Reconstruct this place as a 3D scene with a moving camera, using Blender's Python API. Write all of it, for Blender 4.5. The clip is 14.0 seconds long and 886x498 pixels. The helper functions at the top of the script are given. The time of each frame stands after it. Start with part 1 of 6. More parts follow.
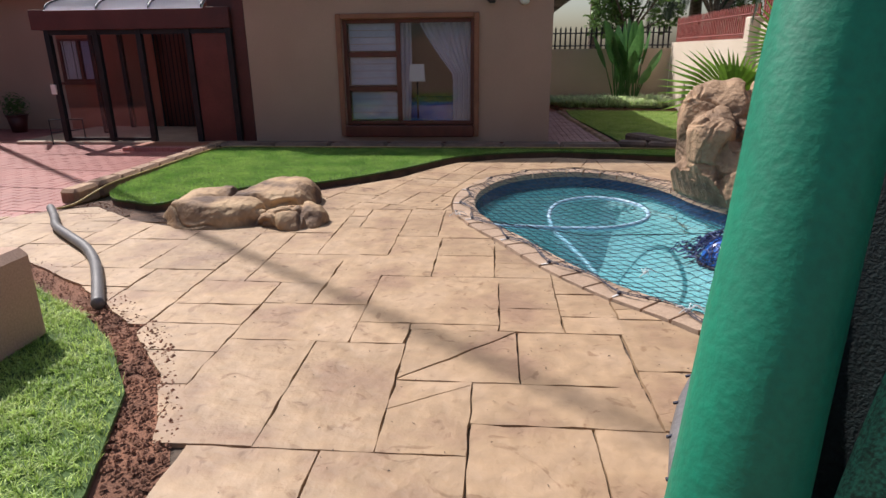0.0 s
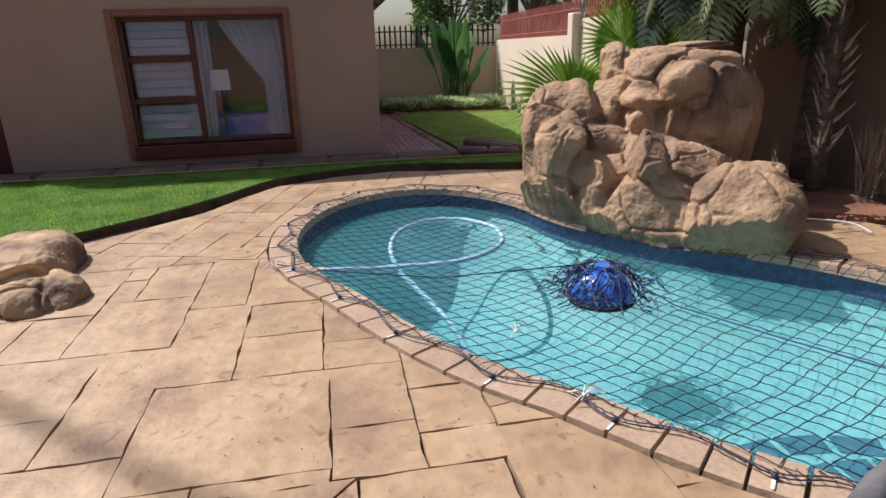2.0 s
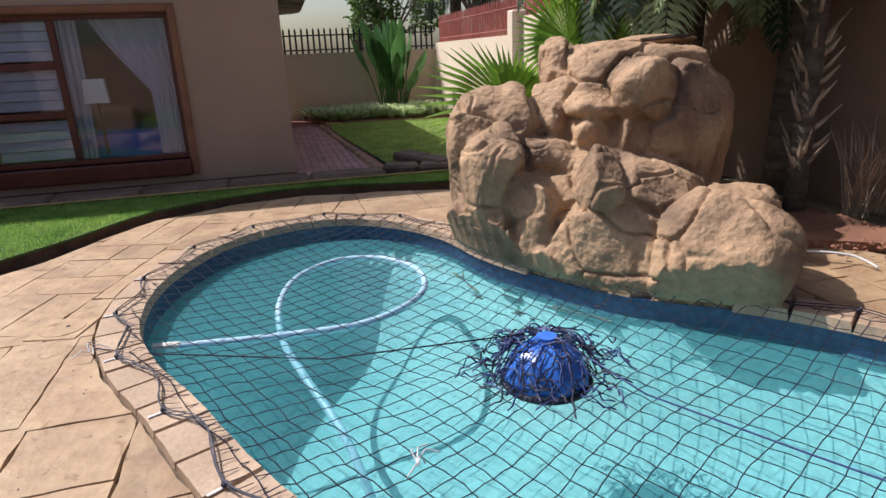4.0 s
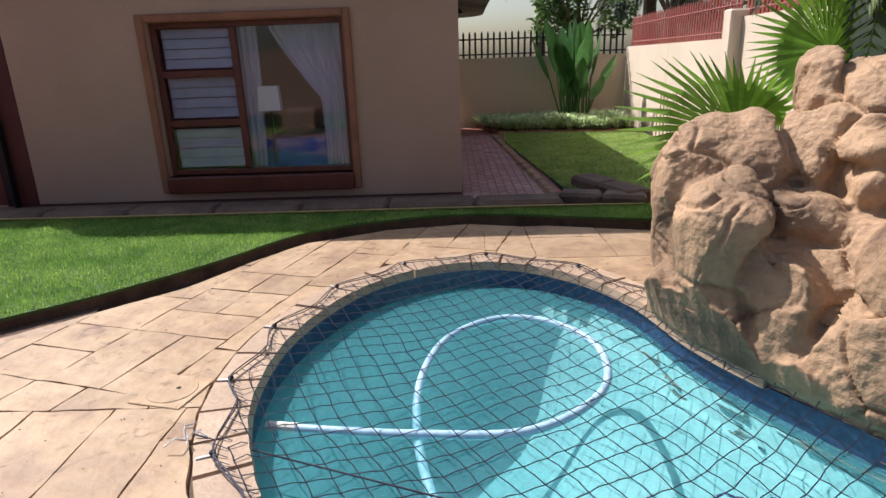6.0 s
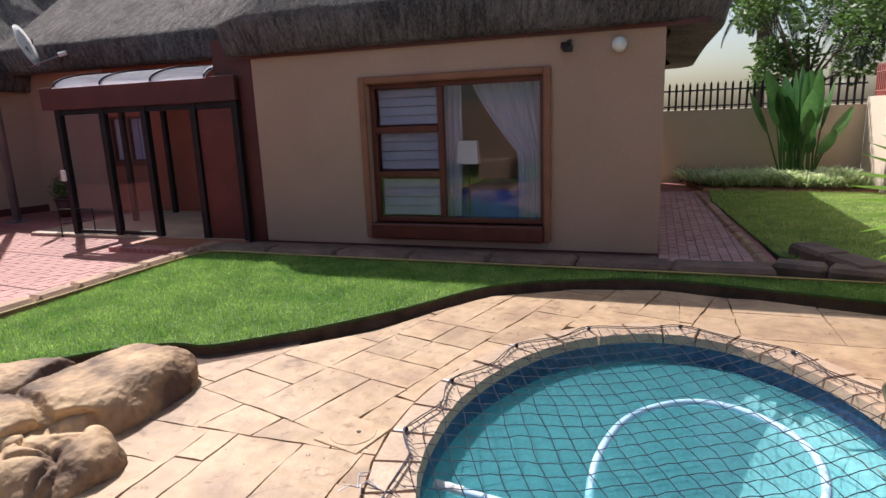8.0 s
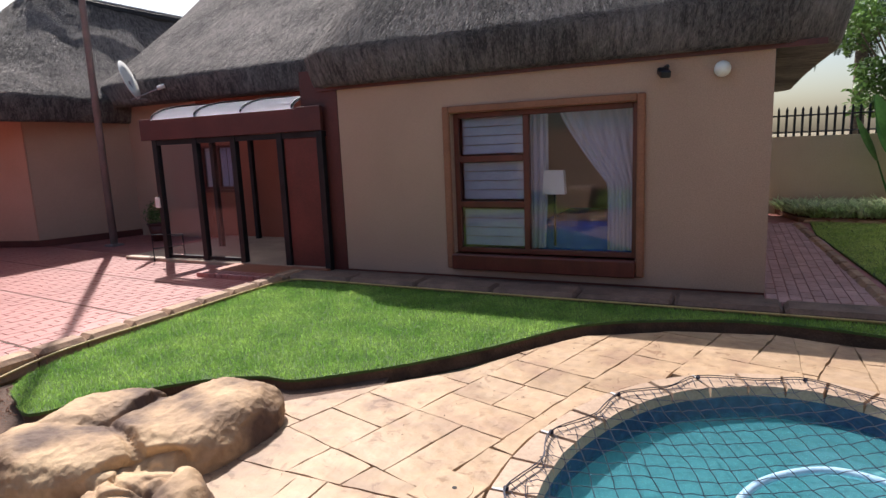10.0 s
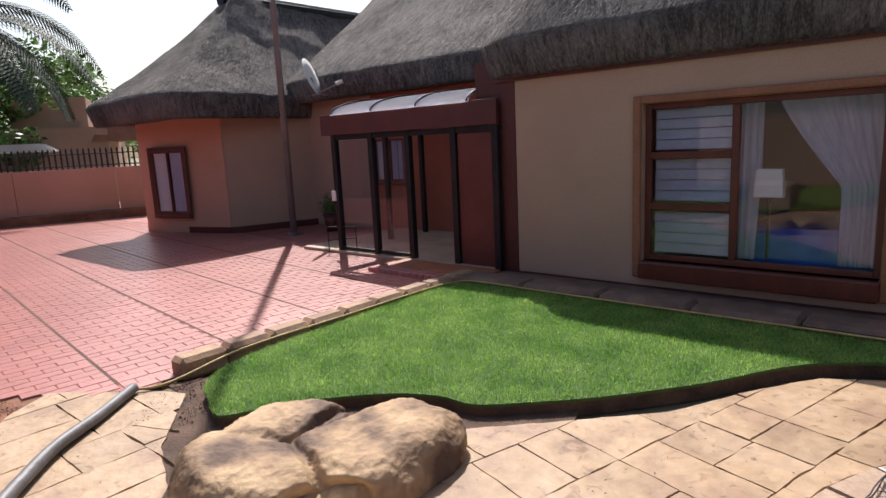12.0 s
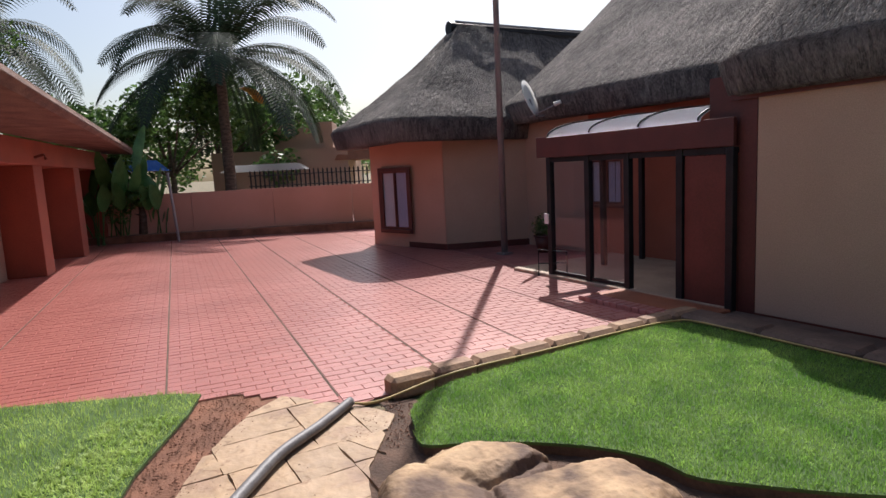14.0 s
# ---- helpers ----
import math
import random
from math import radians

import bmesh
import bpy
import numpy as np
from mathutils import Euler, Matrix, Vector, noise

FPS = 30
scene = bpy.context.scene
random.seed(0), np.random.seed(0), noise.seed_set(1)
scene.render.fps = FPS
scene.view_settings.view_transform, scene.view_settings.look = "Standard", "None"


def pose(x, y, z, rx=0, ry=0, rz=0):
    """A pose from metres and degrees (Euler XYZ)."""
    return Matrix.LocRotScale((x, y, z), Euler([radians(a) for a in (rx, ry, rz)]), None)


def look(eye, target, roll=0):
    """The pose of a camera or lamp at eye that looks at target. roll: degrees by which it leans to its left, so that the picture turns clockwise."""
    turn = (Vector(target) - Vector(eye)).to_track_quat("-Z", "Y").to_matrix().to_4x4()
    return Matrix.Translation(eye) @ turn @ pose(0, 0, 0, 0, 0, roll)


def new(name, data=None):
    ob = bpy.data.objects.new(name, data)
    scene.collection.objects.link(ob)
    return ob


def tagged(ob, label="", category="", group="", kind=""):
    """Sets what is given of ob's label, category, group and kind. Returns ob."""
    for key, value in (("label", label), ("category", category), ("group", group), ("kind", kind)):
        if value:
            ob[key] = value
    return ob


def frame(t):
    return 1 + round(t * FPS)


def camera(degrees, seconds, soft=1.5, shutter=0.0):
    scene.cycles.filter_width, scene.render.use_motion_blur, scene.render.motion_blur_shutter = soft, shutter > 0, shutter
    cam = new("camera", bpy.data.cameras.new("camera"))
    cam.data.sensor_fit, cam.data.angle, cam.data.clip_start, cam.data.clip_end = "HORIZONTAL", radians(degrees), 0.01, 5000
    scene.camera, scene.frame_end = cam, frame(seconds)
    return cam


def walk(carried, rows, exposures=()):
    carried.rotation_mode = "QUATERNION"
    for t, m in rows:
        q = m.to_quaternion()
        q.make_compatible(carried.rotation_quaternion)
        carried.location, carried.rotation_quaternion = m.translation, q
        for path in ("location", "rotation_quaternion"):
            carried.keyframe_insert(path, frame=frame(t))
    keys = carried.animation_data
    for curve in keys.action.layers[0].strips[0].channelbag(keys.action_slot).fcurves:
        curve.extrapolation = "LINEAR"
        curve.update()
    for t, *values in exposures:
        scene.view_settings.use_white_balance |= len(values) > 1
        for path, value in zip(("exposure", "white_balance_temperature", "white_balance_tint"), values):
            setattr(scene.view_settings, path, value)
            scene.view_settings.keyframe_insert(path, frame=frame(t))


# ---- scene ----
cam = camera(72.5, 14.0)
PATH = [
    (0, (0.581, 0.097, 1.45), (0.419, 1.992, 0.831), -0.6),
    (0.5, (0.556, 0.406, 1.47), (0.489, 2.305, 0.848), -0.5),
    (1, (0.582, 0.702, 1.454), (0.615, 2.602, 0.832), -1.0),
    (1.5, (0.627, 0.978, 1.488), (0.806, 2.867, 0.857), -1.2),
    (2, (0.722, 1.255, 1.468), (1.061, 3.123, 0.838), -1.6),
    (2.5, (0.88, 1.546, 1.48), (1.313, 3.39, 0.838), -2.3),
    (2.7, (0.94, 1.675, 1.466), (1.418, 3.507, 0.82), -2.4),
    (5, (1.434, 2.826, 1.391), (1.89, 4.679, 0.791), -1.8),
    (5.5, (1.38, 3.126, 1.554), (1.635, 5.008, 0.929), -0.6),
    (6, (1.387, 3.348, 1.474), (1.339, 5.257, 0.88), -2.0),
    (6.5, (1.431, 3.395, 1.535), (1.075, 5.271, 0.939), -2.8),
    (7, (1.391, 3.447, 1.555), (0.803, 5.274, 0.993), -2.6),
    (7.5, (1.394, 3.422, 1.546), (0.757, 5.254, 1.058), -2.3),
    (9.8, (1.224, 3.546, 1.581), (0.398, 5.336, 1.247), -2.4),
    (10, (1.156, 3.568, 1.588), (0.295, 5.341, 1.254), -2.4),
    (10.5, (1.04, 3.694, 1.674), (0.075, 5.409, 1.317), -2.6),
    (11, (0.923, 3.747, 1.684), (-0.137, 5.405, 1.326), -2.7),
    (11.5, (0.775, 3.777, 1.676), (-0.377, 5.373, 1.322), -2.6),
    (12, (0.682, 3.859, 1.678), (-0.599, 5.355, 1.329), -2.8),
    (12.5, (0.632, 3.935, 1.708), (-0.782, 5.308, 1.365), -2.9),
    (13, (0.558, 3.982, 1.729), (-0.982, 5.216, 1.406), -2.9),
    (13.5, (0.496, 4.001, 1.726), (-1.145, 5.105, 1.431), -2.8),
    (14, (0.509, 3.987, 1.779), (-1.214, 4.968, 1.514), -2.9),
]
walk(cam, [(t, look(eye, target, roll)) for t, eye, target, roll in PATH], [(0.0, 0.25), (2.5, 0.25), (5.0, 0.42), (7.5, 0.55), (10.0, 0.72), (11.5, 0.62), (12.5, 0.48), (14.0, 0.38)])

# ---- world and sun ----
SUN_EL, SUN_DIR = radians(50), Vector((-0.77, 0.64, 0)).normalized()
world = bpy.data.worlds.new("world")
scene.world = world
world.use_nodes = True
nt = world.node_tree
sky = nt.nodes.new("ShaderNodeTexSky")
sky.sky_type, sky.sun_disc = "NISHITA", False
sky.sun_elevation, sky.sun_rotation = SUN_EL, math.atan2(SUN_DIR.x, SUN_DIR.y)
sky.dust_density, sky.air_density = 3.0, 1.0
nt.links.new(sky.outputs[0], nt.nodes["Background"].inputs[0])
nt.nodes["Background"].inputs[1].default_value = 0.105
sun = new("sun", bpy.data.lights.new("sun", "SUN"))
sun.data.energy, sun.data.angle, sun.data.color = 4.7, radians(0.55), (1.0, 0.945, 0.915)
sun_from = SUN_DIR * math.cos(SUN_EL) + Vector((0, 0, math.sin(SUN_EL)))
sun.matrix_world = look(sun_from * 50, (0, 0, 0))
scene.view_settings.exposure = 0.40


# ---- materials ----
def mat(name, base, second=None, scale=4.0, rough=0.8, bump=0.3, fine=60.0, metal=0.0, third=None, per=0.0, dist=0.01, stretch=None, contrast=(0.35, 0.65)):
    """Two scales of noise between base and second, a fine grain bump, and a change per object."""
    m = bpy.data.materials.new(name)
    m.use_nodes = True
    t = m.node_tree
    n, l = t.nodes, t.links
    b = n["Principled BSDF"]
    b.inputs["Roughness"].default_value, b.inputs["Metallic"].default_value = rough, metal
    co = n.new("ShaderNodeTexCoord")
    geo = n.new("ShaderNodeNewGeometry")
    vec = geo.outputs["Position"]
    if stretch:
        mp = n.new("ShaderNodeMapping")
        mp.inputs["Scale"].default_value = stretch
        l.new(vec, mp.inputs[0])
        vec = mp.outputs[0]
    nz = n.new("ShaderNodeTexNoise")
    nz.inputs["Scale"].default_value, nz.inputs["Detail"].default_value = scale, 5
    l.new(vec, nz.inputs["Vector"])
    nf = n.new("ShaderNodeTexNoise")
    nf.inputs["Scale"].default_value, nf.inputs["Detail"].default_value = fine, 4
    l.new(vec, nf.inputs["Vector"])
    r = n.new("ShaderNodeValToRGB")
    second = second or tuple(c * 0.8 for c in base)
    r.color_ramp.elements[0].position, r.color_ramp.elements[1].position = contrast
    r.color_ramp.elements[0].color, r.color_ramp.elements[1].color = (*second, 1), (*base, 1)
    if third:
        e = r.color_ramp.elements.new(0.5)
        e.color = (*third, 1)
    l.new(nz.outputs[0], r.inputs[0])
    mx = n.new("ShaderNodeMix")
    mx.data_type, mx.blend_type = "RGBA", "OVERLAY"
    mx.inputs[0].default_value = 0.35
    l.new(r.outputs[0], mx.inputs[6])
    l.new(nf.outputs[0], mx.inputs[7])
    out = mx.outputs[2]
    if per:
        oi = n.new("ShaderNodeObjectInfo")
        hs = n.new("ShaderNodeHueSaturation")
        mr = n.new("ShaderNodeMapRange")
        mr.inputs[3].default_value, mr.inputs[4].default_value = 1 - per, 1 + per
        l.new(oi.outputs["Random"], mr.inputs[0])
        l.new(mr.outputs[0], hs.inputs["Value"])
        l.new(out, hs.inputs["Color"])
        out = hs.outputs[0]
    l.new(out, b.inputs["Base Color"])
    if bump:
        bp = n.new("ShaderNodeBump")
        bp.inputs["Strength"].default_value, bp.inputs["Distance"].default_value = bump, dist
        ad = n.new("ShaderNodeMath")
        ad.operation = "ADD"
        l.new(nz.outputs[0], ad.inputs[0])
        l.new(nf.outputs[0], ad.inputs[1])
        l.new(ad.outputs[0], bp.inputs["Height"])
        l.new(bp.outputs[0], b.inputs["Normal"])
    return m


M = {
    "soil": mat("soil", (0.25, 0.115, 0.07), (0.13, 0.06, 0.038), 3, 0.95, 0.8, 50),
    "damp_shaded_soil": mat("damp_shaded_soil", (0.12, 0.07, 0.048), (0.06, 0.036, 0.026), 5, 0.95, 0.9, 50),
    "earth": mat("earth", (0.22, 0.17, 0.11), (0.12, 0.11, 0.06), 0.6, 0.95, 0.5, 12),
    "stone": mat("stamped_stone", (0.38, 0.26, 0.165), (0.26, 0.16, 0.10), 2.2, 0.62, 0.9, 11, third=(0.345, 0.23, 0.135), per=0.10, dist=0.014),
    "joint": mat("joint", (0.13, 0.09, 0.065), (0.07, 0.05, 0.035), 6, 0.9, 0.5, 60),
    "coping": mat("coping_stone", (0.42, 0.30, 0.215), (0.34, 0.235, 0.165), 3, 0.6, 0.4, 50, per=0.06),
    "red": mat("red_paver", (0.42, 0.14, 0.12), (0.33, 0.095, 0.08), 0.9, 0.36, 0.3, 30, third=(0.38, 0.12, 0.10), per=0.06),
    "redjoint": mat("red_joint", (0.36, 0.125, 0.11), (0.26, 0.085, 0.075), 4, 0.7, 0.3, 60),
    "kerb": mat("kerb_stone", (0.40, 0.25, 0.15), (0.24, 0.14, 0.09), 4, 0.75, 0.6, 40, per=0.1),
    "wall": mat("wall_plaster", (0.44, 0.295, 0.22), (0.395, 0.26, 0.195), 0.8, 0.85, 0.25, 90),
    "pink": mat("pink_plaster", (0.55, 0.30, 0.22), (0.50, 0.27, 0.19), 0.8, 0.85, 0.25, 90),
    "white": mat("cream_wall", (0.74, 0.63, 0.52), (0.68, 0.57, 0.46), 0.7, 0.85, 0.2, 60),
    "brown": mat("red_brown_paint", (0.10, 0.022, 0.018), (0.075, 0.017, 0.014), 3, 0.5, 0.1, 60),
    "frame": mat("window_wood", (0.13, 0.027, 0.018), (0.085, 0.018, 0.013), 6, 0.4, 0.15, 80, stretch=(1, 1, 0.3)),
    "surround": mat("surround_plaster", (0.30, 0.125, 0.07), (0.24, 0.10, 0.055), 3, 0.75, 0.3, 60),
    "thatch": mat("thatch", (0.27, 0.235, 0.20), (0.10, 0.085, 0.075), 3.0, 0.95, 1.0, 70, stretch=(1, 1, 0.35), dist=0.03, contrast=(0.3, 0.7)),
    "metal": mat("dark_metal", (0.03, 0.03, 0.035), (0.02, 0.02, 0.022), 5, 0.45, 0.1, 60, metal=0.6),
    "panel_red": mat("panel_red_paint", (0.15, 0.034, 0.026), (0.11, 0.026, 0.02), 3, 0.45, 0.1, 60),
    "redmetal": mat("red_metal", (0.28, 0.05, 0.04), (0.20, 0.04, 0.03), 5, 0.5, 0.1, 60),
    "grey": mat("grey_metal", (0.32, 0.32, 0.34), (0.24, 0.24, 0.26), 5, 0.4, 0.1, 60, metal=0.5),
    "galv": mat("mast_paint", (0.24, 0.2, 0.2), (0.19, 0.16, 0.16), 3, 0.5, 0.1, 60),
    "plastic": mat("white_plastic", (0.75, 0.74, 0.70), (0.7, 0.69, 0.66), 5, 0.4, 0.0, 60),
    "rock": mat("sculpted_rock", (0.38, 0.245, 0.148), (0.095, 0.054, 0.035), 1.9, 0.8, 1.0, 24, third=(0.29, 0.185, 0.112), dist=0.016, contrast=(0.30, 0.62)),
    "boulder": mat("boulder", (0.45, 0.31, 0.18), (0.10, 0.058, 0.04), 2.4, 0.8, 0.8, 22, third=(0.36, 0.235, 0.135), dist=0.015, contrast=(0.36, 0.6)),
    "lawn": mat("lawn_base", (0.07, 0.13, 0.03), (0.045, 0.09, 0.02), 3, 0.9, 0.6, 120),
    "trunk": mat("palm_trunk", (0.17, 0.13, 0.10), (0.08, 0.06, 0.045), 5, 0.9, 1.0, 40, stretch=(1, 1, 3), dist=0.03),
    "tile": mat("waterline_tile", (0.035, 0.075, 0.17), (0.022, 0.045, 0.11), 18, 0.25, 0.1, 60),
    "hose": mat("grey_hose", (0.15, 0.145, 0.15), (0.11, 0.105, 0.11), 8, 0.5, 0.3, 60),
    "poolhose": mat("pale_hose", (0.42, 0.62, 0.78), (0.36, 0.55, 0.72), 8, 0.4, 0.1, 60),
    "yellow": mat("yellow_hose", (0.45, 0.33, 0.12), (0.36, 0.26, 0.09), 8, 0.5, 0.1, 60),
    "blue": mat("blue_plastic", (0.05, 0.19, 0.66), (0.035, 0.14, 0.56), 6, 0.25, 0.1, 40),
    "net": mat("net_cord", (0.018, 0.02, 0.045), (0.012, 0.013, 0.03), 20, 0.7, 0.0, 60),
    "white_cord": mat("white_cord", (0.70, 0.70, 0.70), (0.6, 0.6, 0.62), 20, 0.7, 0.0, 60),
    "green": mat("green_sleeve", (0.0, 0.20, 0.115), (0.0, 0.15, 0.09), 3, 0.6, 0.15, 90),
    "louvre": mat("louvre_slat", (0.50, 0.50, 0.56), (0.42, 0.42, 0.48), 4, 0.12, 0.0, 60),
    "curtain": mat("curtain", (0.55, 0.55, 0.64), (0.45, 0.45, 0.54), 4, 0.9, 0.1, 60, stretch=(6, 6, 0.2)),
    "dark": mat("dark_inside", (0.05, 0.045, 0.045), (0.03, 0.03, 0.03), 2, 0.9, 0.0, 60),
    "frond": mat("dark_frond", (0.05, 0.085, 0.03), (0.03, 0.055, 0.022), 2, 0.5, 0.0, 30),
    "orange_fruit": mat("palm_fruit", (0.85, 0.55, 0.14), (0.7, 0.42, 0.10), 8, 0.7, 0.2, 40),
}


def thatch_mat():
    """Combed straw: fine strands down the slope, with broad weathering and dark hollows."""
    m = bpy.data.materials.new("thatch")
    m.use_nodes = True
    t = m.node_tree
    n, l = t.nodes, t.links
    b = n["Principled BSDF"]
    b.inputs["Roughness"].default_value = 0.95
    uv, geo = n.new("ShaderNodeTexCoord"), n.new("ShaderNodeNewGeometry")
    outs = []
    for sc, scale in (((9, 5.0, 1), 6.0), ((5, 2.0, 1), 2.4)):
        mp, nz = n.new("ShaderNodeMapping"), n.new("ShaderNodeTexNoise")
        mp.inputs["Scale"].default_value = sc
        nz.inputs["Scale"].default_value, nz.inputs["Detail"].default_value, nz.inputs["Distortion"].default_value = scale, 6, 0.8
        l.new(uv.outputs["UV"], mp.inputs[0])
        l.new(mp.outputs[0], nz.inputs["Vector"])
        outs.append(nz.outputs[0])
    big = n.new("ShaderNodeTexNoise")
    big.inputs["Scale"].default_value, big.inputs["Detail"].default_value = 0.9, 5
    l.new(geo.outputs["Position"], big.inputs["Vector"])
    outs.append(big.outputs[0])
    a1, a2 = n.new("ShaderNodeMath"), n.new("ShaderNodeMath")
    l.new(outs[0], a1.inputs[0])
    l.new(outs[1], a1.inputs[1])
    a1.operation = "ADD"
    a2.operation = "ADD"
    l.new(a1.outputs[0], a2.inputs[0])
    l.new(outs[2], a2.inputs[1])
    r = n.new("ShaderNodeValToRGB")
    r.color_ramp.elements[0].position, r.color_ramp.elements[1].position = 0.42, 0.62
    r.color_ramp.elements[0].color, r.color_ramp.elements[1].color = (0.055, 0.047, 0.046, 1), (0.32, 0.28, 0.26, 1)
    dv = n.new("ShaderNodeMath")
    dv.operation = "DIVIDE"
    dv.inputs[1].default_value = 3.0
    l.new(a2.outputs[0], dv.inputs[0])
    l.new(dv.outputs[0], r.inputs[0])
    l.new(r.outputs[0], b.inputs["Base Color"])
    bp = n.new("ShaderNodeBump")
    bp.inputs["Strength"].default_value, bp.inputs["Distance"].default_value = 1.0, 0.07
    l.new(a1.outputs[0], bp.inputs["Height"])
    l.new(bp.outputs[0], b.inputs["Normal"])
    return m


M["thatch"] = thatch_mat()


def leaf_mat(name, a, b, trans=0.4, rough=0.45):
    m = mat(name, a, b, 3, rough, 0.0, 20)
    t = m.node_tree
    n, l = t.nodes, t.links
    p = n["Principled BSDF"]
    tr = n.new("ShaderNodeBsdfTranslucent")
    mx = n.new("ShaderNodeMixShader")
    mx.inputs[0].default_value = trans
    src = p.inputs["Base Color"].links[0].from_socket
    isl = n.new("ShaderNodeHueSaturation")
    mr = n.new("ShaderNodeMapRange")
    mr.inputs[3].default_value, mr.inputs[4].default_value = 0.65, 1.45
    l.new(n["Geometry"].outputs["Random Per Island"], mr.inputs[0])
    l.new(mr.outputs[0], isl.inputs["Value"])
    l.new(src, isl.inputs["Color"])
    l.new(isl.outputs[0], p.inputs["Base Color"])
    l.new(isl.outputs[0], tr.inputs[0])
    l.new(p.outputs[0], mx.inputs[1])
    l.new(tr.outputs[0], mx.inputs[2])
    l.new(mx.outputs[0], n["Material Output"].inputs[0])
    return m


M["straw"] = leaf_mat("straw", (0.44, 0.39, 0.355), (0.10, 0.09, 0.085), 0.15, 0.8)
M["orange_fruit"] = leaf_mat("palm_fruit_stalk", (0.85, 0.55, 0.14), (0.7, 0.42, 0.10), 0.6)
M["grass"] = leaf_mat("grass_blades", (0.31, 0.47, 0.11), (0.16, 0.32, 0.055), 0.5, 0.5)
# lighter, yellower grass copy with the lawns' sunlight raised into its colour
M["sunlit_grass"] = leaf_mat("sunlit_grass_blades", (0.46, 0.58, 0.17), (0.28, 0.42, 0.09), 0.5, 0.5)
M["leaf"] = leaf_mat("tree_leaves", (0.11, 0.20, 0.05), (0.06, 0.12, 0.03))
M["strap"] = leaf_mat("strap_leaf", (0.26, 0.32, 0.16), (0.13, 0.18, 0.08), 0.3, 0.5)
M["husk"] = mat("leaf_base_husk", (0.42, 0.33, 0.25), (0.22, 0.15, 0.10), 9, 0.85, 0.8, 40, stretch=(1, 1, 0.4))
M["fan"] = leaf_mat("fan_leaf", (0.30, 0.52, 0.08), (0.19, 0.38, 0.05), 0.5)
M["banana"] = leaf_mat("broad_leaf", (0.09, 0.21, 0.06), (0.055, 0.14, 0.04), 0.35)
M["silver"] = leaf_mat("variegated_leaf", (0.68, 0.74, 0.48), (0.45, 0.58, 0.28), 0.35)
M["palm"] = leaf_mat("palm_leaflet", (0.026, 0.05, 0.024), (0.017, 0.034, 0.016), 0.12, 0.7)


def glass_mat(name, tint, ior=1.45, rough=0.02):
    m = bpy.data.materials.new(name)
    m.use_nodes = True
    n, l = m.node_tree.nodes, m.node_tree.links
    n.remove(n["Principled BSDF"])
    tr = n.new("ShaderNodeBsdfTransparent")
    tr.inputs[0].default_value = (*tint, 1)
    gl = n.new("ShaderNodeBsdfGlossy")
    gl.inputs["Roughness"].default_value = rough
    fr = n.new("ShaderNodeFresnel")
    fr.inputs[0].default_value = ior
    mx = n.new("ShaderNodeMixShader")
    l.new(fr.outputs[0], mx.inputs[0])
    l.new(tr.outputs[0], mx.inputs[1])
    l.new(gl.outputs[0], mx.inputs[2])
    l.new(mx.outputs[0], n["Material Output"].inputs[0])
    return m


st = M["stone"].node_tree
pit, pr, pm = st.nodes.new("ShaderNodeTexNoise"), st.nodes.new("ShaderNodeMapRange"), st.nodes.new("ShaderNodeMix")
pit.inputs["Scale"].default_value, pit.inputs["Detail"].default_value, pit.inputs["Distortion"].default_value = 7.0, 8, 1.6
pr.inputs[1].default_value, pr.inputs[2].default_value, pr.inputs[3].default_value, pr.inputs[4].default_value = 0.60, 0.68, 0.0, 0.55
pm.data_type, pm.blend_type = "RGBA", "MULTIPLY"
pm.inputs[7].default_value = (0.42, 0.30, 0.22, 1)
old = st.nodes["Principled BSDF"].inputs["Base Color"].links[0].from_socket
st.links.new(st.nodes["Geometry"].outputs["Position"], pit.inputs["Vector"])
st.links.new(pit.outputs[0], pr.inputs[0])
st.links.new(pr.outputs[0], pm.inputs[0])
st.links.new(old, pm.inputs[6])
st.links.new(pm.outputs[2], st.nodes["Principled BSDF"].inputs["Base Color"])
M["glass"] = glass_mat("window_glass", (0.90, 0.91, 0.95), 1.5)
# a thin pane mirrors alike from both faces: 5 % straight on, all at a grazing angle
gn = M["glass"].node_tree
lw, pw, ml = gn.nodes.new("ShaderNodeLayerWeight"), gn.nodes.new("ShaderNodeMath"), gn.nodes.new("ShaderNodeMath")
pw.operation, pw.inputs[1].default_value = "POWER", 5.0
ml.operation, ml.inputs[1].default_value, ml.inputs[2].default_value = "MULTIPLY_ADD", 0.95, 0.05
lw.inputs[0].default_value = 0.5
gn.links.new(lw.outputs["Facing"], pw.inputs[0])
gn.links.new(pw.outputs[0], ml.inputs[0])
gn.links.new(ml.outputs[0], gn.nodes["Mix Shader"].inputs[0])
gn.nodes.remove(gn.nodes["Fresnel"])
gloss = M["red"].node_tree.nodes["Principled BSDF"].inputs
gloss["Specular IOR Level"].default_value, gloss["Coat Weight"].default_value, gloss["Coat Roughness"].default_value = 0.9, 0.6, 0.34
# tan wall darkened to brown: the palms' shade is in this colour
M["shaded_tan"] = mat("shaded_tan_plaster", (0.30, 0.20, 0.14), (0.24, 0.155, 0.11), 0.9, 0.9, 0.3, 70)
M["water"] = glass_mat("pool_water", (0.74, 0.94, 0.96), 1.33, 0.05)
wn = M["water"].node_tree
murk, cloudy, clear = wn.nodes.new("ShaderNodeBsdfDiffuse"), wn.nodes.new("ShaderNodeMixShader"), wn.nodes["Transparent BSDF"]
murk.inputs[0].default_value = (0.10, 0.36, 0.42, 1)
cloudy.inputs[0].default_value = 0.34
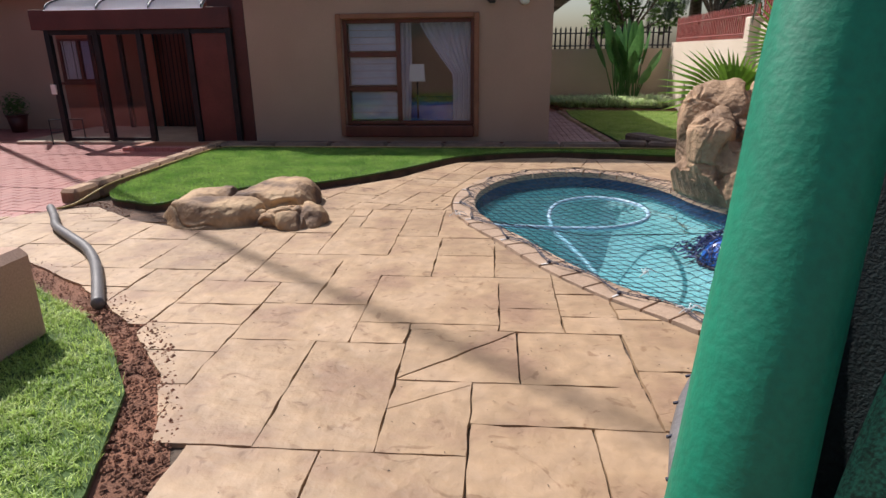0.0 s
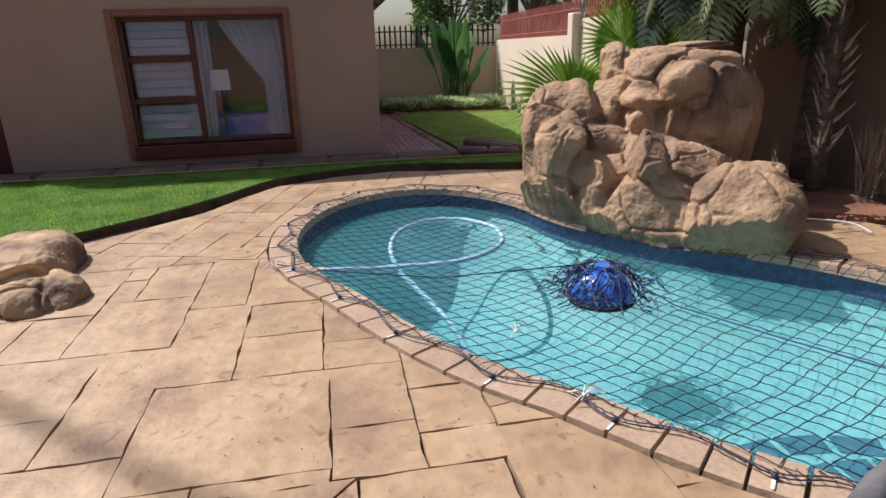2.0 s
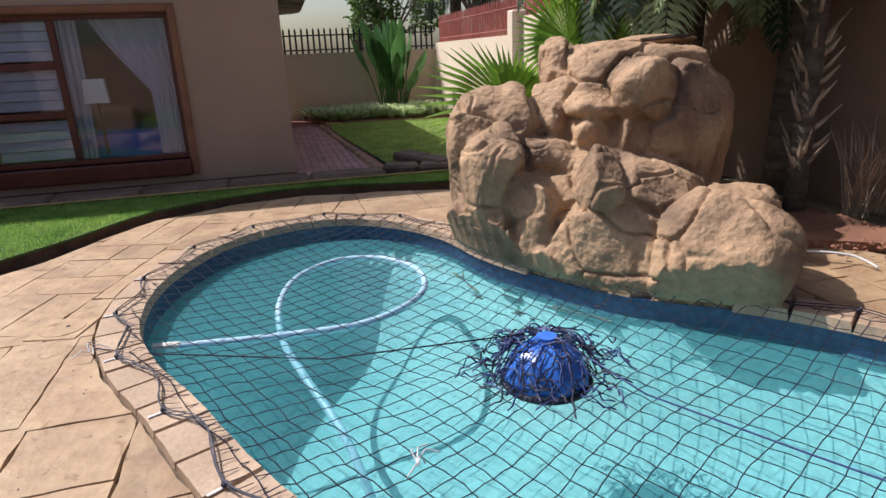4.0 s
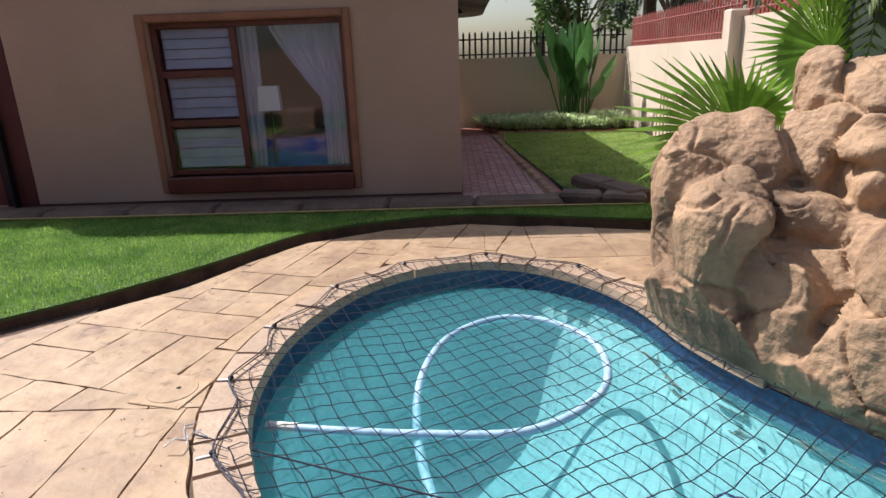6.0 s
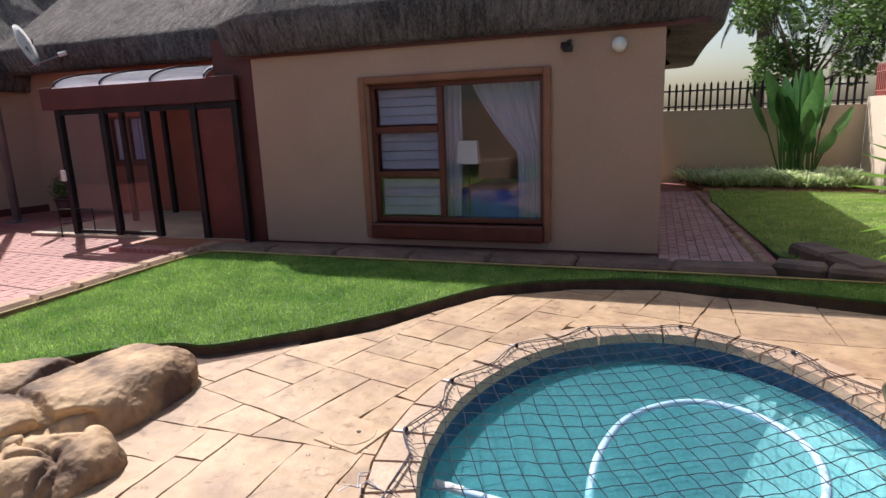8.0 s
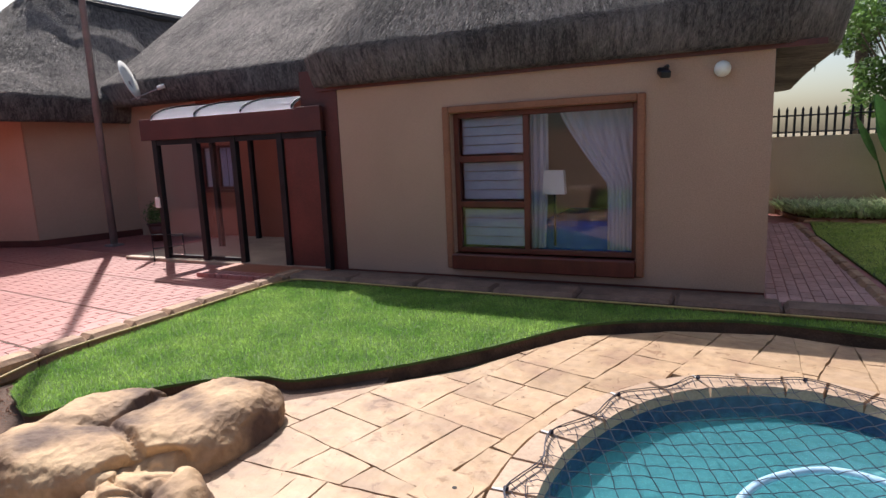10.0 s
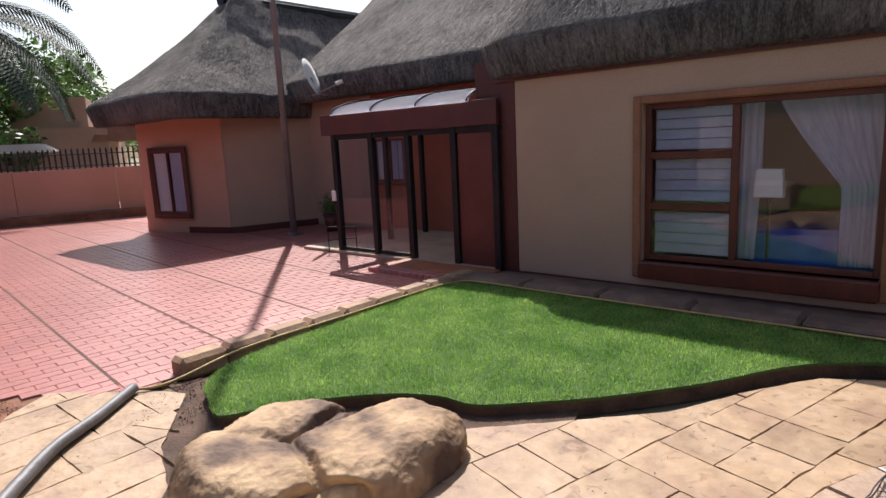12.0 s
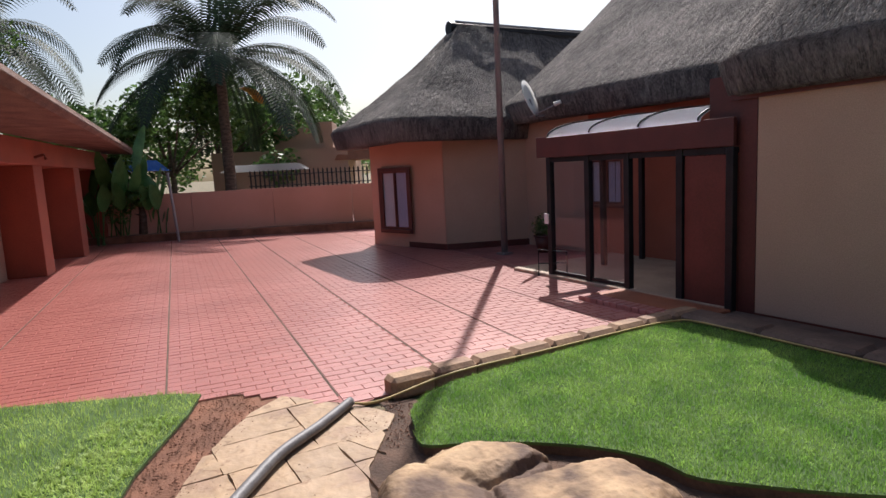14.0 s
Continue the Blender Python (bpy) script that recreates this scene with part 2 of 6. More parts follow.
wn.links.new(clear.outputs[0], cloudy.inputs[1])
wn.links.new(murk.outputs[0], cloudy.inputs[2])
wn.links.new(cloudy.outputs[0], wn.nodes["Mix Shader"].inputs[1])
wz = wn.nodes.new("ShaderNodeTexNoise")
wz.inputs["Scale"].default_value = 5
wb = wn.nodes.new("ShaderNodeBump")
wb.inputs["Strength"].default_value, wb.inputs["Distance"].default_value = 0.3, 0.02
wg = wn.nodes.new("ShaderNodeNewGeometry")
wn.links.new(wg.outputs["Position"], wz.inputs["Vector"])
wn.links.new(wz.outputs[0], wb.inputs["Height"])
wn.links.new(wb.outputs[0], wn.nodes["Glossy BSDF"].inputs["Normal"])
wn.links.new(wb.outputs[0], wn.nodes["Fresnel"].inputs["Normal"])
M["poly"] = leaf_mat("opal_sheet", (0.85, 0.85, 0.87), (0.8, 0.8, 0.83), 0.75, 0.35)


# ---- mesh helpers ----
def mesh_of(name, bm, material, smooth=False):
    me = bpy.data.meshes.new(name)
    bm.normal_update()
    bm.to_mesh(me)
    bm.free()
    me.materials.append(M[material])
    if smooth:
        me.polygons.foreach_set("use_smooth", [True] * len(me.polygons))
    return me


def part(name, bm, material, parent=None, label="", smooth=False):
    ob = new(name, mesh_of(name, bm, material, smooth))
    if parent:
        ob.parent = parent
    return tagged(ob, label)


def thing(name, label, category, group="", at=(0, 0, 0)):
    ob = new(name)
    ob.location = at
    ob.empty_display_size = 0.1
    return tagged(ob, label, category, group)


def structure(ob):
    return tagged(ob, kind="structure")


def box(bm, x0, x1, y0, y1, z0, z1, bevel=0.0, m=None):
    vs = [bm.verts.new((x, y, z)) for z in (z0, z1) for x, y in ((x0, y0), (x1, y0), (x1, y1), (x0, y1))]
    fs = [bm.faces.new([vs[i] for i in q]) for q in ((3, 2, 1, 0), (4, 5, 6, 7), (0, 1, 5, 4), (1, 2, 6, 5), (2, 3, 7, 6), (3, 0, 4, 7))]
    if bevel:
        es = list({e for f in fs for e in f.edges})
        r = bmesh.ops.bevel(bm, geom=es, offset=bevel, segments=1, affect="EDGES")
        vs = list({v for f in r["faces"] for v in f.verts} | {v for v in vs if v.is_valid})
    if m is not None:
        bmesh.ops.transform(bm, matrix=m, verts=vs)
    return bm


def B(*a, **k):
    return box(bmesh.new(), *a, **k)


def prism(poly, z0, z1, bm=None, top_in=0.0):
    """An upright prism over a plan polygon."""
    bm = bm or bmesh.new()
    n = len(poly)
    c = Vector((sum(p[0] for p in poly) / n, sum(p[1] for p in poly) / n))
    lo = [bm.verts.new((x, y, z0)) for x, y in poly]
    hi = []
    for x, y in poly:
        d = c - Vector((x, y))
        d = d.normalized() * min(top_in, d.length * 0.3) if top_in else Vector((0, 0))
        hi.append(bm.verts.new((x + d.x, y + d.y, z1)))
    bm.faces.new(hi)
    bm.faces.new(lo[::-1])
    for i in range(n):
        j = (i + 1) % n
        bm.faces.new((lo[i], lo[j], hi[j], hi[i]))
    return bm


def tube(points, r, sides=8, bm=None, taper=None, closed=False):
    """A tube along points; r a radius, taper the radius at the far end."""
    bm = bm or bmesh.new()
    pts = [Vector(p) for p in points]
    rings, n, up = [], len(pts), Vector((0, 0, 1))
    for i, p in enumerate(pts):
        a, b = (pts[i - 1], pts[(i + 1) % n]) if closed else (pts[max(i - 1, 0)], pts[min(i + 1, n - 1)])
        d = (b - a).normalized()
        s = d.cross(up if abs(d.z) < 0.95 else Vector((1, 0, 0))).normalized()
        u = s.cross(d)
        rr = r if taper is None else r + (taper - r) * i / max(n - 1, 1)
        rings.append([bm.verts.new(p + (s * math.cos(k) + u * math.sin(k)) * rr) for k in (2 * math.pi * q / sides for q in range(sides))])
    m = n if closed else n - 1
    for i in range(m):
        a, b = rings[i], rings[(i + 1) % n]
        for k in range(sides):
            bm.faces.new((a[k], a[(k + 1) % sides], b[(k + 1) % sides], b[k]))
    if not closed:
        bm.faces.new(rings[0][::-1])
        bm.faces.new(rings[-1])
    return bm


def spline(pts, k=8, closed=False):
    """Catmull-Rom through points."""
    P, out, n = [Vector(p) for p in pts], [], len(pts)
    for i in range(n if closed else n - 1):
        g = (lambda j: P[j % n]) if closed else (lambda j: P[min(max(j, 0), n - 1)])
        a, b, c, d = g(i - 1), g(i), g(i + 1), g(i + 2)
        for q in range(k):
            t = q / k
            out.append(0.5 * ((2 * b) + (c - a) * t + (2 * a - 5 * b + 4 * c - d) * t * t + (3 * b - a - 3 * c + d) * t ** 3))
    if not closed:
        out.append(P[-1])
    return out


def inside(x, y, poly):
    c, j = False, len(poly) - 1
    for i in range(len(poly)):
        xi, yi, xj, yj = poly[i][0], poly[i][1], poly[j][0], poly[j][1]
        if (yi > y) != (yj > y) and x < (xj - xi) * (y - yi) / (yj - yi) + xi:
            c = not c
        j = i
    return c


def offset(poly, d):
    """A closed anticlockwise outline moved outwards by d."""
    out, n = [], len(poly)
    for i in range(n):
        a, b = poly[i - 1], poly[(i + 1) % n]
        t = Vector((b[0] - a[0], b[1] - a[1])).normalized()
        out.append((poly[i][0] + t.y * d, poly[i][1] - t.x * d))
    return out


def clip_half(poly, p, nrm):
    """The part of a plan polygon on the side of p towards nrm."""
    out, n = [], len(poly)
    for i in range(n):
        a, b = poly[i], poly[(i + 1) % n]
        da, db = (a[0] - p[0]) * nrm[0] + (a[1] - p[1]) * nrm[1], (b[0] - p[0]) * nrm[0] + (b[1] - p[1]) * nrm[1]
        if da >= 0:
            out.append(a)
        if (da >= 0) != (db >= 0):
            t = da / (da - db)
            out.append((a[0] + (b[0] - a[0]) * t, a[1] + (b[1] - a[1]) * t))
    return out


def from_arrays(name, verts, faces, material, smooth=False):
    me = bpy.data.meshes.new(name)
    me.from_pydata(verts, [], faces)
    me.materials.append(M[material])
    if smooth:
        me.polygons.foreach_set("use_smooth", [True] * len(me.polygons))
    return new(name, me)


def sheet(name, outer, holes, z, material):
    """A flat sheet with holes."""
    bm = bmesh.new()
    es = []
    for loop in [outer] + holes:
        vs = [bm.verts.new((x, y, z)) for x, y in loop]
        es += [bm.edges.new((vs[i], vs[(i + 1) % len(vs)])) for i in range(len(vs))]
    bmesh.ops.triangle_fill(bm, use_beauty=True, use_dissolve=False, edges=es, normal=(0, 0, 1))
    return structure(part(name, bm, material))


# ---- plan ----
POOL = [(p.x, p.y) for p in spline([(2.31, 2.78, 0), (2.03, 3.06, 0), (1.74, 3.42, 0), (1.40, 3.80, 0), (1.10, 4.26, 0), (0.82, 4.83, 0), (0.56, 5.32, 0), (0.40, 5.85, 0), (0.43, 6.55, 0), (0.75, 7.27, 0), (1.28, 7.66, 0), (1.80, 7.66, 0), (2.24, 7.33, 0), (2.50, 6.88, 0), (2.64, 6.30, 0), (2.88, 5.80, 0), (3.22, 5.30, 0), (3.75, 4.85, 0), (4.18, 4.25, 0), (4.50, 3.40, 0), (4.35, 2.55, 0), (3.70, 2.10, 0), (2.90, 2.22, 0)], 5, True)]
if sum(POOL[i - 1][0] * POOL[i][1] - POOL[i][0] * POOL[i - 1][1] for i in range(len(POOL))) < 0:
    POOL.reverse()
COPING = offset(POOL, 0.26)
LAWN = [(p.x, p.y) for p in spline([(-3.50, 9.16, 0), (-3.66, 8.6, 0), (-3.62, 7.4, 0), (-3.55, 6.3, 0), (-3.30, 5.84, 0), (-3.02, 5.70, 0), (-2.72, 5.60, 0), (-2.56, 5.85, 0), (-2.38, 6.12, 0), (-2.05, 6.45, 0), (-1.75, 6.60, 0), (-1.5, 6.62, 0), (-1.25, 6.82, 0), (-0.90, 7.16, 0), (-0.45, 7.72, 0), (0.02, 8.42, 0), (0.70, 8.80, 0), (1.60, 8.96, 0), (3.05, 8.62, 0), (3.7, 8.6, 0), (3.6, 9.1, 0), (2.3, 9.12, 0), (0.7, 9.14, 0), (-1.6, 9.16, 0)], 4, True)]
LAWN_R = [(2.62, 10.15), (3.4, 9.55), (4.3, 9.4), (4.9, 11.0), (4.95, 15.2), (2.35, 15.55), (2.3, 14.2), (2.5, 11.5)]
LAWN_L = [(-6.5, 0.5), (-5.45, 3.1), (-4.90, 4.35), (-4.72, 4.58), (-4.3, 4.42), (-3.5, 4.02), (-2.9, 3.82), (-2.4, 3.55), (-1.75, 3.12), (-1.4, 2.80), (-1.05, 2.35), (-0.80, 1.7), (-0.65, 0.5), (-0.6, -2.5), (-6.5, -2.5)]
RED = [(-4.54, 4.93), (-3.74, 5.6), (-3.86, 5.95), (-3.86, 9.75), (-3.5, 9.75), (-3.5, 12.6), (-24, 14.0), (-24, 0.0), (-7.2, 0.5), (-5.47, 3.13)]

structure(sheet("ground", [(-900, -900), (900, -900), (900, 900), (-900, 900)], [offset(POOL, 0.05)], -0.06, "earth"))

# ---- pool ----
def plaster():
    """Pool plaster darkened with depth to stand in for light lost in the water."""
    m = mat("pool_plaster_depth_shade", (0.27, 0.53, 0.55), (0.22, 0.47, 0.50), 1.5, 0.6, 0.1, 30)
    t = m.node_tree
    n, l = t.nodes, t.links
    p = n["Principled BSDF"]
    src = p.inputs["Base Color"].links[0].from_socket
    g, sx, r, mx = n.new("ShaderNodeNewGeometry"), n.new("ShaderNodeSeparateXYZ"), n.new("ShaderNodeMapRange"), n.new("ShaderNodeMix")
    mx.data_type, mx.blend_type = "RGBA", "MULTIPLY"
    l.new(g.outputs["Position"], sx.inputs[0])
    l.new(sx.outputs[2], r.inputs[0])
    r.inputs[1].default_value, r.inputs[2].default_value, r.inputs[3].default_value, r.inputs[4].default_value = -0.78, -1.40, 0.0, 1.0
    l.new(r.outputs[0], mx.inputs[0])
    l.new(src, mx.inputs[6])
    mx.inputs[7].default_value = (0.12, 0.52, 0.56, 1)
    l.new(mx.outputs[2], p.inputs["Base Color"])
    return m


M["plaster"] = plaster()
WATER_Z = -0.17
pool = thing("swimming_pool", "kidney-shaped swimming pool with turquoise plaster and dark blue tile band", "swimming pool")
bm = bmesh.new()
NX, NY = 60, 72
def floor_z(x, y):
    s = 1 / (1 + math.exp(((x - 1.13) * 0.84 - (y - 5.78) * 0.54 + 0.1) * 2.2))
    d = min(math.hypot(x - a, y - b) for a, b in POOL) if inside(x, y, POOL) else 0.0
    return -0.35 - (0.46 + 0.72 * s) * (1 - (1 - min(1.0, d / 0.75)) ** 2.2)
g = [[bm.verts.new((0.1 + 4.8 * i / NX, 1.8 + 6.2 * j / NY, floor_z(0.1 + 4.8 * i / NX, 1.8 + 6.2 * j / NY))) for j in range(NY + 1)] for i in range(NX + 1)]
for i in range(NX):
    for j in range(NY):
        bm.faces.new((g[i][j], g[i + 1][j], g[i + 1][j + 1], g[i][j + 1]))
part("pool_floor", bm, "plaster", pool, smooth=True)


def band(z0, z1, d, thick):
    bm = bmesh.new()
    a, b = offset(POOL, d), offset(POOL, d + thick)
    n = len(a)
    v = [[bm.verts.new((x, y, z)) for x, y in L] for L, z in ((a, z0), (a, z1), (b, z1), (b, z0))]
    for i in range(n):
        j = (i + 1) % n
        for k in range(4):
            q, w = v[k], v[(k + 1) % 4]
            bm.faces.new((q[i], w[i], w[j], q[j]))
    return bm


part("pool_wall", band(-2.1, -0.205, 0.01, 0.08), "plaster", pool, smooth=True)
part("tile_band", band(-0.20, -0.045, 0.0, 0.07), "tile", pool, "dark blue waterline tiles")
bm = bmesh.new()
bm.faces.new([bm.verts.new((x, y, WATER_Z)) for x, y in offset(POOL, 0.02)])
water = structure(part("water", bm, "water"))
water.visible_shadow = False


# ---- deck ----
DECK_OUT = [(-0.45, -2.5), (-0.45, 0.5), (-0.60, 1.75), (-1.0, 2.55), (-1.5, 3.1), (-2.1, 3.6), (-2.85, 4.08), (-3.55, 4.42), (-4.1, 4.85), (-4.3, 5.14), (-3.74, 5.58), (-3.42, 5.75), (-2.75, 5.25), (-2.1, 5.0), (-1.5, 5.1), (-1.45, 6.42), (-1.05, 6.82), (-0.55, 7.32), (-0.20, 7.95), (0.08, 8.36), (0.74, 8.72), (1.60, 8.87), (3.0, 8.50), (4.4, 8.3), (4.8, 5.9), (5.2, 5.1), (5.2, -2.5)]
deck_base = sheet("pavement", DECK_OUT, [offset(POOL, 0.06)], -0.022, "joint")
structure(sheet("soil_bed", [(-4.9, 4.9), (-4.6, 4.3), (-3.3, 3.6), (-2.0, 2.9), (-1.2, 2.2), (-0.9, 1.6), (-0.8, -2.5), (-0.42, -2.5), (-0.42, 0.5), (-0.56, 1.8), (-0.95, 2.6), (-1.45, 3.15), (-2.05, 3.70), (-2.8, 4.18), (-3.5, 4.55), (-4.05, 5.0), (-4.35, 5.12), (-4.52, 4.98)], [], -0.018, "soil"))

# ---- red paving ----
structure(sheet("driveway", RED, [], -0.006, "redjoint"))
structure(sheet("side_path", [(1.46, 9.62), (2.6, 9.62), (2.45, 13.6), (2.35, 17.0), (1.46, 17.0)], [], 0.024, "redjoint"))


# ---- lawns ----
def lawn(name, poly, top, label, count, h, seed, material="grass"):
    t = thing(name, label, "lawn")
    tagged(t, kind="structure")
    part("turf", prism(poly, top - 0.02, top), "lawn", t)
    # soil rim of the turf; the groove's shade is darkened into its colour
    part("turf_edge", prism(offset(poly, -0.012) if name != "drive_lawn" else poly, -0.05, top - 0.02), "damp_shaded_soil", t)
    rng = np.random.default_rng(seed)
    xs, ys = [p[0] for p in poly], [p[1] for p in poly]
    v, fc = [], []
    while len(fc) < count:
        x, y = rng.uniform(min(xs), max(xs)), rng.uniform(min(ys), max(ys))
        if not inside(x, y, poly):
            continue
        a, l, hh, w = rng.uniform(0, 6.28), rng.uniform(0.2, 1.0) * h, h * rng.uniform(0.6, 1.2), rng.uniform(0.002, 0.0035)
        cx, sx = math.cos(a), math.sin(a)
        k = len(v)
        v += [(x - sx * w, y + cx * w, top - 0.005), (x + sx * w, y - cx * w, top - 0.005), (x + cx * l, y + sx * l, top + hh)]
        fc.append((k, k + 1, k + 2))
    ob = from_arrays("grass", v, fc, material)
    ob.parent = t
    tagged(ob, kind="stuff")


GRASS = 1.0
lawn("front_lawn", LAWN, 0.07, "closely cut bright green lawn raised beside the kerb", int(110000 * GRASS), 0.028, 1)
lawn("side_lawn", LAWN_R, 0.05, "sunlit green lawn beside the boundary wall", int(60000 * GRASS), 0.035, 2, "sunlit_grass")
lawn("drive_lawn", [p for p in LAWN_L], 0.02, "green lawn beside the red driveway with a soil edge", int(90000 * GRASS), 0.045, 3, "sunlit_grass")


# ---- house ----
WY, X0, X1 = 10.09, -3.41, 1.46
house = thing("thatched_house", "beige plastered house with a thick dark thatched roof", "house")
tagged(house, kind="structure")
wx0, wx1, wz0, wz1 = -1.935, 0.33, 0.14, 2.04
ix0, ix1, iz0, iz1 = -1.85, 0.25, 0.32, 1.96
for a in ((X0, ix0, -0.05, 2.6), (ix1, X1, -0.05, 2.6), (ix0, ix1, -0.05, iz0), (ix0, ix1, iz1, 2.6)):
    part("wall", B(a[0], a[1], WY, WY + 0.25, a[2], a[3]), "wall", house)
part("wall", B(X1 - 0.25, X1, WY + 0.25, 17.0, -0.05, 2.6), "wall", house)
part("wall", B(X0, X0 + 0.25, WY + 0.25, 12.3, -0.05, 2.6), "wall", house)
part("wall_plate", B(X0 - 0.3, X1 + 0.4, WY - 0.035, WY - 0.003, 2.345, 2.40), "brown", house, "red-brown timber strip under the thatch")
part("plinth", B(X0 + 0.003, X1 - 0.003, WY - 0.012, WY - 0.002, -0.05, 0.05), "frame", house, "dark painted plinth line")

# window
def big_window():
    w = thing("window_1", "large brown timber window with louvred panes and net curtains", "window")
    tagged(w, kind="structure")
    bm = bmesh.new()
    y0, y1 = WY - 0.05, WY + 0.0
    box(bm, wx0, ix0, y0, y1, wz0, wz1, 0.012)
    box(bm, ix1, wx1, y0, y1, wz0, wz1, 0.012)
    box(bm, ix0, ix1, y0, y1, iz1, wz1, 0.012)
    part("surround", bm, "surround", w)
    part("window_sill", B(ix0, ix1, WY - 0.10, WY + 0.1, wz0, iz0, 0.012), "frame", w)
    bm = bmesh.new()
    f0, f1 = WY + 0.08, WY + 0.15
    mx = -0.965
    for a in ((ix0, ix0 + 0.06, iz0, iz1), (ix1 - 0.06, ix1, iz0, iz1), (mx - 0.035, mx + 0.035, iz0 + .06, iz1 - .06)):
        box(bm, a[0], a[1], f0, f1, a[2], a[3], 0.006)
    for a in ((ix0 + .06, ix1 - .06, iz0, iz0 + 0.06), (ix0 + .06, ix1 - .06, iz1 - 0.06, iz1), (ix0 + .06, mx - .035, 0.86, 0.935), (ix0 + .06, mx - .035, 1.39, 1.465)):
        box(bm, a[0], a[1], f0, f1, a[2], a[3], 0.006)
    part("window_frame", bm, "frame", w)
    for a in ((mx + .035, ix1 - .06, iz0 + .06, iz1 - .06), (ix0 + .06, mx - .035, iz0 + .06, .86), (ix0 + .06, mx - .035, .935, 1.39), (ix0 + .06, mx - .035, 1.465, iz1 - .06)):
        p = part("pane", B(a[0], a[1], WY + 0.11, WY + 0.116, a[2], a[3]), "glass", w)
        p.visible_shadow = False
    return w


big_window()
room = thing("room_lining", "dim plastered bedroom walls behind the window", "room")
tagged(room, kind="structure")
bm = bmesh.new()
box(bm, X0 + 0.25, X1 - 0.25, 12.6, 12.7, 0, 2.5)
box(bm, X0 + 0.25, X1 - 0.25, 10.34, 12.6, -0.05, 0.0)
box(bm, X0 + 0.25, X1 - 0.25, 10.34, 12.6, 2.45, 2.5)
part("room_wall", bm, "wall", room)

# roofs
def surf(name, fn, nu, nv, material, parent, thick=0.0, bump=0.0, label=""):
    bm = bmesh.new()
    g = []
    for i in range(nu + 1):
        row = []
        for j in range(nv + 1):
            p = Vector(fn(i / nu, j / nv))
            if bump:
                p.z += bump * noise.noise(p * 2.3) + bump * 0.5 * noise.noise(p * 9)
            row.append(bm.verts.new(p))
        g.append(row)
    for i in range(nu):
        for j in range(nv):
            bm.faces.new((g[i][j], g[i + 1][j], g[i + 1][j + 1], g[i][j + 1]))
    return part(name, bm, material, parent, label, smooth=True)


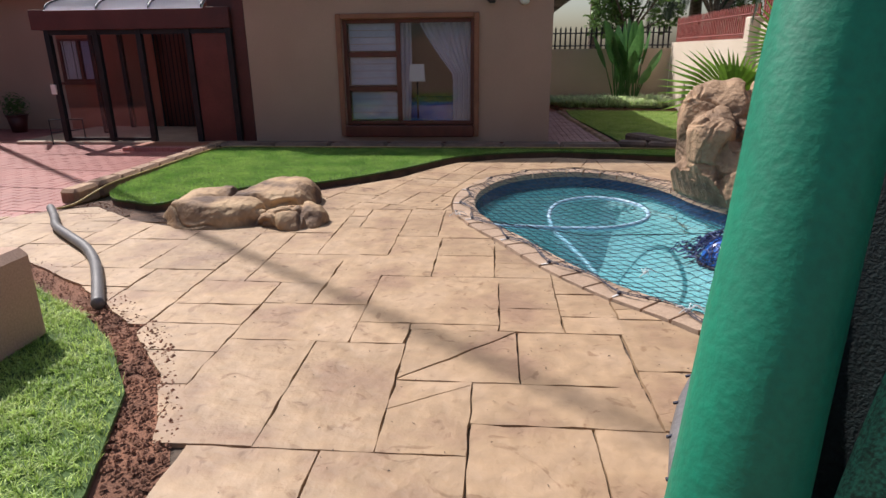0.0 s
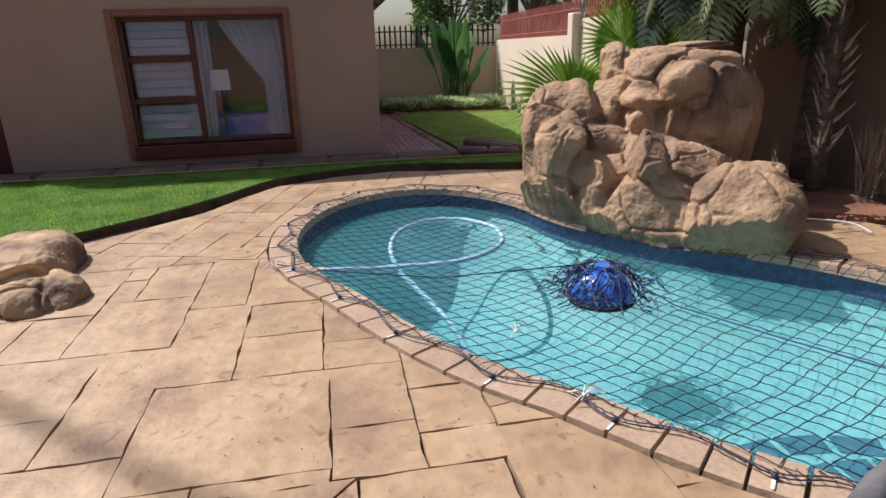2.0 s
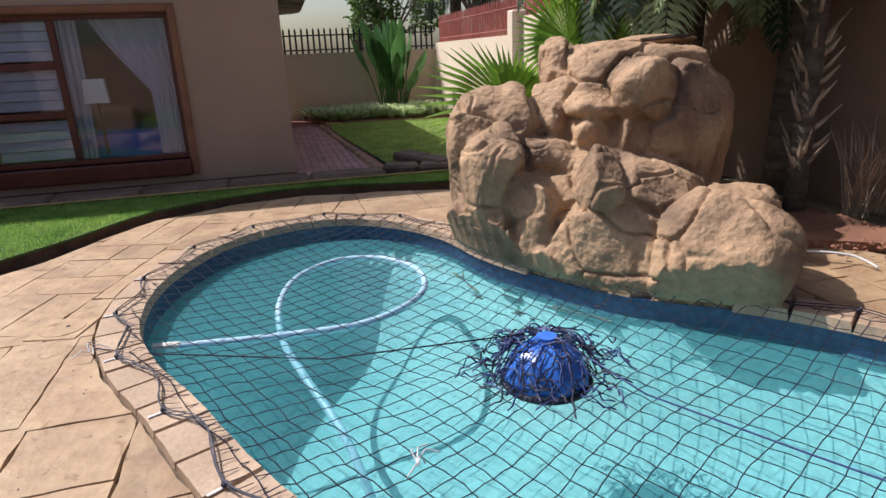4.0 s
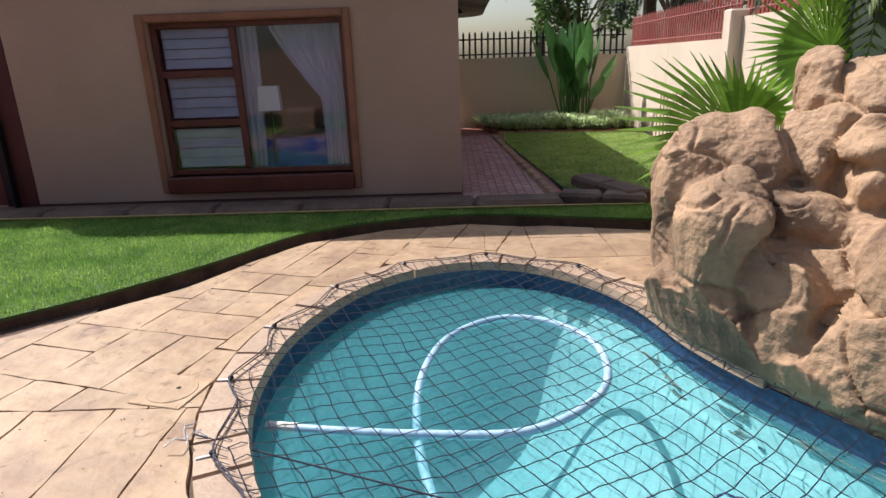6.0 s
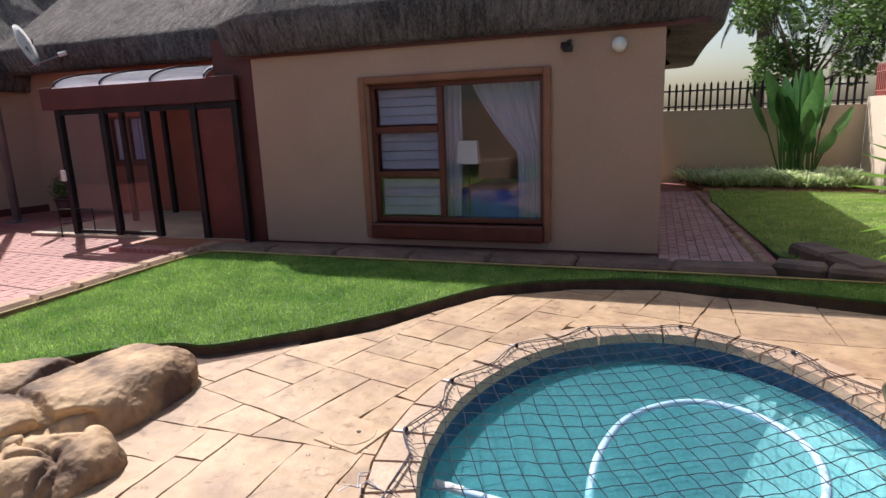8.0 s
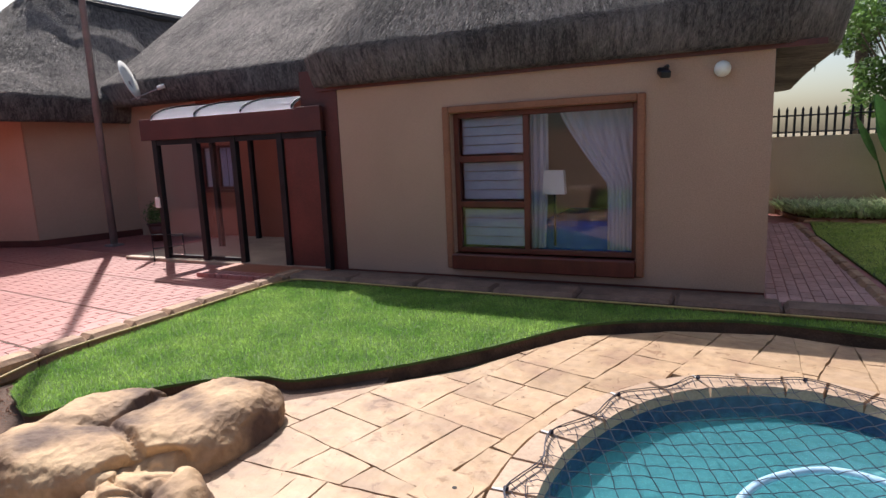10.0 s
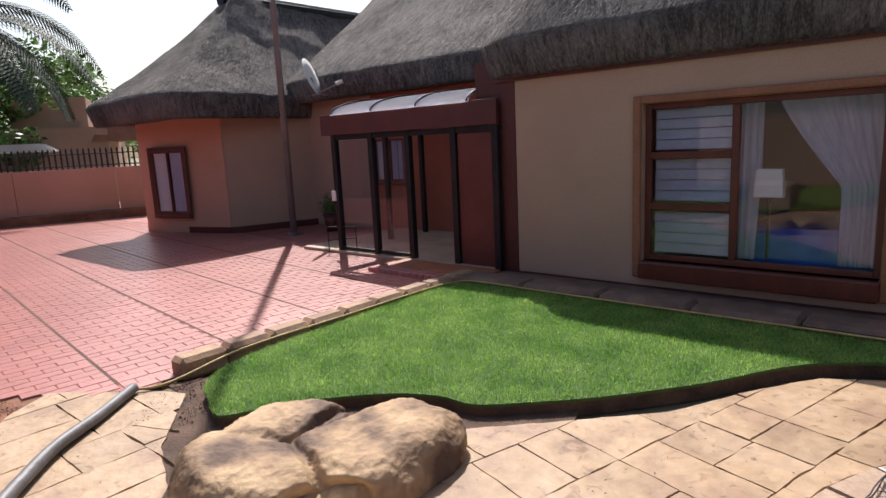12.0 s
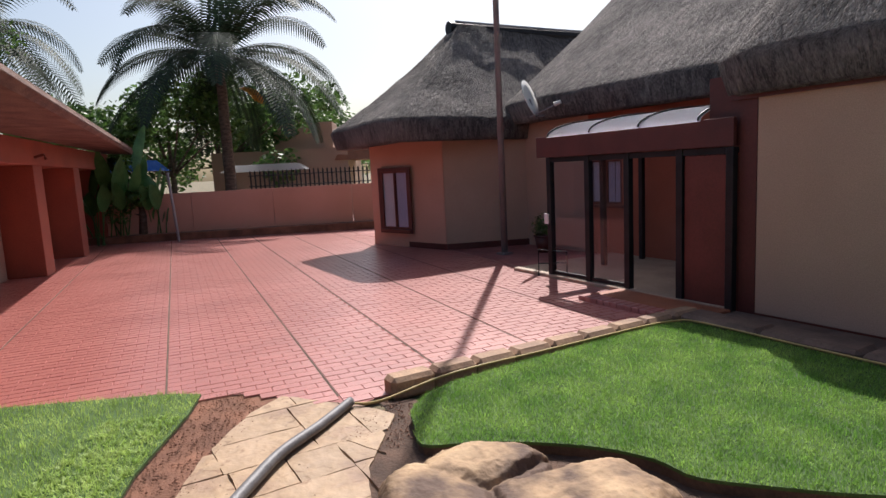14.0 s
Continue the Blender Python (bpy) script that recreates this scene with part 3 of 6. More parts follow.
def roof(parent, x0, x1, y0, y1, ze, rx0, rx1, ry0, ry1, zr, thick=0.48, name="roof", sag=0.12):
    """A thatched hip roof: eave rectangle, ridge line, a thick rounded eave and a soffit."""
    E = [(x0, y0), (x1, y0), (x1, y1), (x0, y1)]
    R = [(rx0, ry0), (rx1, ry0), (rx1, ry1), (rx0, ry1)]
    per, n = [], 40
    for k in range(4):
        a, b, c, d = Vector(E[k]), Vector(E[(k + 1) % 4]), Vector(R[k]), Vector(R[(k + 1) % 4])
        for i in range(n):
            t = i / n
            per.append((a.lerp(b, t), c.lerp(d, t)))
    cx, cy = (x0 + x1) / 2, (y0 + y1) / 2
    m = len(per)
    sm = []
    for i in range(m):
        e = sum((per[(i + k) % m][0] for k in range(-5, 6)), Vector((0, 0))) / 11
        sm.append((e, per[i][1]))
    bm = bmesh.new()
    prof = [(-0.05, 0.30), (0.0, 0.0), (-0.005, thick * 0.55), (0.02, thick * 0.85), (0.05, thick)]
    rings = []
    for e, r in sm:
        col = []
        d = (r - e)
        dn = d.normalized() if d.length else Vector((0, 0))
        for inn, up in ((0.75, 0.03), (0.16, 0.0), (0.13, 0.04), (0.03, thick * 0.80), (0.10, thick)):
            p = e + dn * min(inn, d.length)
            col.append(Vector((p.x, p.y, ze + up)))
        for k in range(1, 19):
            t = k / 18
            p = (e + dn * min(0.10, d.length)).lerp(r, t)
            z = ze + thick + (zr - ze - thick) * t - sag * math.sin(math.pi * t) * 1.2
            col.append(Vector((p.x, p.y, z)))
        rings.append(col)
    vs = []
    for col in rings:
        row = []
        for k, p in enumerate(col):
            if k >= 3:
                b = 0.04 * noise.noise(p * 1.7) + 0.02 * noise.noise(p * 7)
                p = p + Vector((b * 0.5, b * 0.5, b))
            row.append(bm.verts.new(p))
        vs.append(row)
    for i in range(m):
        a, b = vs[i], vs[(i + 1) % m]
        for k in range(len(a) - 1):
            bm.faces.new((a[k], b[k], b[k + 1], a[k + 1]))
    uv = bm.loops.layers.uv.new("UVMap")
    bm.verts.index_update()
    q = len(vs[0])
    for fc in bm.faces:
        ids = [v.index for v in fc.verts]
        wrap = max(ids) // q - min(ids) // q > 1
        for lp in fc.loops:
            i, k = lp.vert.index // q, lp.vert.index % q
            if wrap and i == 0:
                i = m
            lp[uv].uv = (i * 0.22, k * 0.28)
    rg = random.Random(int(x0 * 7) + 91)
    v, f = [], []
    q = len(rings[0])
    while len(f) < 26000:
        i, k = rg.randrange(m), rg.randrange(4, q - 1)
        e = sm[i][0]
        if e.y > y0 + 5.5 or (e.x > x1 - 0.4 and e.y > y0 + 1.5):
            continue
        a, b, c, d = (vs[i][k].co, vs[(i + 1) % m][k].co, vs[i][k + 1].co, vs[(i + 1) % m][k + 1].co)
        u, w = rg.random(), rg.random()
        p = a.lerp(b, u).lerp(c.lerp(d, u), w)
        down, side = (a - c).normalized(), (b - a)
        if side.length < 0.01 or (a - c).length < 0.01:
            continue
        side.normalize()
        up = down.cross(side)
        if up.z < 0:
            up = -up
        down = (down + side * rg.uniform(-0.35, 0.35) + up * rg.uniform(0.0, 0.30)).normalized()
        l, wd = rg.uniform(0.03, 0.09), rg.uniform(0.002, 0.005)
        p = p + up * 0.006
        b0 = len(v)
        v += [tuple(p - side * wd), tuple(p + side * wd), tuple(p + down * l)]
        f.append((b0, b0 + 1, b0 + 2))
    body = part(name, bm, "thatch", parent, smooth=True)
    st = from_arrays("straw", v, f, "straw")
    st.parent = parent
    tagged(st, kind="stuff")
    return body


roof(house, -4.2, 2.17, 9.86, 18.0, 2.38, -1.2, -0.9, 12.5, 14.4, 6.8, sag=-0.06)
roof(house, -10.9, -1.0, 11.7, 19.0, 2.62, -8.6, -2.5, 15.6, 15.6, 6.9, name="centre_roof")
roof(house, -13.8, -10.0, 8.95, 18.0, 2.32, -12.3, -12.1, 11.9, 16.5, 5.12, name="wing_roof")

# wing of the house
wing = thing("house_wing", "wing of the thatched house with beige plaster and one window", "house")
tagged(wing, kind="structure")
part("wall", prism([(-13.2, 9.9), (-10.84, 10.57), (-10.2, 12.3), (-10.2, 15), (-13.2, 15)], -0.05, 2.6), "wall", wing)
# thin face over the beige wall; warm bounced light is put into its colour
part("end_wall", prism([(-13.2, 9.88), (-10.85, 10.547), (-10.855, 10.562), (-13.2, 9.895)], -0.05, 2.6), "pink", wing, "end wall tinted pinkish orange for bounced light")
part("plinth", prism([(-13.22, 9.88), (-10.82, 10.55), (-10.17, 12.3), (-10.17, 14.9), (-13.22, 14.9)], -0.05, 0.13), "brown", wing)

# kerbs
def kerb_run(a, b, n, z=0.13, w=0.2, material="kerb"):
    t = thing("kerb", "low kerb of rounded tan stamped concrete beside the lawn", "kerb")
    tagged(t, kind="structure")
    a, b = Vector((*a, 0)), Vector((*b, 0))
    d = (b - a)
    ang = math.atan2(d.y, d.x)
    L = d.length / n
    for i in range(n):
        bm = B(0.006, L - 0.006, -w / 2, w / 2, -0.05, z, 0.035)
        part("kerb_stone", bm, material, t).matrix_basis = Matrix.Translation(a + d * (i / n)) @ Matrix.Rotation(ang, 4, "Z") @ pose(0, 0, random.uniform(-0.005, 0.005))


kerb_run((-3.80, 5.86), (-3.78, 9.55), 9, 0.14)
# kerb stone copy, its colour darkened for the shade beside the house
M["shaded_kerb"] = mat("shaded_kerb_stone", (0.17, 0.105, 0.08), (0.09, 0.055, 0.042), 4, 0.75, 0.6, 40, per=0.1)
kerb_run((-3.68, 9.36), (2.45, 9.34), 7, 0.14, 0.34, "shaded_kerb")
structure(part("apron", B(-3.62, 1.45, 9.53, WY - 0.014, -0.05, 0.03), "shaded_kerb"))

# ---- rocks ----
def angular(c, r, rz=0.0, seed=0, cuts=9, sub=4, rough=0.05, limit=0.8):
    """A boulder of worn flat faces with cracks and ledges."""
    rng = random.Random(seed * 31 + 7)
    bm = bmesh.new()
    bmesh.ops.create_icosphere(bm, subdivisions=sub, radius=1)
    planes = []
    for _ in range(cuts):
        v = Vector((rng.uniform(-1, 1), rng.uniform(-1, 1), rng.uniform(-0.5, 1))).normalized()
        planes.append((v, rng.uniform(limit - 0.12, limit + 0.1)))
    off = Vector((seed * 7.3, seed * 3.1, seed * 5.7))
    for v in bm.verts:
        p = v.co.copy()
        for n, d in planes:
            e = p.dot(n) - d
            if e > 0:
                p -= n * e * 0.85
        q = p + off
        band = noise.noise(Vector((q.x * 0.9, q.y * 0.9, q.z * 3.2)))
        cr = abs(noise.noise(q * 1.5))
        cr2 = abs(noise.noise(q * 2.1 + Vector((9, 2, 4))))
        deep = max(0, 1 - cr / 0.055) * 0.10 + max(0, 1 - cr2 / 0.035) * 0.07
        p *= 1 + rough * 2.0 * noise.noise(q * 1.2) + rough * 1.6 * band + 0.025 * noise.noise(q * 5) + 0.01 * noise.noise(q * 14) - deep
        v.co = p
    bmesh.ops.transform(bm, matrix=Matrix.Translation(c) @ Matrix.Rotation(radians(rz), 4, "Z") @ Matrix.Diagonal((*r, 1)), verts=bm.verts)
    return bm


def fused(lobes, voxel, seams=0.045, seed=0, swell=1.05, melt=8, facets=8):
    """Rounded blocks melted into one cast mass, with a deep seam where two blocks meet and fine cracks between."""
    tmp = bmesh.new()
    inv, fill = [], []
    for k, (c, r, az, lean, cut) in enumerate(lobes):
        m = Matrix.Translation(c) @ Matrix.Rotation(radians(az), 4, "Z") @ Matrix.Rotation(radians(lean), 4, "Y") @ Matrix.Diagonal((*r, 1))
        src = bmesh.new()
        bmesh.ops.create_icosphere(src, subdivisions=4, radius=1)
        off = Vector((k * 3.7 + seed, k * 1.9, 5.0))
        rk = random.Random(k * 17 + seed)
        cuts = [(Vector((rk.uniform(-1, 1), rk.uniform(-1, 0.6), rk.uniform(-0.4, 1))).normalized(), rk.uniform(0.80, 1.0)) for _ in range(facets)]
        for v in src.verts:
            q = v.co
            q = q * (abs(q.x) ** 3.4 + abs(q.y) ** 3.4 + abs(q.z) ** 3.4) ** (-1 / 3.4)
            for nrm, d in cuts:
                e = q.dot(nrm) - d
                if e > 0:
                    q = q - nrm * e * 0.85
            v.co = q * swell * (1 + 0.09 * noise.noise(q * 1.1 + off) + 0.05 * noise.noise(q * 2.6 + off))
        bmesh.ops.transform(src, matrix=m, verts=src.verts)
        me = bpy.data.meshes.new("block")
        src.to_mesh(me)
        src.free()
        tmp.from_mesh(me)
        bpy.data.meshes.remove(me)
        inv.append(np.array(m.inverted()))
        fill.append(cut)
    me = bpy.data.meshes.new("mass")
    tmp.to_mesh(me)
    ob = new("mass", me)
    md = ob.modifiers.new("remesh", "REMESH")
    md.mode, md.voxel_size = "VOXEL", voxel
    out = bpy.data.meshes.new_from_object(ob.evaluated_get(bpy.context.evaluated_depsgraph_get()))
    bpy.data.objects.remove(ob)
    bm = bmesh.new()
    bm.from_mesh(out)
    bpy.data.meshes.remove(out)
    for _ in range(melt):
        bmesh.ops.smooth_vert(bm, verts=bm.verts, factor=0.5, use_axis_x=True, use_axis_y=True, use_axis_z=True)
    bm.normal_update()
    P = np.array([v.co for v in bm.verts])
    H = np.c_[P, np.ones(len(P))]
    D = []
    for mi, (c, r, *_), cut in zip(inv, lobes, fill):
        q = np.abs(H @ mi.T)[:, :3]
        d = ((q ** 2.7).sum(1) ** (1 / 2.7) - 1) * min(r)
        D.append(d if cut else d + 9)
    owner = np.argmin(np.array(D), axis=0)
    D = np.sort(np.array(D), axis=0)
    gap = D[1] - D[0]
    moves = []
    for v, g, near in zip(bm.verts, gap, D[0]):
        p = v.co
        if p.z < -0.5:
            moves.append(Vector())
            continue
        s3 = Vector((seed, seed * 2, 0))
        w = p + Vector((noise.noise(p * 2.2 + s3), noise.noise(p * 2.2 + Vector((7, 1, 3))), noise.noise(p * 2.2 + Vector((2, 9, 5))))) * 0.14
        wob = g + 0.018 * noise.noise(p * 7)
        seam = max(0.0, 1 - wob / 0.028) * max(0.0, min(1.0, 0.75 + 2.5 * noise.noise(p * 1.6 + s3))) if near < 0.2 else 0.0
        dd, cells_ = noise.voronoi(Vector((w.x * 2.0, w.y * 2.0, w.z * 2.8)))
        keep = max(0.0, min(1.0, 5 * noise.noise(p * 0.9 + Vector((4, 0, 1)))))
        cell = max(0.0, 1 - (dd[1] - dd[0]) / 0.05) * keep
        line = max(0.0, 1 - abs(noise.noise(w * 1.3 + Vector((13, 3, 8)))) / 0.016) * max(0.0, min(1.0, 6 * noise.noise(p * 1.3 + Vector((8, 2, 6)))))
        h = -seams * seam - 0.032 * cell - 0.036 * line
        h += 0.045 * keep * noise.noise(cells_[0] * 5.3) * min(1.0, (dd[1] - dd[0]) / 0.10)
        h += 0.018 * noise.noise(p * 3.0) + 0.010 * noise.noise(p * 8.0) + 0.006 * noise.noise(p * 24) + 0.004 * noise.noise(p * 55)
        moves.append(v.normal * h)
    for v, m in zip(bm.verts, moves):
        v.co += m
        x, y, z = v.co
        if x < 4.6 and y < 6.9 and inside(x, y, POOL):
            near = min(((a - x) ** 2 + (b - y) ** 2, a, b) for a, b in POOL)
            d, free = math.sqrt(near[0]), -0.15 + 0.14 * max(0.0, min(1.0, (z + 0.18) / 0.08)) + 0.04 * max(0.0, min(1.0, (z + 0.03) / 0.05)) + 0.14 * max(0.0, min(1.0, z / 0.4))
            if d > free:
                k = (d - free) / d
                v.co.x += (near[1] - x) * k
                v.co.y += (near[2] - y) * k
    bm.verts.index_update()
    bm.faces.index_update()
    bm.faces.ensure_lookup_table()
    # one connected piece a block; scraps go to the piece beside them
    lab = [max(int(owner[v.index]) for v in f.verts) for f in bm.faces]
    comp, sets = [-1] * len(lab), []
    for f0 in bm.faces:
        if comp[f0.index] >= 0:
            continue
        n, stack, mine = len(sets), [f0], []
        comp[f0.index] = n
        while stack:
            f = stack.pop()
            mine.append(f.index)
            for e in f.edges:
                for g in e.link_faces:
                    if comp[g.index] < 0 and lab[g.index] == lab[f.index]:
                        comp[g.index] = n
                        stack.append(g)
        sets.append(mine)
    for n in sorted(range(len(sets)), key=lambda q: len(sets[q])):
        if len(sets[n]) > 900:
            continue
        by = {}
        for k in sets[n]:
            for e in bm.faces[k].edges:
                for g in e.link_faces:
                    if comp[g.index] != n:
                        by[comp[g.index]] = by.get(comp[g.index], 0) + 1
        if by:
            t = max(by, key=by.get)
            for k in sets[n]:
                comp[k] = t
            sets[t] += sets[n]
        sets[n] = []
    groups = [[[v.index for v in bm.faces[k].verts] for k in q] for q in sets]
    co = [v.co.copy() for v in bm.verts]
    bm.free()
    pieces = []
    for fs in groups:
        if not fs:
            continue
        piece, seen = bmesh.new(), {}
        for f in fs:
            for q in f:
                if q not in seen:
                    seen[q] = piece.verts.new(co[q])
            piece.faces.new([seen[q] for q in f])
        pieces.append(piece)
    return pieces


# centre, half sizes, turn, lean of each block; True: a seam is cut where it meets the next
ROCKS = [
    ((2.93, 6.88, 0.59), (0.34, 0.45, 0.57), -20, 0, True),  # shoulder
    ((2.73, 6.31, 0.02), (0.36, 0.42, 0.4), -20, 0, True),  # low
    ((2.99, 6.1, 0.21), (0.24, 0.34, 0.38), -25, 0, True),  # bulge
    ((2.72, 6.34, 0.56), (0.23, 0.3, 0.33), -20, 0, True),  # dome
    ((2.93, 5.9, 0.0), (0.15, 0.3, 0.2), -26, 0, False),  # toe
    ((3.31, 5.69, 0.12), (0.4, 0.36, 0.39), -33, 0, True),  # centre
    ((3.29, 5.8, 0.53), (0.19, 0.34, 0.24), -32, 8, True),  # wedge
    ((3.58, 5.74, 0.5), (0.4, 0.36, 0.2), -36, 17, True),  # ridge
    ((3.78, 5.23, 0.21), (0.39, 0.42, 0.37), -44, 4, True),  # right
    ((3.19, 6.42, 0.58), (0.21, 0.3, 0.2), -26, 20, True),  # saddle
    ((3.48, 6.97, 1.25), (0.12, 0.26, 0.23), -26, 0, True),  # knob
    ((3.72, 6.8, 1.22), (0.23, 0.28, 0.19), -30, 6, True),  # crown
    ((3.37, 6.78, 0.89), (0.16, 0.32, 0.28), -26, 0, True),  # left_tower
    ((3.6, 6.54, 0.99), (0.23, 0.36, 0.08), -30, 3, True),  # ledge
    ((3.6, 6.48, 0.79), (0.2, 0.34, 0.17), -31, 6, True),  # block
    ((3.76, 6.25, 0.78), (0.11, 0.24, 0.23), -34, 0, True),  # pillar
    ((3.83, 6.18, 1.11), (0.22, 0.28, 0.22), -35, 0, True),  # head
    ((4.09, 6.21, 0.73), (0.31, 0.36, 0.52), -38, 0, True),  # column
    ((4.13, 6.74, 1.31), (0.46, 0.35, 0.11), -35, 2, False),  # cap
    ((4.11, 6.87, 0.59), (0.73, 0.5, 0.74), -34, 0, False),  # back
    ((3.51, 6.25, -0.02), (0.84, 0.5, 0.59), -31, 0, False),  # heart
    ((2.95, 6.62, 0.20), (0.38, 0.40, 0.62), -22, 0, False),  # flank
    ((3.64, 6.70, 0.72), (0.40, 0.38, 0.62), -28, 0, False),  # core
    ((3.45, 6.05, 0.16), (0.55, 0.38, 0.50), -34, 12, False),  # shoulder fill
]
rock = thing("rock_waterfall", "large sculpted brown rock waterfall with deep cracks beside the pool", "rock feature")
for piece in fused(ROCKS, 0.014):
    part("boulder", piece, "rock", rock, smooth=True)
part("flat_slab", angular((4.32, 6.86, 1.43), (0.30, 0.20, 0.05), -34, 5, limit=0.85), "rock", rock, "flat capping slab", True)
part("pipe", tube([(4.05, 6.65, 1.43), (4.3, 6.60, 1.45), (4.55, 6.70, 1.44)], 0.018, 6), "trunk", rock, "brown stick lying on the rock")
bd = thing("boulder_group", "four rounded tan boulders set close together beside the lawn", "boulders")
LOW = [((-1.60, 5.90, -0.02), (0.42, 0.45, 0.26), 5, 0, True), ((-1.96, 5.28, -0.02), (0.46, 0.30, 0.22), 18, 0, True),
       ((-2.22, 5.68, -0.02), (0.41, 0.26, 0.22), 62, 0, True), ((-1.24, 5.24, -0.02), (0.30, 0.24, 0.17), -20, 0, True)]
for piece in fused(LOW, 0.013, 0.05, 11, 1.03, 5, 4):
    part("boulder", piece, "boulder", bd, smooth=True)


# ---- boundary walls and fences ----
def wall_run(name, pts, z, th, material, label, panel=2.2):
    t = thing(name, label, "boundary wall")
    tagged(t, kind="structure")
    for a, b in zip(pts, pts[1:]):
        a, b = Vector(a), Vector(b)
        n = (b - a).normalized()
        q = Vector((-n.y, n.x)) * th
        k = max(1, round((b - a).length / panel))
        for i in range(k):
            p0, p1 = a.lerp(b, i / k) + n * 0.006, a.lerp(b, (i + 1) / k) - n * 0.006
            part("wall_panel", prism([p0[:], p1[:], (p1 + q)[:], (p0 + q)[:]], -0.05, z), material, t)
    return t


def palisade(label, a, b, z0, h, gap, material, w=0.022, rise=0.0):
    """A fence of spiked steel bars with two rails on a wall."""
    t = thing("palisade_fence", label, "fence")
    a, b = Vector((*a, z0)), Vector((*b, z0 + rise))
    d = (b - a).normalized()
    n = int((b - a).length / gap)
    bar = bmesh.new()
    box(bar, -w, w, -0.006, 0.006, 0, h - 0.05)
    tip = bar.verts.new((0, 0, h + 0.01))
    top = [v for v in bar.verts if abs(v.co.z - (h - 0.05)) < 1e-6]
    top.sort(key=lambda v: math.atan2(v.co.y, v.co.x))
    for i in range(4):
        bar.faces.new((top[i], top[(i + 1) % 4], tip))
    me = mesh_of("bar", bar, material)
    for i in range(n):
        o = new("bar", me)
        o.parent = t
        o.matrix_basis = Matrix.Translation(a + (b - a) * (i + 0.5) / n) @ Matrix.Rotation(math.atan2(d.y, d.x), 4, "Z") @ pose(0, 0, 0, 0, random.uniform(-1, 1))
    for z in (0.1, h * 0.72):
        up = Vector((0, 0, z))
        part("rail", tube([a + up, b + up], 0.016, 4), material, t)
    return t


M["backwall"] = mat("back_wall_plaster", (0.60, 0.47, 0.35), (0.54, 0.41, 0.30), 0.8, 0.85, 0.25, 60)
wall_run("back_wall", [(5.2, 17.3), (1.3, 17.3)], 1.50, -0.2, "backwall", "plain beige boundary wall with a spiked fence on top", 6)
wall_run("side_wall", [(5.2, 12.0), (5.2, 17.3)], 1.64, -0.2, "white", "cream sunlit boundary wall in panels", 2.4)
wall_run("side_wall", [(5.2, 8.6), (5.2, 12.0)], 1.9, -0.2, "white", "taller cream sunlit boundary wall panel", 3.4)
palisade("black spiked steel fence on the back wall", (1.3, 17.4), (5.2, 17.4), 1.48, 0.58, 0.13, "metal")
palisade("red-brown spiked steel fence on the side wall", (5.3, 12.1), (5.3, 17.3), 1.63, 0.62, 0.10, "redmetal", 0.028)
palisade("red-brown spiked steel fence on the taller wall panel", (5.3, 7.4), (5.3, 12.0), 1.89, 0.72, 0.10, "redmetal", 0.028)
part("wall_pillar", B(5.05, 5.3, 11.85, 12.1, -0.05, 2.0, 0.02), "white", None)
tagged(structure(bpy.data.objects["wall_pillar"]), "cream pillar between two wall heights")
wall_run("shaded_wall", [(6.1, -3.2), (6.1, 8.6)], 2.6, -0.2, "shaded_tan", "tan boundary wall behind the pool, palm shade darkened into its plaster", 4)
wall_run("far_wall", [(-21.6, 2.0), (-17.0, 13.5)], 1.42, 0.2, "pink", "pale pink boundary wall in panels behind the driveway", 2.3)
wall_run("rear_wall", [(-7, -3.4), (5.7, -3.4)], 2.0, -0.2, "wall", "plain plastered wall closing the garden", 4)
palisade("black spiked steel fence on the pale pink wall", (-19.3, 8.3), (-17.2, 13.4), 1.4, 0.6, 0.14, "metal", 0.025)
part("planting_edge", prism([(-20.9, 2.6), (-16.4, 13.4), (-16.9, 13.5), (-21.4, 2.8)], -0.05, 0.22), "soil", None)
structure(bpy.data.objects["planting_edge"])

# ---- kerbs at the side path ----
kerb_run((2.46, 9.80), (2.15, 15.4), 14, 0.07, 0.14)
kerb_run((2.25, 15.65), (4.9, 15.25), 7, 0.08, 0.10)
kerb_run((2.46, 9.56), (3.3, 9.30), 2, 0.15, 0.28, "shaded_kerb")
kerb_run((3.25, 9.35), (2.85, 10.35), 2, 0.17, 0.32, "shaded_kerb")


# ---- house details ----
def orange_wall(poly, z0, z1, parent, material="pink", name="wall"):
    return part(name, prism(poly, z0, z1), material, parent)


recess = thing("entrance_recess", "red-brown plastered entrance recess behind the porch", "house")
tagged(recess, kind="structure")
part("wall", B(-10.9, -8.25, 12.3, 12.5, -0.05, 2.75), "wall", recess)
M["recess_red"] = mat("recess_red_plaster", (0.34, 0.10, 0.06), (0.28, 0.085, 0.05), 1.2, 0.8, 0.2, 60)
bm = bmesh.new()
for a in ((-7.42, -6.2, -0.05, 2.75), (-5.35, -3.2, -0.05, 2.75), (-8.25, -7.42, -0.05, 0.95), (-8.25, -7.42, 1.78, 2.75), (-6.2, -5.35, 2.05, 2.75)):
    box(bm, a[0], a[1], 12.3, 12.5, a[2], a[3])
part("wall", bm, "recess_red", recess)
# added near-black sheet, standing in for unlit rooms behind the openings
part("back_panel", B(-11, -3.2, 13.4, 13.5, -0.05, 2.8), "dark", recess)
bm = bmesh.new()
box(bm, -3.62, -3.42, 10.09, 12.3, -0.05, 2.6)
part("side_wall", bm, "brown", recess)


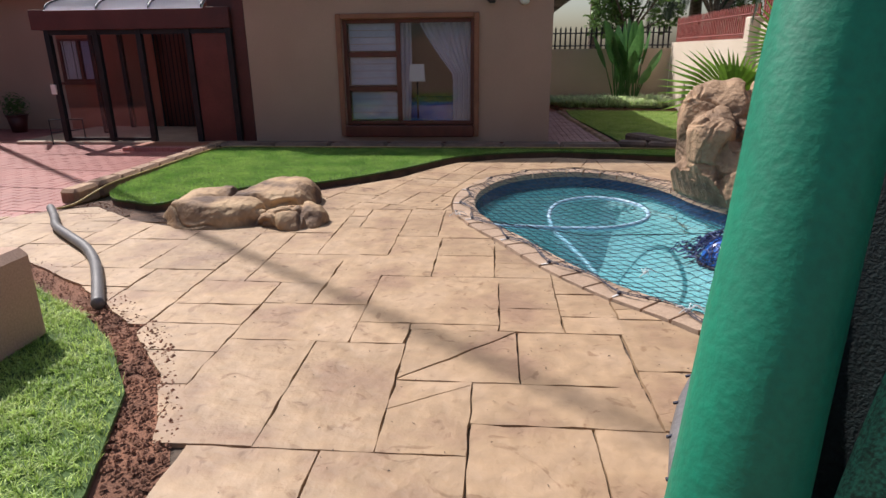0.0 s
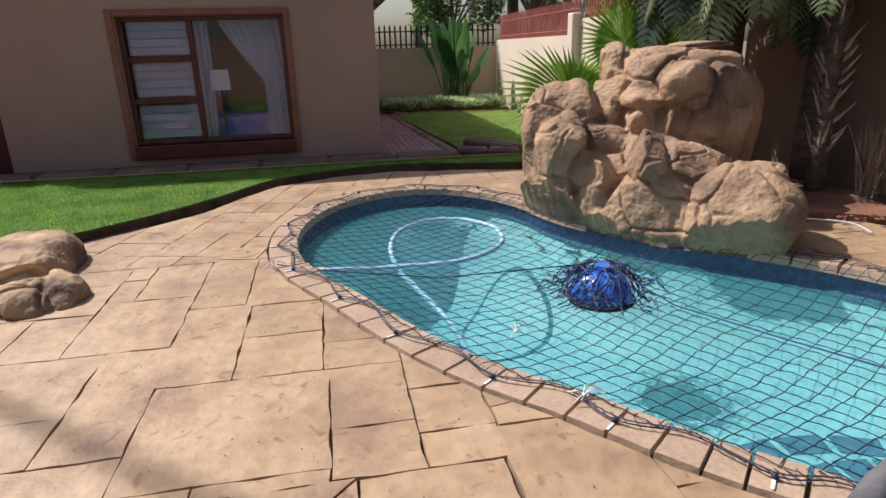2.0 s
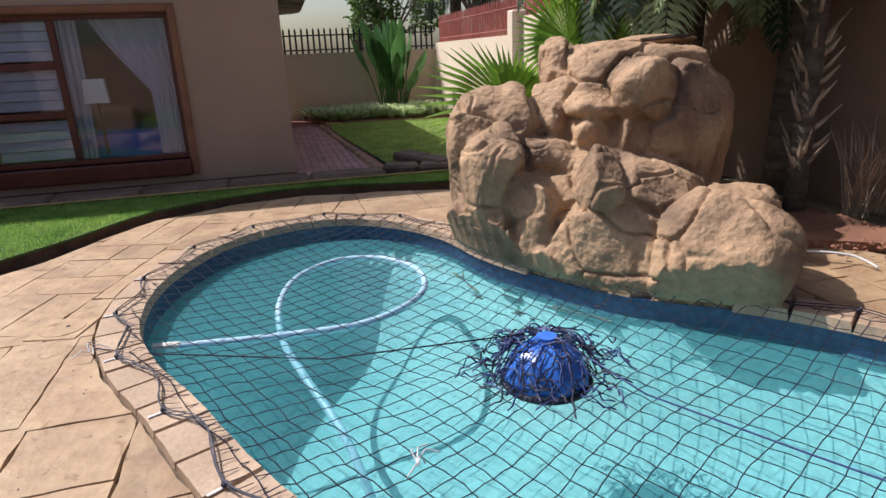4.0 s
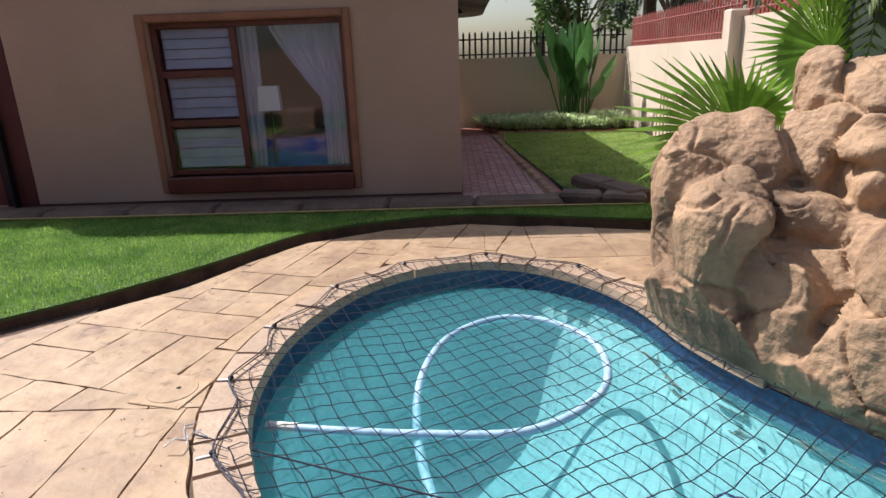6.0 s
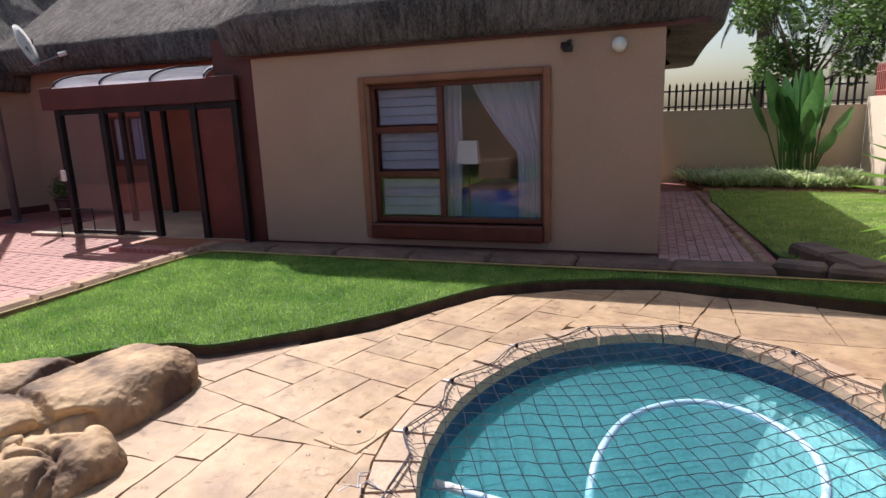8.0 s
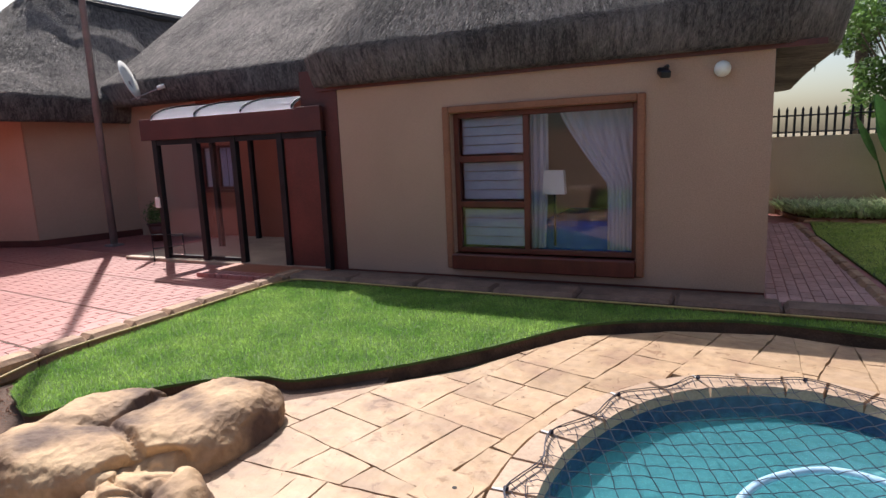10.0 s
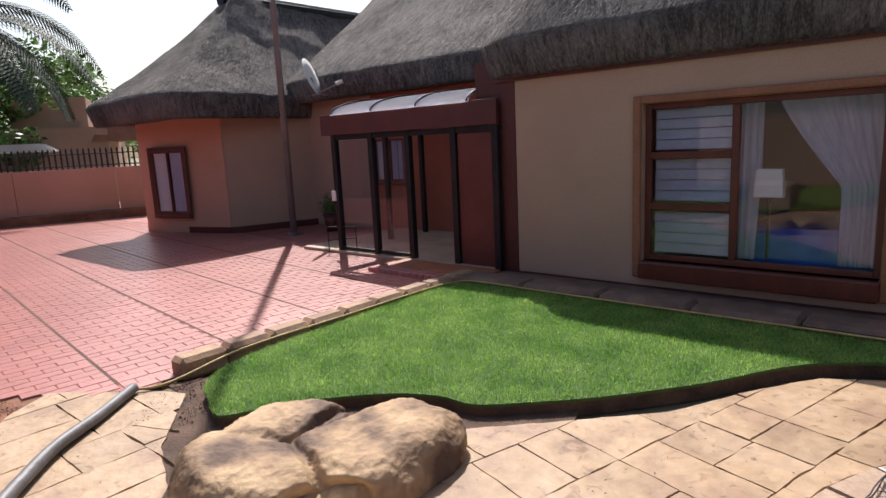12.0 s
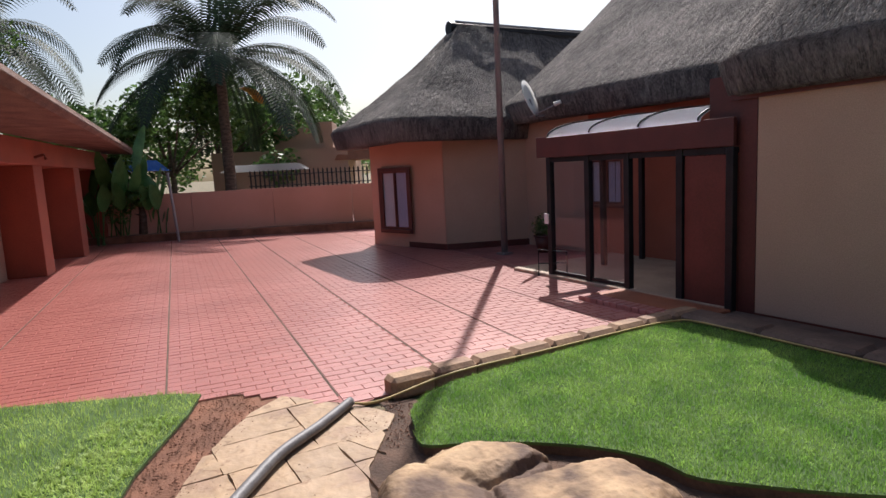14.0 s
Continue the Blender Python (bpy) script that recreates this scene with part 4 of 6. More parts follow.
def small_window(name, label, w, h, m, bars, panes=2):
    t = thing(name, label, "window")
    tagged(t, kind="structure")
    f = 0.05
    bm = bmesh.new()
    for a in ((0, f, 0, h), (w - f, w, 0, h), (f, w - f, 0, f), (f, w - f, h - f, h)):
        box(bm, a[0], a[1], -0.04, 0.04, a[2], a[3], 0.004)
    for i in range(1, panes):
        box(bm, w * i / panes - 0.02, w * i / panes + 0.02, -0.03, 0.03, f, h - f)
    part("window_frame", bm, "frame", t)
    part("pane", B(f, w - f, -0.003, 0.003, f, h - f), "glass", t).visible_shadow = False
    part("curtain", B(f, w * 0.42, 0.012, 0.03, f, h - f), "plastic", t, "white curtain")
    part("curtain", B(w * 0.55, w - f, 0.012, 0.03, f, h - f), "curtain", t, "grey-white curtain")
    for i in range(bars):
        part("burglar_bar", tube([(f + (w - 2 * f) * (i + 0.5) / bars, -0.06, 0.02), (f + (w - 2 * f) * (i + 0.5) / bars, -0.06, h - 0.02)], 0.006, 5), "metal", t)
    part("sill", B(-0.04, w + 0.04, -0.09, 0.0, -0.06, -0.002, 0.008), "frame", t)
    t.matrix_basis = m
    return t


small_window("window_2", "brown timber window with burglar bars in the entrance recess", 0.84, 0.84, pose(-8.25, 12.34, 0.95), 4)
wa = math.degrees(math.atan2(0.67, 2.36))
small_window("window_3", "brown timber window with a curtain in the wing's tinted end wall", 0.95, 1.35, pose(-12.75, 9.95, 0.42, 0, 0, wa), 0)
bm = bmesh.new()
for a in ((-0.08, 0.0, -0.1, 1.43), (0.95, 1.03, -0.1, 1.43), (0.0, 0.95, 1.35, 1.43), (0.0, 0.95, -0.1, -0.06)):
    box(bm, a[0], a[1], -0.05, -0.01, a[2], a[3], 0.006)
part("surround", bm, "brown", bpy.data.objects["window_3"])
door = thing("door_1", "dark steel security gate with vertical bars at the entrance", "gate")
tagged(door, kind="structure")
part("gate_frame", tube([(-6.2, 12.28, 0), (-6.2, 12.28, 2.05), (-5.35, 12.28, 2.05), (-5.35, 12.28, 0)], 0.025, 6), "metal", door)
for i in range(9):
    x = -6.12 + i * 0.088
    part("gate_bar", tube([(x, 12.28, 0.05), (x, 12.28, 2.02)], 0.009, 5), "metal", door)
part("door_leaf", B(-6.2, -5.35, 12.4, 12.44, 0, 2.05), "frame", door)

porch = thing("porch", "dark steel-framed porch with red fascia and curved opal roof sheets", "porch")
tagged(porch, kind="structure")
PX = (-6.78, -5.95, -5.21, -4.38)
for x in PX:
    part("post", B(x - 0.045, x + 0.045, 10.10 - 0.045, 10.10 + 0.045, -0.02, 1.88, 0.004), "metal", porch)
for y in (11.2, 12.1):
    part("post", B(-6.82, -6.74, y - 0.04, y + 0.04, -0.02, 1.88, 0.004), "metal", porch)
part("fascia", B(-6.98, -3.63, 10.0, 10.06, 1.86, 2.17, 0.004), "brown", porch)
part("side_fascia", B(-6.98, -6.92, 10.06, 12.28, 1.86, 2.17, 0.004), "brown", porch)
part("top_rail", B(-6.82, -3.64, 10.07, 10.13, 1.78, 1.855), "metal", porch)
part("bottom_rail", B(-6.73, -5.26, 10.08, 10.12, 0.06, 0.11), "metal", porch)
for x, x2 in zip(PX[:3], PX[1:3]):
    p = part("glass_panel", B(x + 0.05, x2 - 0.05, 10.097, 10.103, 0.12, 1.77), "glass", porch)
    p.visible_shadow = False
bm = bmesh.new()
n = 14
prev = None
for i in range(n + 1):
    a = math.pi * 0.5 * i / n
    y, z = 9.97 + 1.5 * (1 - math.cos(a)) , 2.15 + 0.27 * math.sin(a)
    row = [bm.verts.new((x, y, z)) for x in (-6.68, -4.02)]
    if prev:
        bm.faces.new((prev[0], prev[1], row[1], row[0]))
    prev = row
bmesh.ops.solidify(bm, geom=bm.faces[:], thickness=0.008)
part("roof_sheet", bm, "poly", porch, "white curved opal roof sheet", True)
for i in range(4):
    x = -6.66 + 0.87 * i
    part("roof_rib", tube([(x, 9.965 + 1.5 * (1 - math.cos(a)), 2.165 + 0.27 * math.sin(a)) for a in (math.pi * 0.5 * k / 10 for k in range(11))], 0.013, 6), "metal", porch)
part("light_switch", B(-6.87, -6.78, 10.03, 10.055, 0.84, 1.0, 0.004), "plastic", porch, "white switch box")
part("upper_panel", B(-4.02, -3.63, 10.13, 10.17, 1.86, 2.62), "brown", porch)
part("side_panel", B(-4.32, -3.63, 10.09, 10.12, 0.02, 1.77), "panel_red", porch, "dark red-brown panel")
part("post", B(-3.72, -3.63, 10.0, 10.085, -0.02, 1.855, 0.004), "metal", porch)
stp = thing("entrance_step", "low step of orange-red bricks with white paving behind", "step")
tagged(stp, kind="structure")
part("slab", B(-7.7, -3.64, 10.02, 12.3, -0.05, 0.05, 0.01), "coping", stp, "pale worn floor slab")
M["brick_floor"] = mat("orange_floor", (0.36, 0.12, 0.06), (0.28, 0.09, 0.045), 3, 0.5, 0.3, 50)
part("slab", B(-5.3, -3.64, 9.50, 10.018, -0.05, 0.05, 0.01), "brick_floor", stp, "orange-red painted slab")
for i in range(7, 22):
    part("brick", B(0.005, 0.105, 0.0, 0.21, -0.04, 0.062, 0.006), "red", stp).matrix_basis = pose(-6.1 + i * 0.112, 9.28, 0)
bench = thing("metal_stand", "thin black metal stand beside the porch", "stand")
part("frame", tube([(-7.0, 10.0, 0), (-7.0, 10.0, 0.42), (-6.5, 10.15, 0.42), (-6.5, 10.15, 0)], 0.012, 6), "metal", bench)
part("brace", tube([(-7.0, 10.0, 0.2), (-6.5, 10.15, 0.25)], 0.01, 6), "metal", bench)

mast = thing("lightning_mast", "tall slim grey steel lightning mast beside the thatched house", "mast")
part("pole", tube([(-9.38, 11.05, -0.02), (-9.38, 11.05, 8), (-9.38, 11.05, 21)], 0.065, 10, taper=0.04), "galv", mast, smooth=True)
part("base_plate", B(-9.5, -9.26, 10.93, 11.17, -0.02, 0.03), "galv", mast)

dish = thing("satellite_dish", "white satellite dish on a bracket below the thatch", "satellite dish")
bm = bmesh.new()
bmesh.ops.create_uvsphere(bm, u_segments=28, v_segments=14, radius=1)
bmesh.ops.delete(bm, geom=[v for v in bm.verts if v.co.z > -0.83], context="VERTS")
for v in bm.verts:
    v.co = Vector((v.co.x * 0.82, v.co.y * 0.82, (v.co.z + 1) * 0.55))
bmesh.ops.solidify(bm, geom=bm.faces[:], thickness=0.012)
part("reflector", bm, "plastic", dish, "white dish", True).matrix_basis = pose(0, 0, 0, 0, 72, 34)
part("mark", B(-0.05, 0.05, -0.002, 0.002, -0.05, 0.05), "grey", dish).matrix_basis = pose(0.12, 0.09, 0.08, 0, 0, 127)
part("arm", tube([(0.05, 0, -0.34), (0.46, 0.32, -0.14)], 0.012, 6), "grey", dish)
part("receiver", tube([(0.42, 0.30, -0.14), (0.52, 0.38, -0.10)], 0.04, 8), "plastic", dish)
part("bracket", tube([(0.0, 0.05, 0.0), (-0.08, 0.25, -0.3), (-0.08, 0.5, -0.3)], 0.02, 6), "grey", dish)
dish.matrix_basis = pose(-8.88, 11.35, 3.0)

pot = thing("potted_shrub", "dark round shrub in a brown clay pot by the recess wall", "potted plant", at=(-9.0, 11.75, 0))
bm = bmesh.new()
bmesh.ops.create_cone(bm, cap_ends=True, segments=20, radius1=0.13, radius2=0.19, depth=0.34, matrix=Matrix.Translation((0, 0, 0.17)))
part("pot", bm, "brown", pot, "brown clay pot", True)
part("rim", tube([(0.19 * math.cos(a), 0.19 * math.sin(a), 0.33) for a in (k / 20 * 6.2832 for k in range(20))], 0.018, 6, closed=True), "brown", pot)
rg, v, f = random.Random(77), [], []
for _ in range(420):
    d = Vector((rg.gauss(0, 1), rg.gauss(0, 1), rg.gauss(0, 1))).normalized()
    q, a = Vector((0, 0, 0.52)) + d * rg.uniform(0.10, 0.27), d.cross(Vector((rg.uniform(-1, 1), rg.uniform(-1, 1), 1))).normalized()
    b = d.cross(a)
    k = len(v)
    v += [tuple(q - a * 0.035), tuple(q + b * 0.014 + d * 0.01), tuple(q + a * 0.035), tuple(q - b * 0.014 + d * 0.01)]
    f.append((k, k + 1, k + 2, k + 3))
ob = from_arrays("foliage", v, f, "leaf")
ob.parent = pot

# ridge capping
cap = thing("ridge_capping", "black and grey sheet capping along the wing's ridge", "roof ridge")
tagged(cap, kind="structure")
part("cap", tube([(-12.25, 11.7, 5.06), (-12.2, 13.2, 5.05), (-12.15, 14.8, 5.05), (-12.15, 16.6, 5.08)], 0.16, 10), "metal", cap)
part("edge_pipe", tube([(-12.08, 11.8, 5.18), (-12.0, 13.2, 5.16), (-11.95, 14.8, 5.16), (-11.95, 16.6, 5.19)], 0.03, 6), "grey", cap)

cam_body = thing("security_camera", "small dark security camera under the eave", "security camera")
part("mount", tube([(0.52, WY, 2.27), (0.52, WY - 0.1, 2.25)], 0.025, 8), "metal", cam_body)
part("housing", B(-0.05, 0.05, -0.1, 0.06, -0.035, 0.035, 0.012), "metal", cam_body).matrix_basis = pose(0.5, WY - 0.12, 2.21, 20, 0, 20)
lamp = thing("wall_light", "round cream wall light under the eave", "light")
bm = bmesh.new()
bmesh.ops.create_uvsphere(bm, u_segments=16, v_segments=10, radius=0.075)
part("globe", bm, "plastic", lamp, smooth=True).matrix_basis = pose(1.02, WY - 0.06, 2.2)

# inside the big window
cur = thing("net_curtain", "sheer grey-white curtain drawn back to one side behind glass", "curtain")
for panel in (0, 1):
    bm = bmesh.new()
    g = []
    for i in range(60):
        u = i / 59
        row = []
        for j in range(20):
            z = 0.36 + 1.6 * j / 19
            if panel:
                lo, hi = -0.66 + 0.55 * max(0.0, min(1.0, (1.95 - z) / 0.85)) ** 1.2, 0.24
            else:
                lo, hi = -0.99, -0.78 - 0.05 * max(0.0, 1.2 - z)
            row.append(bm.verts.new((lo + (hi - lo) * u, 10.42 + 0.02 * math.sin(u * (55 if panel else 20)) + 0.01 * math.sin(u * 23 + z), z)))
        g.append(row)
    for i in range(59):
        for j in range(19):
            bm.faces.new((g[i][j], g[i + 1][j], g[i + 1][j + 1], g[i][j + 1]))
    part("cloth", bm, "curtain", cur, smooth=True)
bl = thing("louvre_panes", "pale louvred glass slats in the narrow windows", "louvre")
for z0 in (0.40, 0.955, 1.485):
    for k in range(4):
        h = (0.44 if z0 < 1.4 else 0.42) / 4
        part("slat", box(bmesh.new(), -1.77, -1.02, -0.004, 0.004, 0.0, h - 0.008, 0, pose(0, 10.26, z0 + k * h, -7)), "louvre", bl)
shade = thing("table_lamp", "white square lampshade on a stand behind the window", "lamp")
part("shade", prism([(-0.82, 10.30), (-0.56, 10.30), (-0.56, 10.40), (-0.82, 10.40)], 1.00, 1.27, top_in=0.02), "plastic", shade)
part("stem", tube([(-0.69, 10.36, 0.4), (-0.69, 10.36, 1.01)], 0.015, 6), "metal", shade)
bed = thing("bed", "bed with a blue cover behind the window", "bed")
part("mattress", B(-1.0, 0.9, 10.70, 12.3, 0.0, 0.64, 0.05), "blue", bed, "blue bed cover")

# ---- garage ----
M["garage_red"] = mat("garage_plaster", (0.34, 0.085, 0.05), (0.28, 0.07, 0.045), 1.5, 0.7, 0.2, 60)
garage = thing("garage", "red-brown garage with columns and a low sloping eave", "garage")
tagged(garage, kind="structure")
garage.matrix_basis = pose(-14.1, 3.0, 0, 0, 0, -10.8)
bm = bmesh.new()
box(bm, -9, 10, -0.95, -0.75, -0.05, 2.7)
part("wall", bm, "garage_red", garage)
for x in (-6.6, -3.3, 0.0, 3.3, 6.6):
    part("column", B(x - 0.62, x + 0.0, -0.75, 0.0, -0.05, 2.25, 0.01), "garage_red", garage)
for x in (-5.95, -2.65, 0.65, 3.95):
    d = part("garage_door", B(x - 0.6, x + 2.0, -0.74, -0.68, 0.0, 2.2), "wall", garage, "beige garage door")
part("beam", B(-8.0, 10, -0.75, 0.02, 2.25, 2.75, 0.01), "garage_red", garage)
bm = bmesh.new()
prof = [(1.0, 2.72), (1.05, 2.80), (1.0, 2.93), (-2.5, 3.6), (-2.5, 3.45), (0.0, 2.78)]
for i, (x, out) in enumerate(((-8.0, 0.76), (10.0, 2.0))):
    for y, z in [(y * out if y > 0.5 else y, z) for y, z in prof]:
        bm.verts.new((x, y, z + (0.0)))
bm.verts.ensure_lookup_table()
m = len(prof)
for k in range(m):
    bm.faces.new((bm.verts[k], bm.verts[(k + 1) % m], bm.verts[m + (k + 1) % m], bm.verts[m + k]))
bm.faces.new([bm.verts[k] for k in range(m)][::-1])
bm.faces.new([bm.verts[m + k] for k in range(m)])
M["garage_roof"] = mat("garage_thatch", (0.20, 0.12, 0.09), (0.11, 0.06, 0.05), 2, 0.9, 1.0, 40, stretch=(1, 1, 4), dist=0.02)
part("roof", bm, "garage_roof", garage, "thin brown thatch-edged roof")
gl = part("wall_lamp", tube([(-0.1, 0.02, 2.4), (-0.1, 0.2, 2.45), (-0.1, 0.22, 2.35)], 0.03, 6), "frame", garage)


# ---- pool coping ----
cop = thing("pool_coping", "pale tan bullnose coping stones round the pool", "coping")
tagged(cop, kind="structure")
IN, OUT = offset(POOL, -0.02), offset(POOL, 0.215)
L = len(POOL)
for i in range(0, L, 2):
    k = [(i + q) % L for q in range(3)]
    if all(POOL[q][0] > 2.75 and POOL[q][1] > 4.75 for q in k):
        continue
    a, b = [IN[q] for q in k], [OUT[q] for q in k]
    def nudge(P, Q, amt):
        return (P[0] + (Q[0] - P[0]) * amt, P[1] + (Q[1] - P[1]) * amt)
    a = [nudge(a[0], a[1], 0.018), a[1], nudge(a[2], a[1], 0.018)]
    b = [nudge(b[0], b[1], 0.018), b[1], nudge(b[2], b[1], 0.018)]
    part("coping_stone", prism([p for p in b] + a[::-1], -0.05, 0.012 + random.uniform(-0.003, 0.003), top_in=0.012), "coping", cop)

# ---- safety net over the pool ----
def edge_dist(x, y):
    return min(math.hypot(x - a, y - b) for a, b in POOL)


BUOY = Vector((2.44, 4.78))


def net_z(x, y):
    d = edge_dist(x, y) if inside(x, y, POOL) else 0.0
    z = 0.026 - 0.13 * min(1.0, d / 0.7) ** 0.7 + 0.008 * noise.noise(Vector((x * 3, y * 3, 1)))
    r = (Vector((x, y)) - BUOY).length
    if r < 0.6:
        z = max(z, -0.125 + 0.175 * max(0, 1 - (r / 0.27) ** 2) + 0.02 * max(0, 1 - r / 0.6))
    return z


NETIN = offset(POOL, 0.07)
V, F = [], []


def strand(pts, r=0.0028):
    """A thin three-sided cord joined into the net."""
    global V, F
    base = len(V)
    for i, p in enumerate(pts):
        a, b = pts[max(i - 1, 0)], pts[min(i + 1, len(pts) - 1)]
        d = Vector((b[0] - a[0], b[1] - a[1], b[2] - a[2]))
        d = d.normalized() if d.length > 1e-6 else Vector((1, 0, 0))
        s = d.cross(Vector((0, 0, 1)))
        s = s.normalized() if s.length > 0.05 else Vector((1, 0, 0))
        u = s.cross(d)
        for k in range(3):
            q = s * math.cos(k * 2.094) * r + u * math.sin(k * 2.094) * r
            V.append((p[0] + q.x, p[1] + q.y, p[2] + q.z))
    for i in range(len(pts) - 1):
        for k in range(3):
            a = base + i * 3
            F.append((a + k, a + (k + 1) % 3, a + 3 + (k + 1) % 3, a + 3 + k))


STEP, ANG = 0.105, radians(28)
ca, sa = math.cos(ANG), math.sin(ANG)


def warp(u, v):
    x, y = 2.2 + u * ca - v * sa, 4.8 + u * sa + v * ca
    n = Vector((x * 1.1, y * 1.1, 0))
    x, y = x + 0.05 * noise.noise(n) + 0.018 * noise.noise(n * 5), y + 0.05 * noise.noise(n + Vector((5, 5, 5))) + 0.018 * noise.noise(n * 5 + Vector((3, 3, 3)))
    p = Vector((x, y))
    d = p - BUOY
    if d.length < 1.1:
        p = BUOY + d * (1 - 0.28 * (1 - d.length / 1.1))
    return p.x, p.y


knots = []
for way in (0, 1):
    for i in range(-38, 39):
        run = []
        for j in range(-76, 77):
            u, v = (i * STEP, j * STEP / 2) if way else (j * STEP / 2, i * STEP)
            x, y = warp(u, v)
            if inside(x, y, NETIN):
                run.append((x, y, net_z(x, y) + (0.004 if j % 2 else -0.002)))
                if way and j % 2 == 0:
                    knots.append(run[-1])
            else:
                if len(run) > 1:
                    strand(run)
                run = []
        if len(run) > 1:
            strand(run)
for x, y, z in knots:
    b = len(V)
    V += [(x + 0.005, y, z), (x - 0.005, y, z), (x, y + 0.005, z), (x, y - 0.005, z), (x, y, z + 0.005), (x, y, z - 0.005)]
    F += [(b + p, b + q, b + r) for p, q, r in ((0, 2, 4), (2, 1, 4), (1, 3, 4), (3, 0, 4), (2, 0, 5), (1, 2, 5), (3, 1, 5), (0, 3, 5))]
net = thing("pool_net", "dark blue knotted cord safety net stretched over the pool", "pool net")
mesh_net = from_arrays("mesh", V, F, "net")
mesh_net.parent = net
tagged(mesh_net, kind="stuff")
# edge ropes and anchors
edge, k = [], 0
anchors = []
cum = 0
for i in range(L):
    a, b = Vector(POOL[i - 1]), Vector(POOL[i])
    cum += (b - a).length
    if cum > 0.55:
        cum = 0
        anchors.append(i)
e1 = []
OA, OB = offset(POOL, 0.13), offset(POOL, 0.045)
for q, i in enumerate(anchors):
    j = anchors[(q + 1) % len(anchors)]
    mid = ((i + (j if j > i else j + L)) // 2) % L
    e1.append((OA[i][0], OA[i][1], 0.03))
    e1.append((OB[mid][0], OB[mid][1], 0.03))
V, F = [], []
loop = spline(e1, 6, True)
for dz in (0.0, 0.012):
    strand([(p.x + 0.012 * noise.noise(p * 9 + Vector((dz * 90, 0, 0))), p.y + 0.012 * noise.noise(p * 9 + Vector((0, dz * 90, 4))), p.z + dz) for p in loop + loop[:1]], 0.0038)
for p in loop:
    if p.x > 2.6 and p.y > 4.7:
        continue
    d = (Vector((p.x, p.y)) - Vector((2.2, 4.8))).normalized()
    a = Vector((p.x, p.y)) - d * 0.07
    strand([(p.x, p.y, p.z), (a.x, a.y, 0.02)], 0.0022)
ro = from_arrays("edge_rope", V, F, "net")
ro.parent = net
for i in anchors:
    x, y = OA[i]
    if x > 2.6 and y > 4.7:
        continue
    d = (Vector((x, y)) - Vector(POOL[i])).normalized()
    t = part("anchor_strap", B(0, 0.065, -0.007, 0.007, 0, 0.005, 0.002), "white_cord", net, "pale anchor strap")
    t.matrix_basis = Matrix.Translation((x, y, 0.016)) @ Matrix.Rotation(math.atan2(d.y, d.x), 4, "Z")
    kn = bmesh.new()
    bmesh.ops.create_icosphere(kn, subdivisions=1, radius=0.016)
    part("knot", kn, "net", net).matrix_basis = pose(x, y, 0.028)
rng = random.Random(5)
M["blue_cord"] = mat("blue_cord", (0.03, 0.055, 0.19), (0.018, 0.03, 0.11), 20, 0.6, 0.0, 60)
for q in range(110):
    a, r0 = rng.uniform(0, 6.28), rng.uniform(0.02, 0.28)
    x, y = BUOY.x + r0 * math.cos(a), BUOY.y + r0 * math.sin(a)
    pts = []
    b = a + rng.uniform(-0.6, 0.6)
    for j in range(9):
        x, y = x + math.cos(b) * 0.028, y + math.sin(b) * 0.028
        b += rng.uniform(-0.9, 0.9)
        pts.append((x, y, max(net_z(x, y), -0.13) + 0.014 + 0.06 * math.sin(j / 8 * 3.14) * rng.uniform(0.2, 1)))
    part("cord_loop", tube(pts, 0.0045, 4), "blue_cord" if q % 3 else "net", net)
def cord(name, pts, r, material, label):
    t = part(name, tube(pts, r, 6), material, None, label, True)
    return tagged(t, label, "cord")
rope_a = [Vector((0.27, 5.50, 0.03)), Vector((0.48, 5.47, -0.02)), Vector((1.4, 5.16, -0.06)), Vector((2.36, 4.86, 0.06))]
cord("rope", [tuple(p) for p in rope_a], 0.004, "net", "dark blue rope tied from the coping to the float")
cord("rope", [(2.5, 4.78, 0.05), (2.75, 4.4, -0.09), (3.1, 3.85, -0.1), (3.5, 3.2, -0.09), (3.8, 2.55, -0.05), (3.85, 2.05, 0.02)], 0.0045, "blue_cord", "pale blue rope running from the float across the net")
def tassel(c, n, seed, label):
    """A tied bunch of pale cord with loose ends."""
    t = thing("cord_knot", label, "cord")
    rg = random.Random(seed)
    for i in range(n):
        a = rg.uniform(0, 6.28)
        l = rg.uniform(0.03, 0.11)
        e = (c[0] + l * math.cos(a), c[1] + l * math.sin(a), c[2] + rg.uniform(0.0, 0.02))
        mth = (c[0] + 0.5 * l * math.cos(a + 0.4), c[1] + 0.5 * l * math.sin(a + 0.4), c[2] + 0.03)
        part("cord_end", tube([c, mth, e], 0.0035, 5), "white_cord", t)
tassel((1.66, 4.22, -0.06), 7, 1, "white cord knot tied on the net")
tassel((1.70, 3.38, 0.03), 6, 2, "white cord knot tied at the coping")
tassel((0.25, 5.46, 0.03), 5, 3, "blue and white cord knot at the coping")

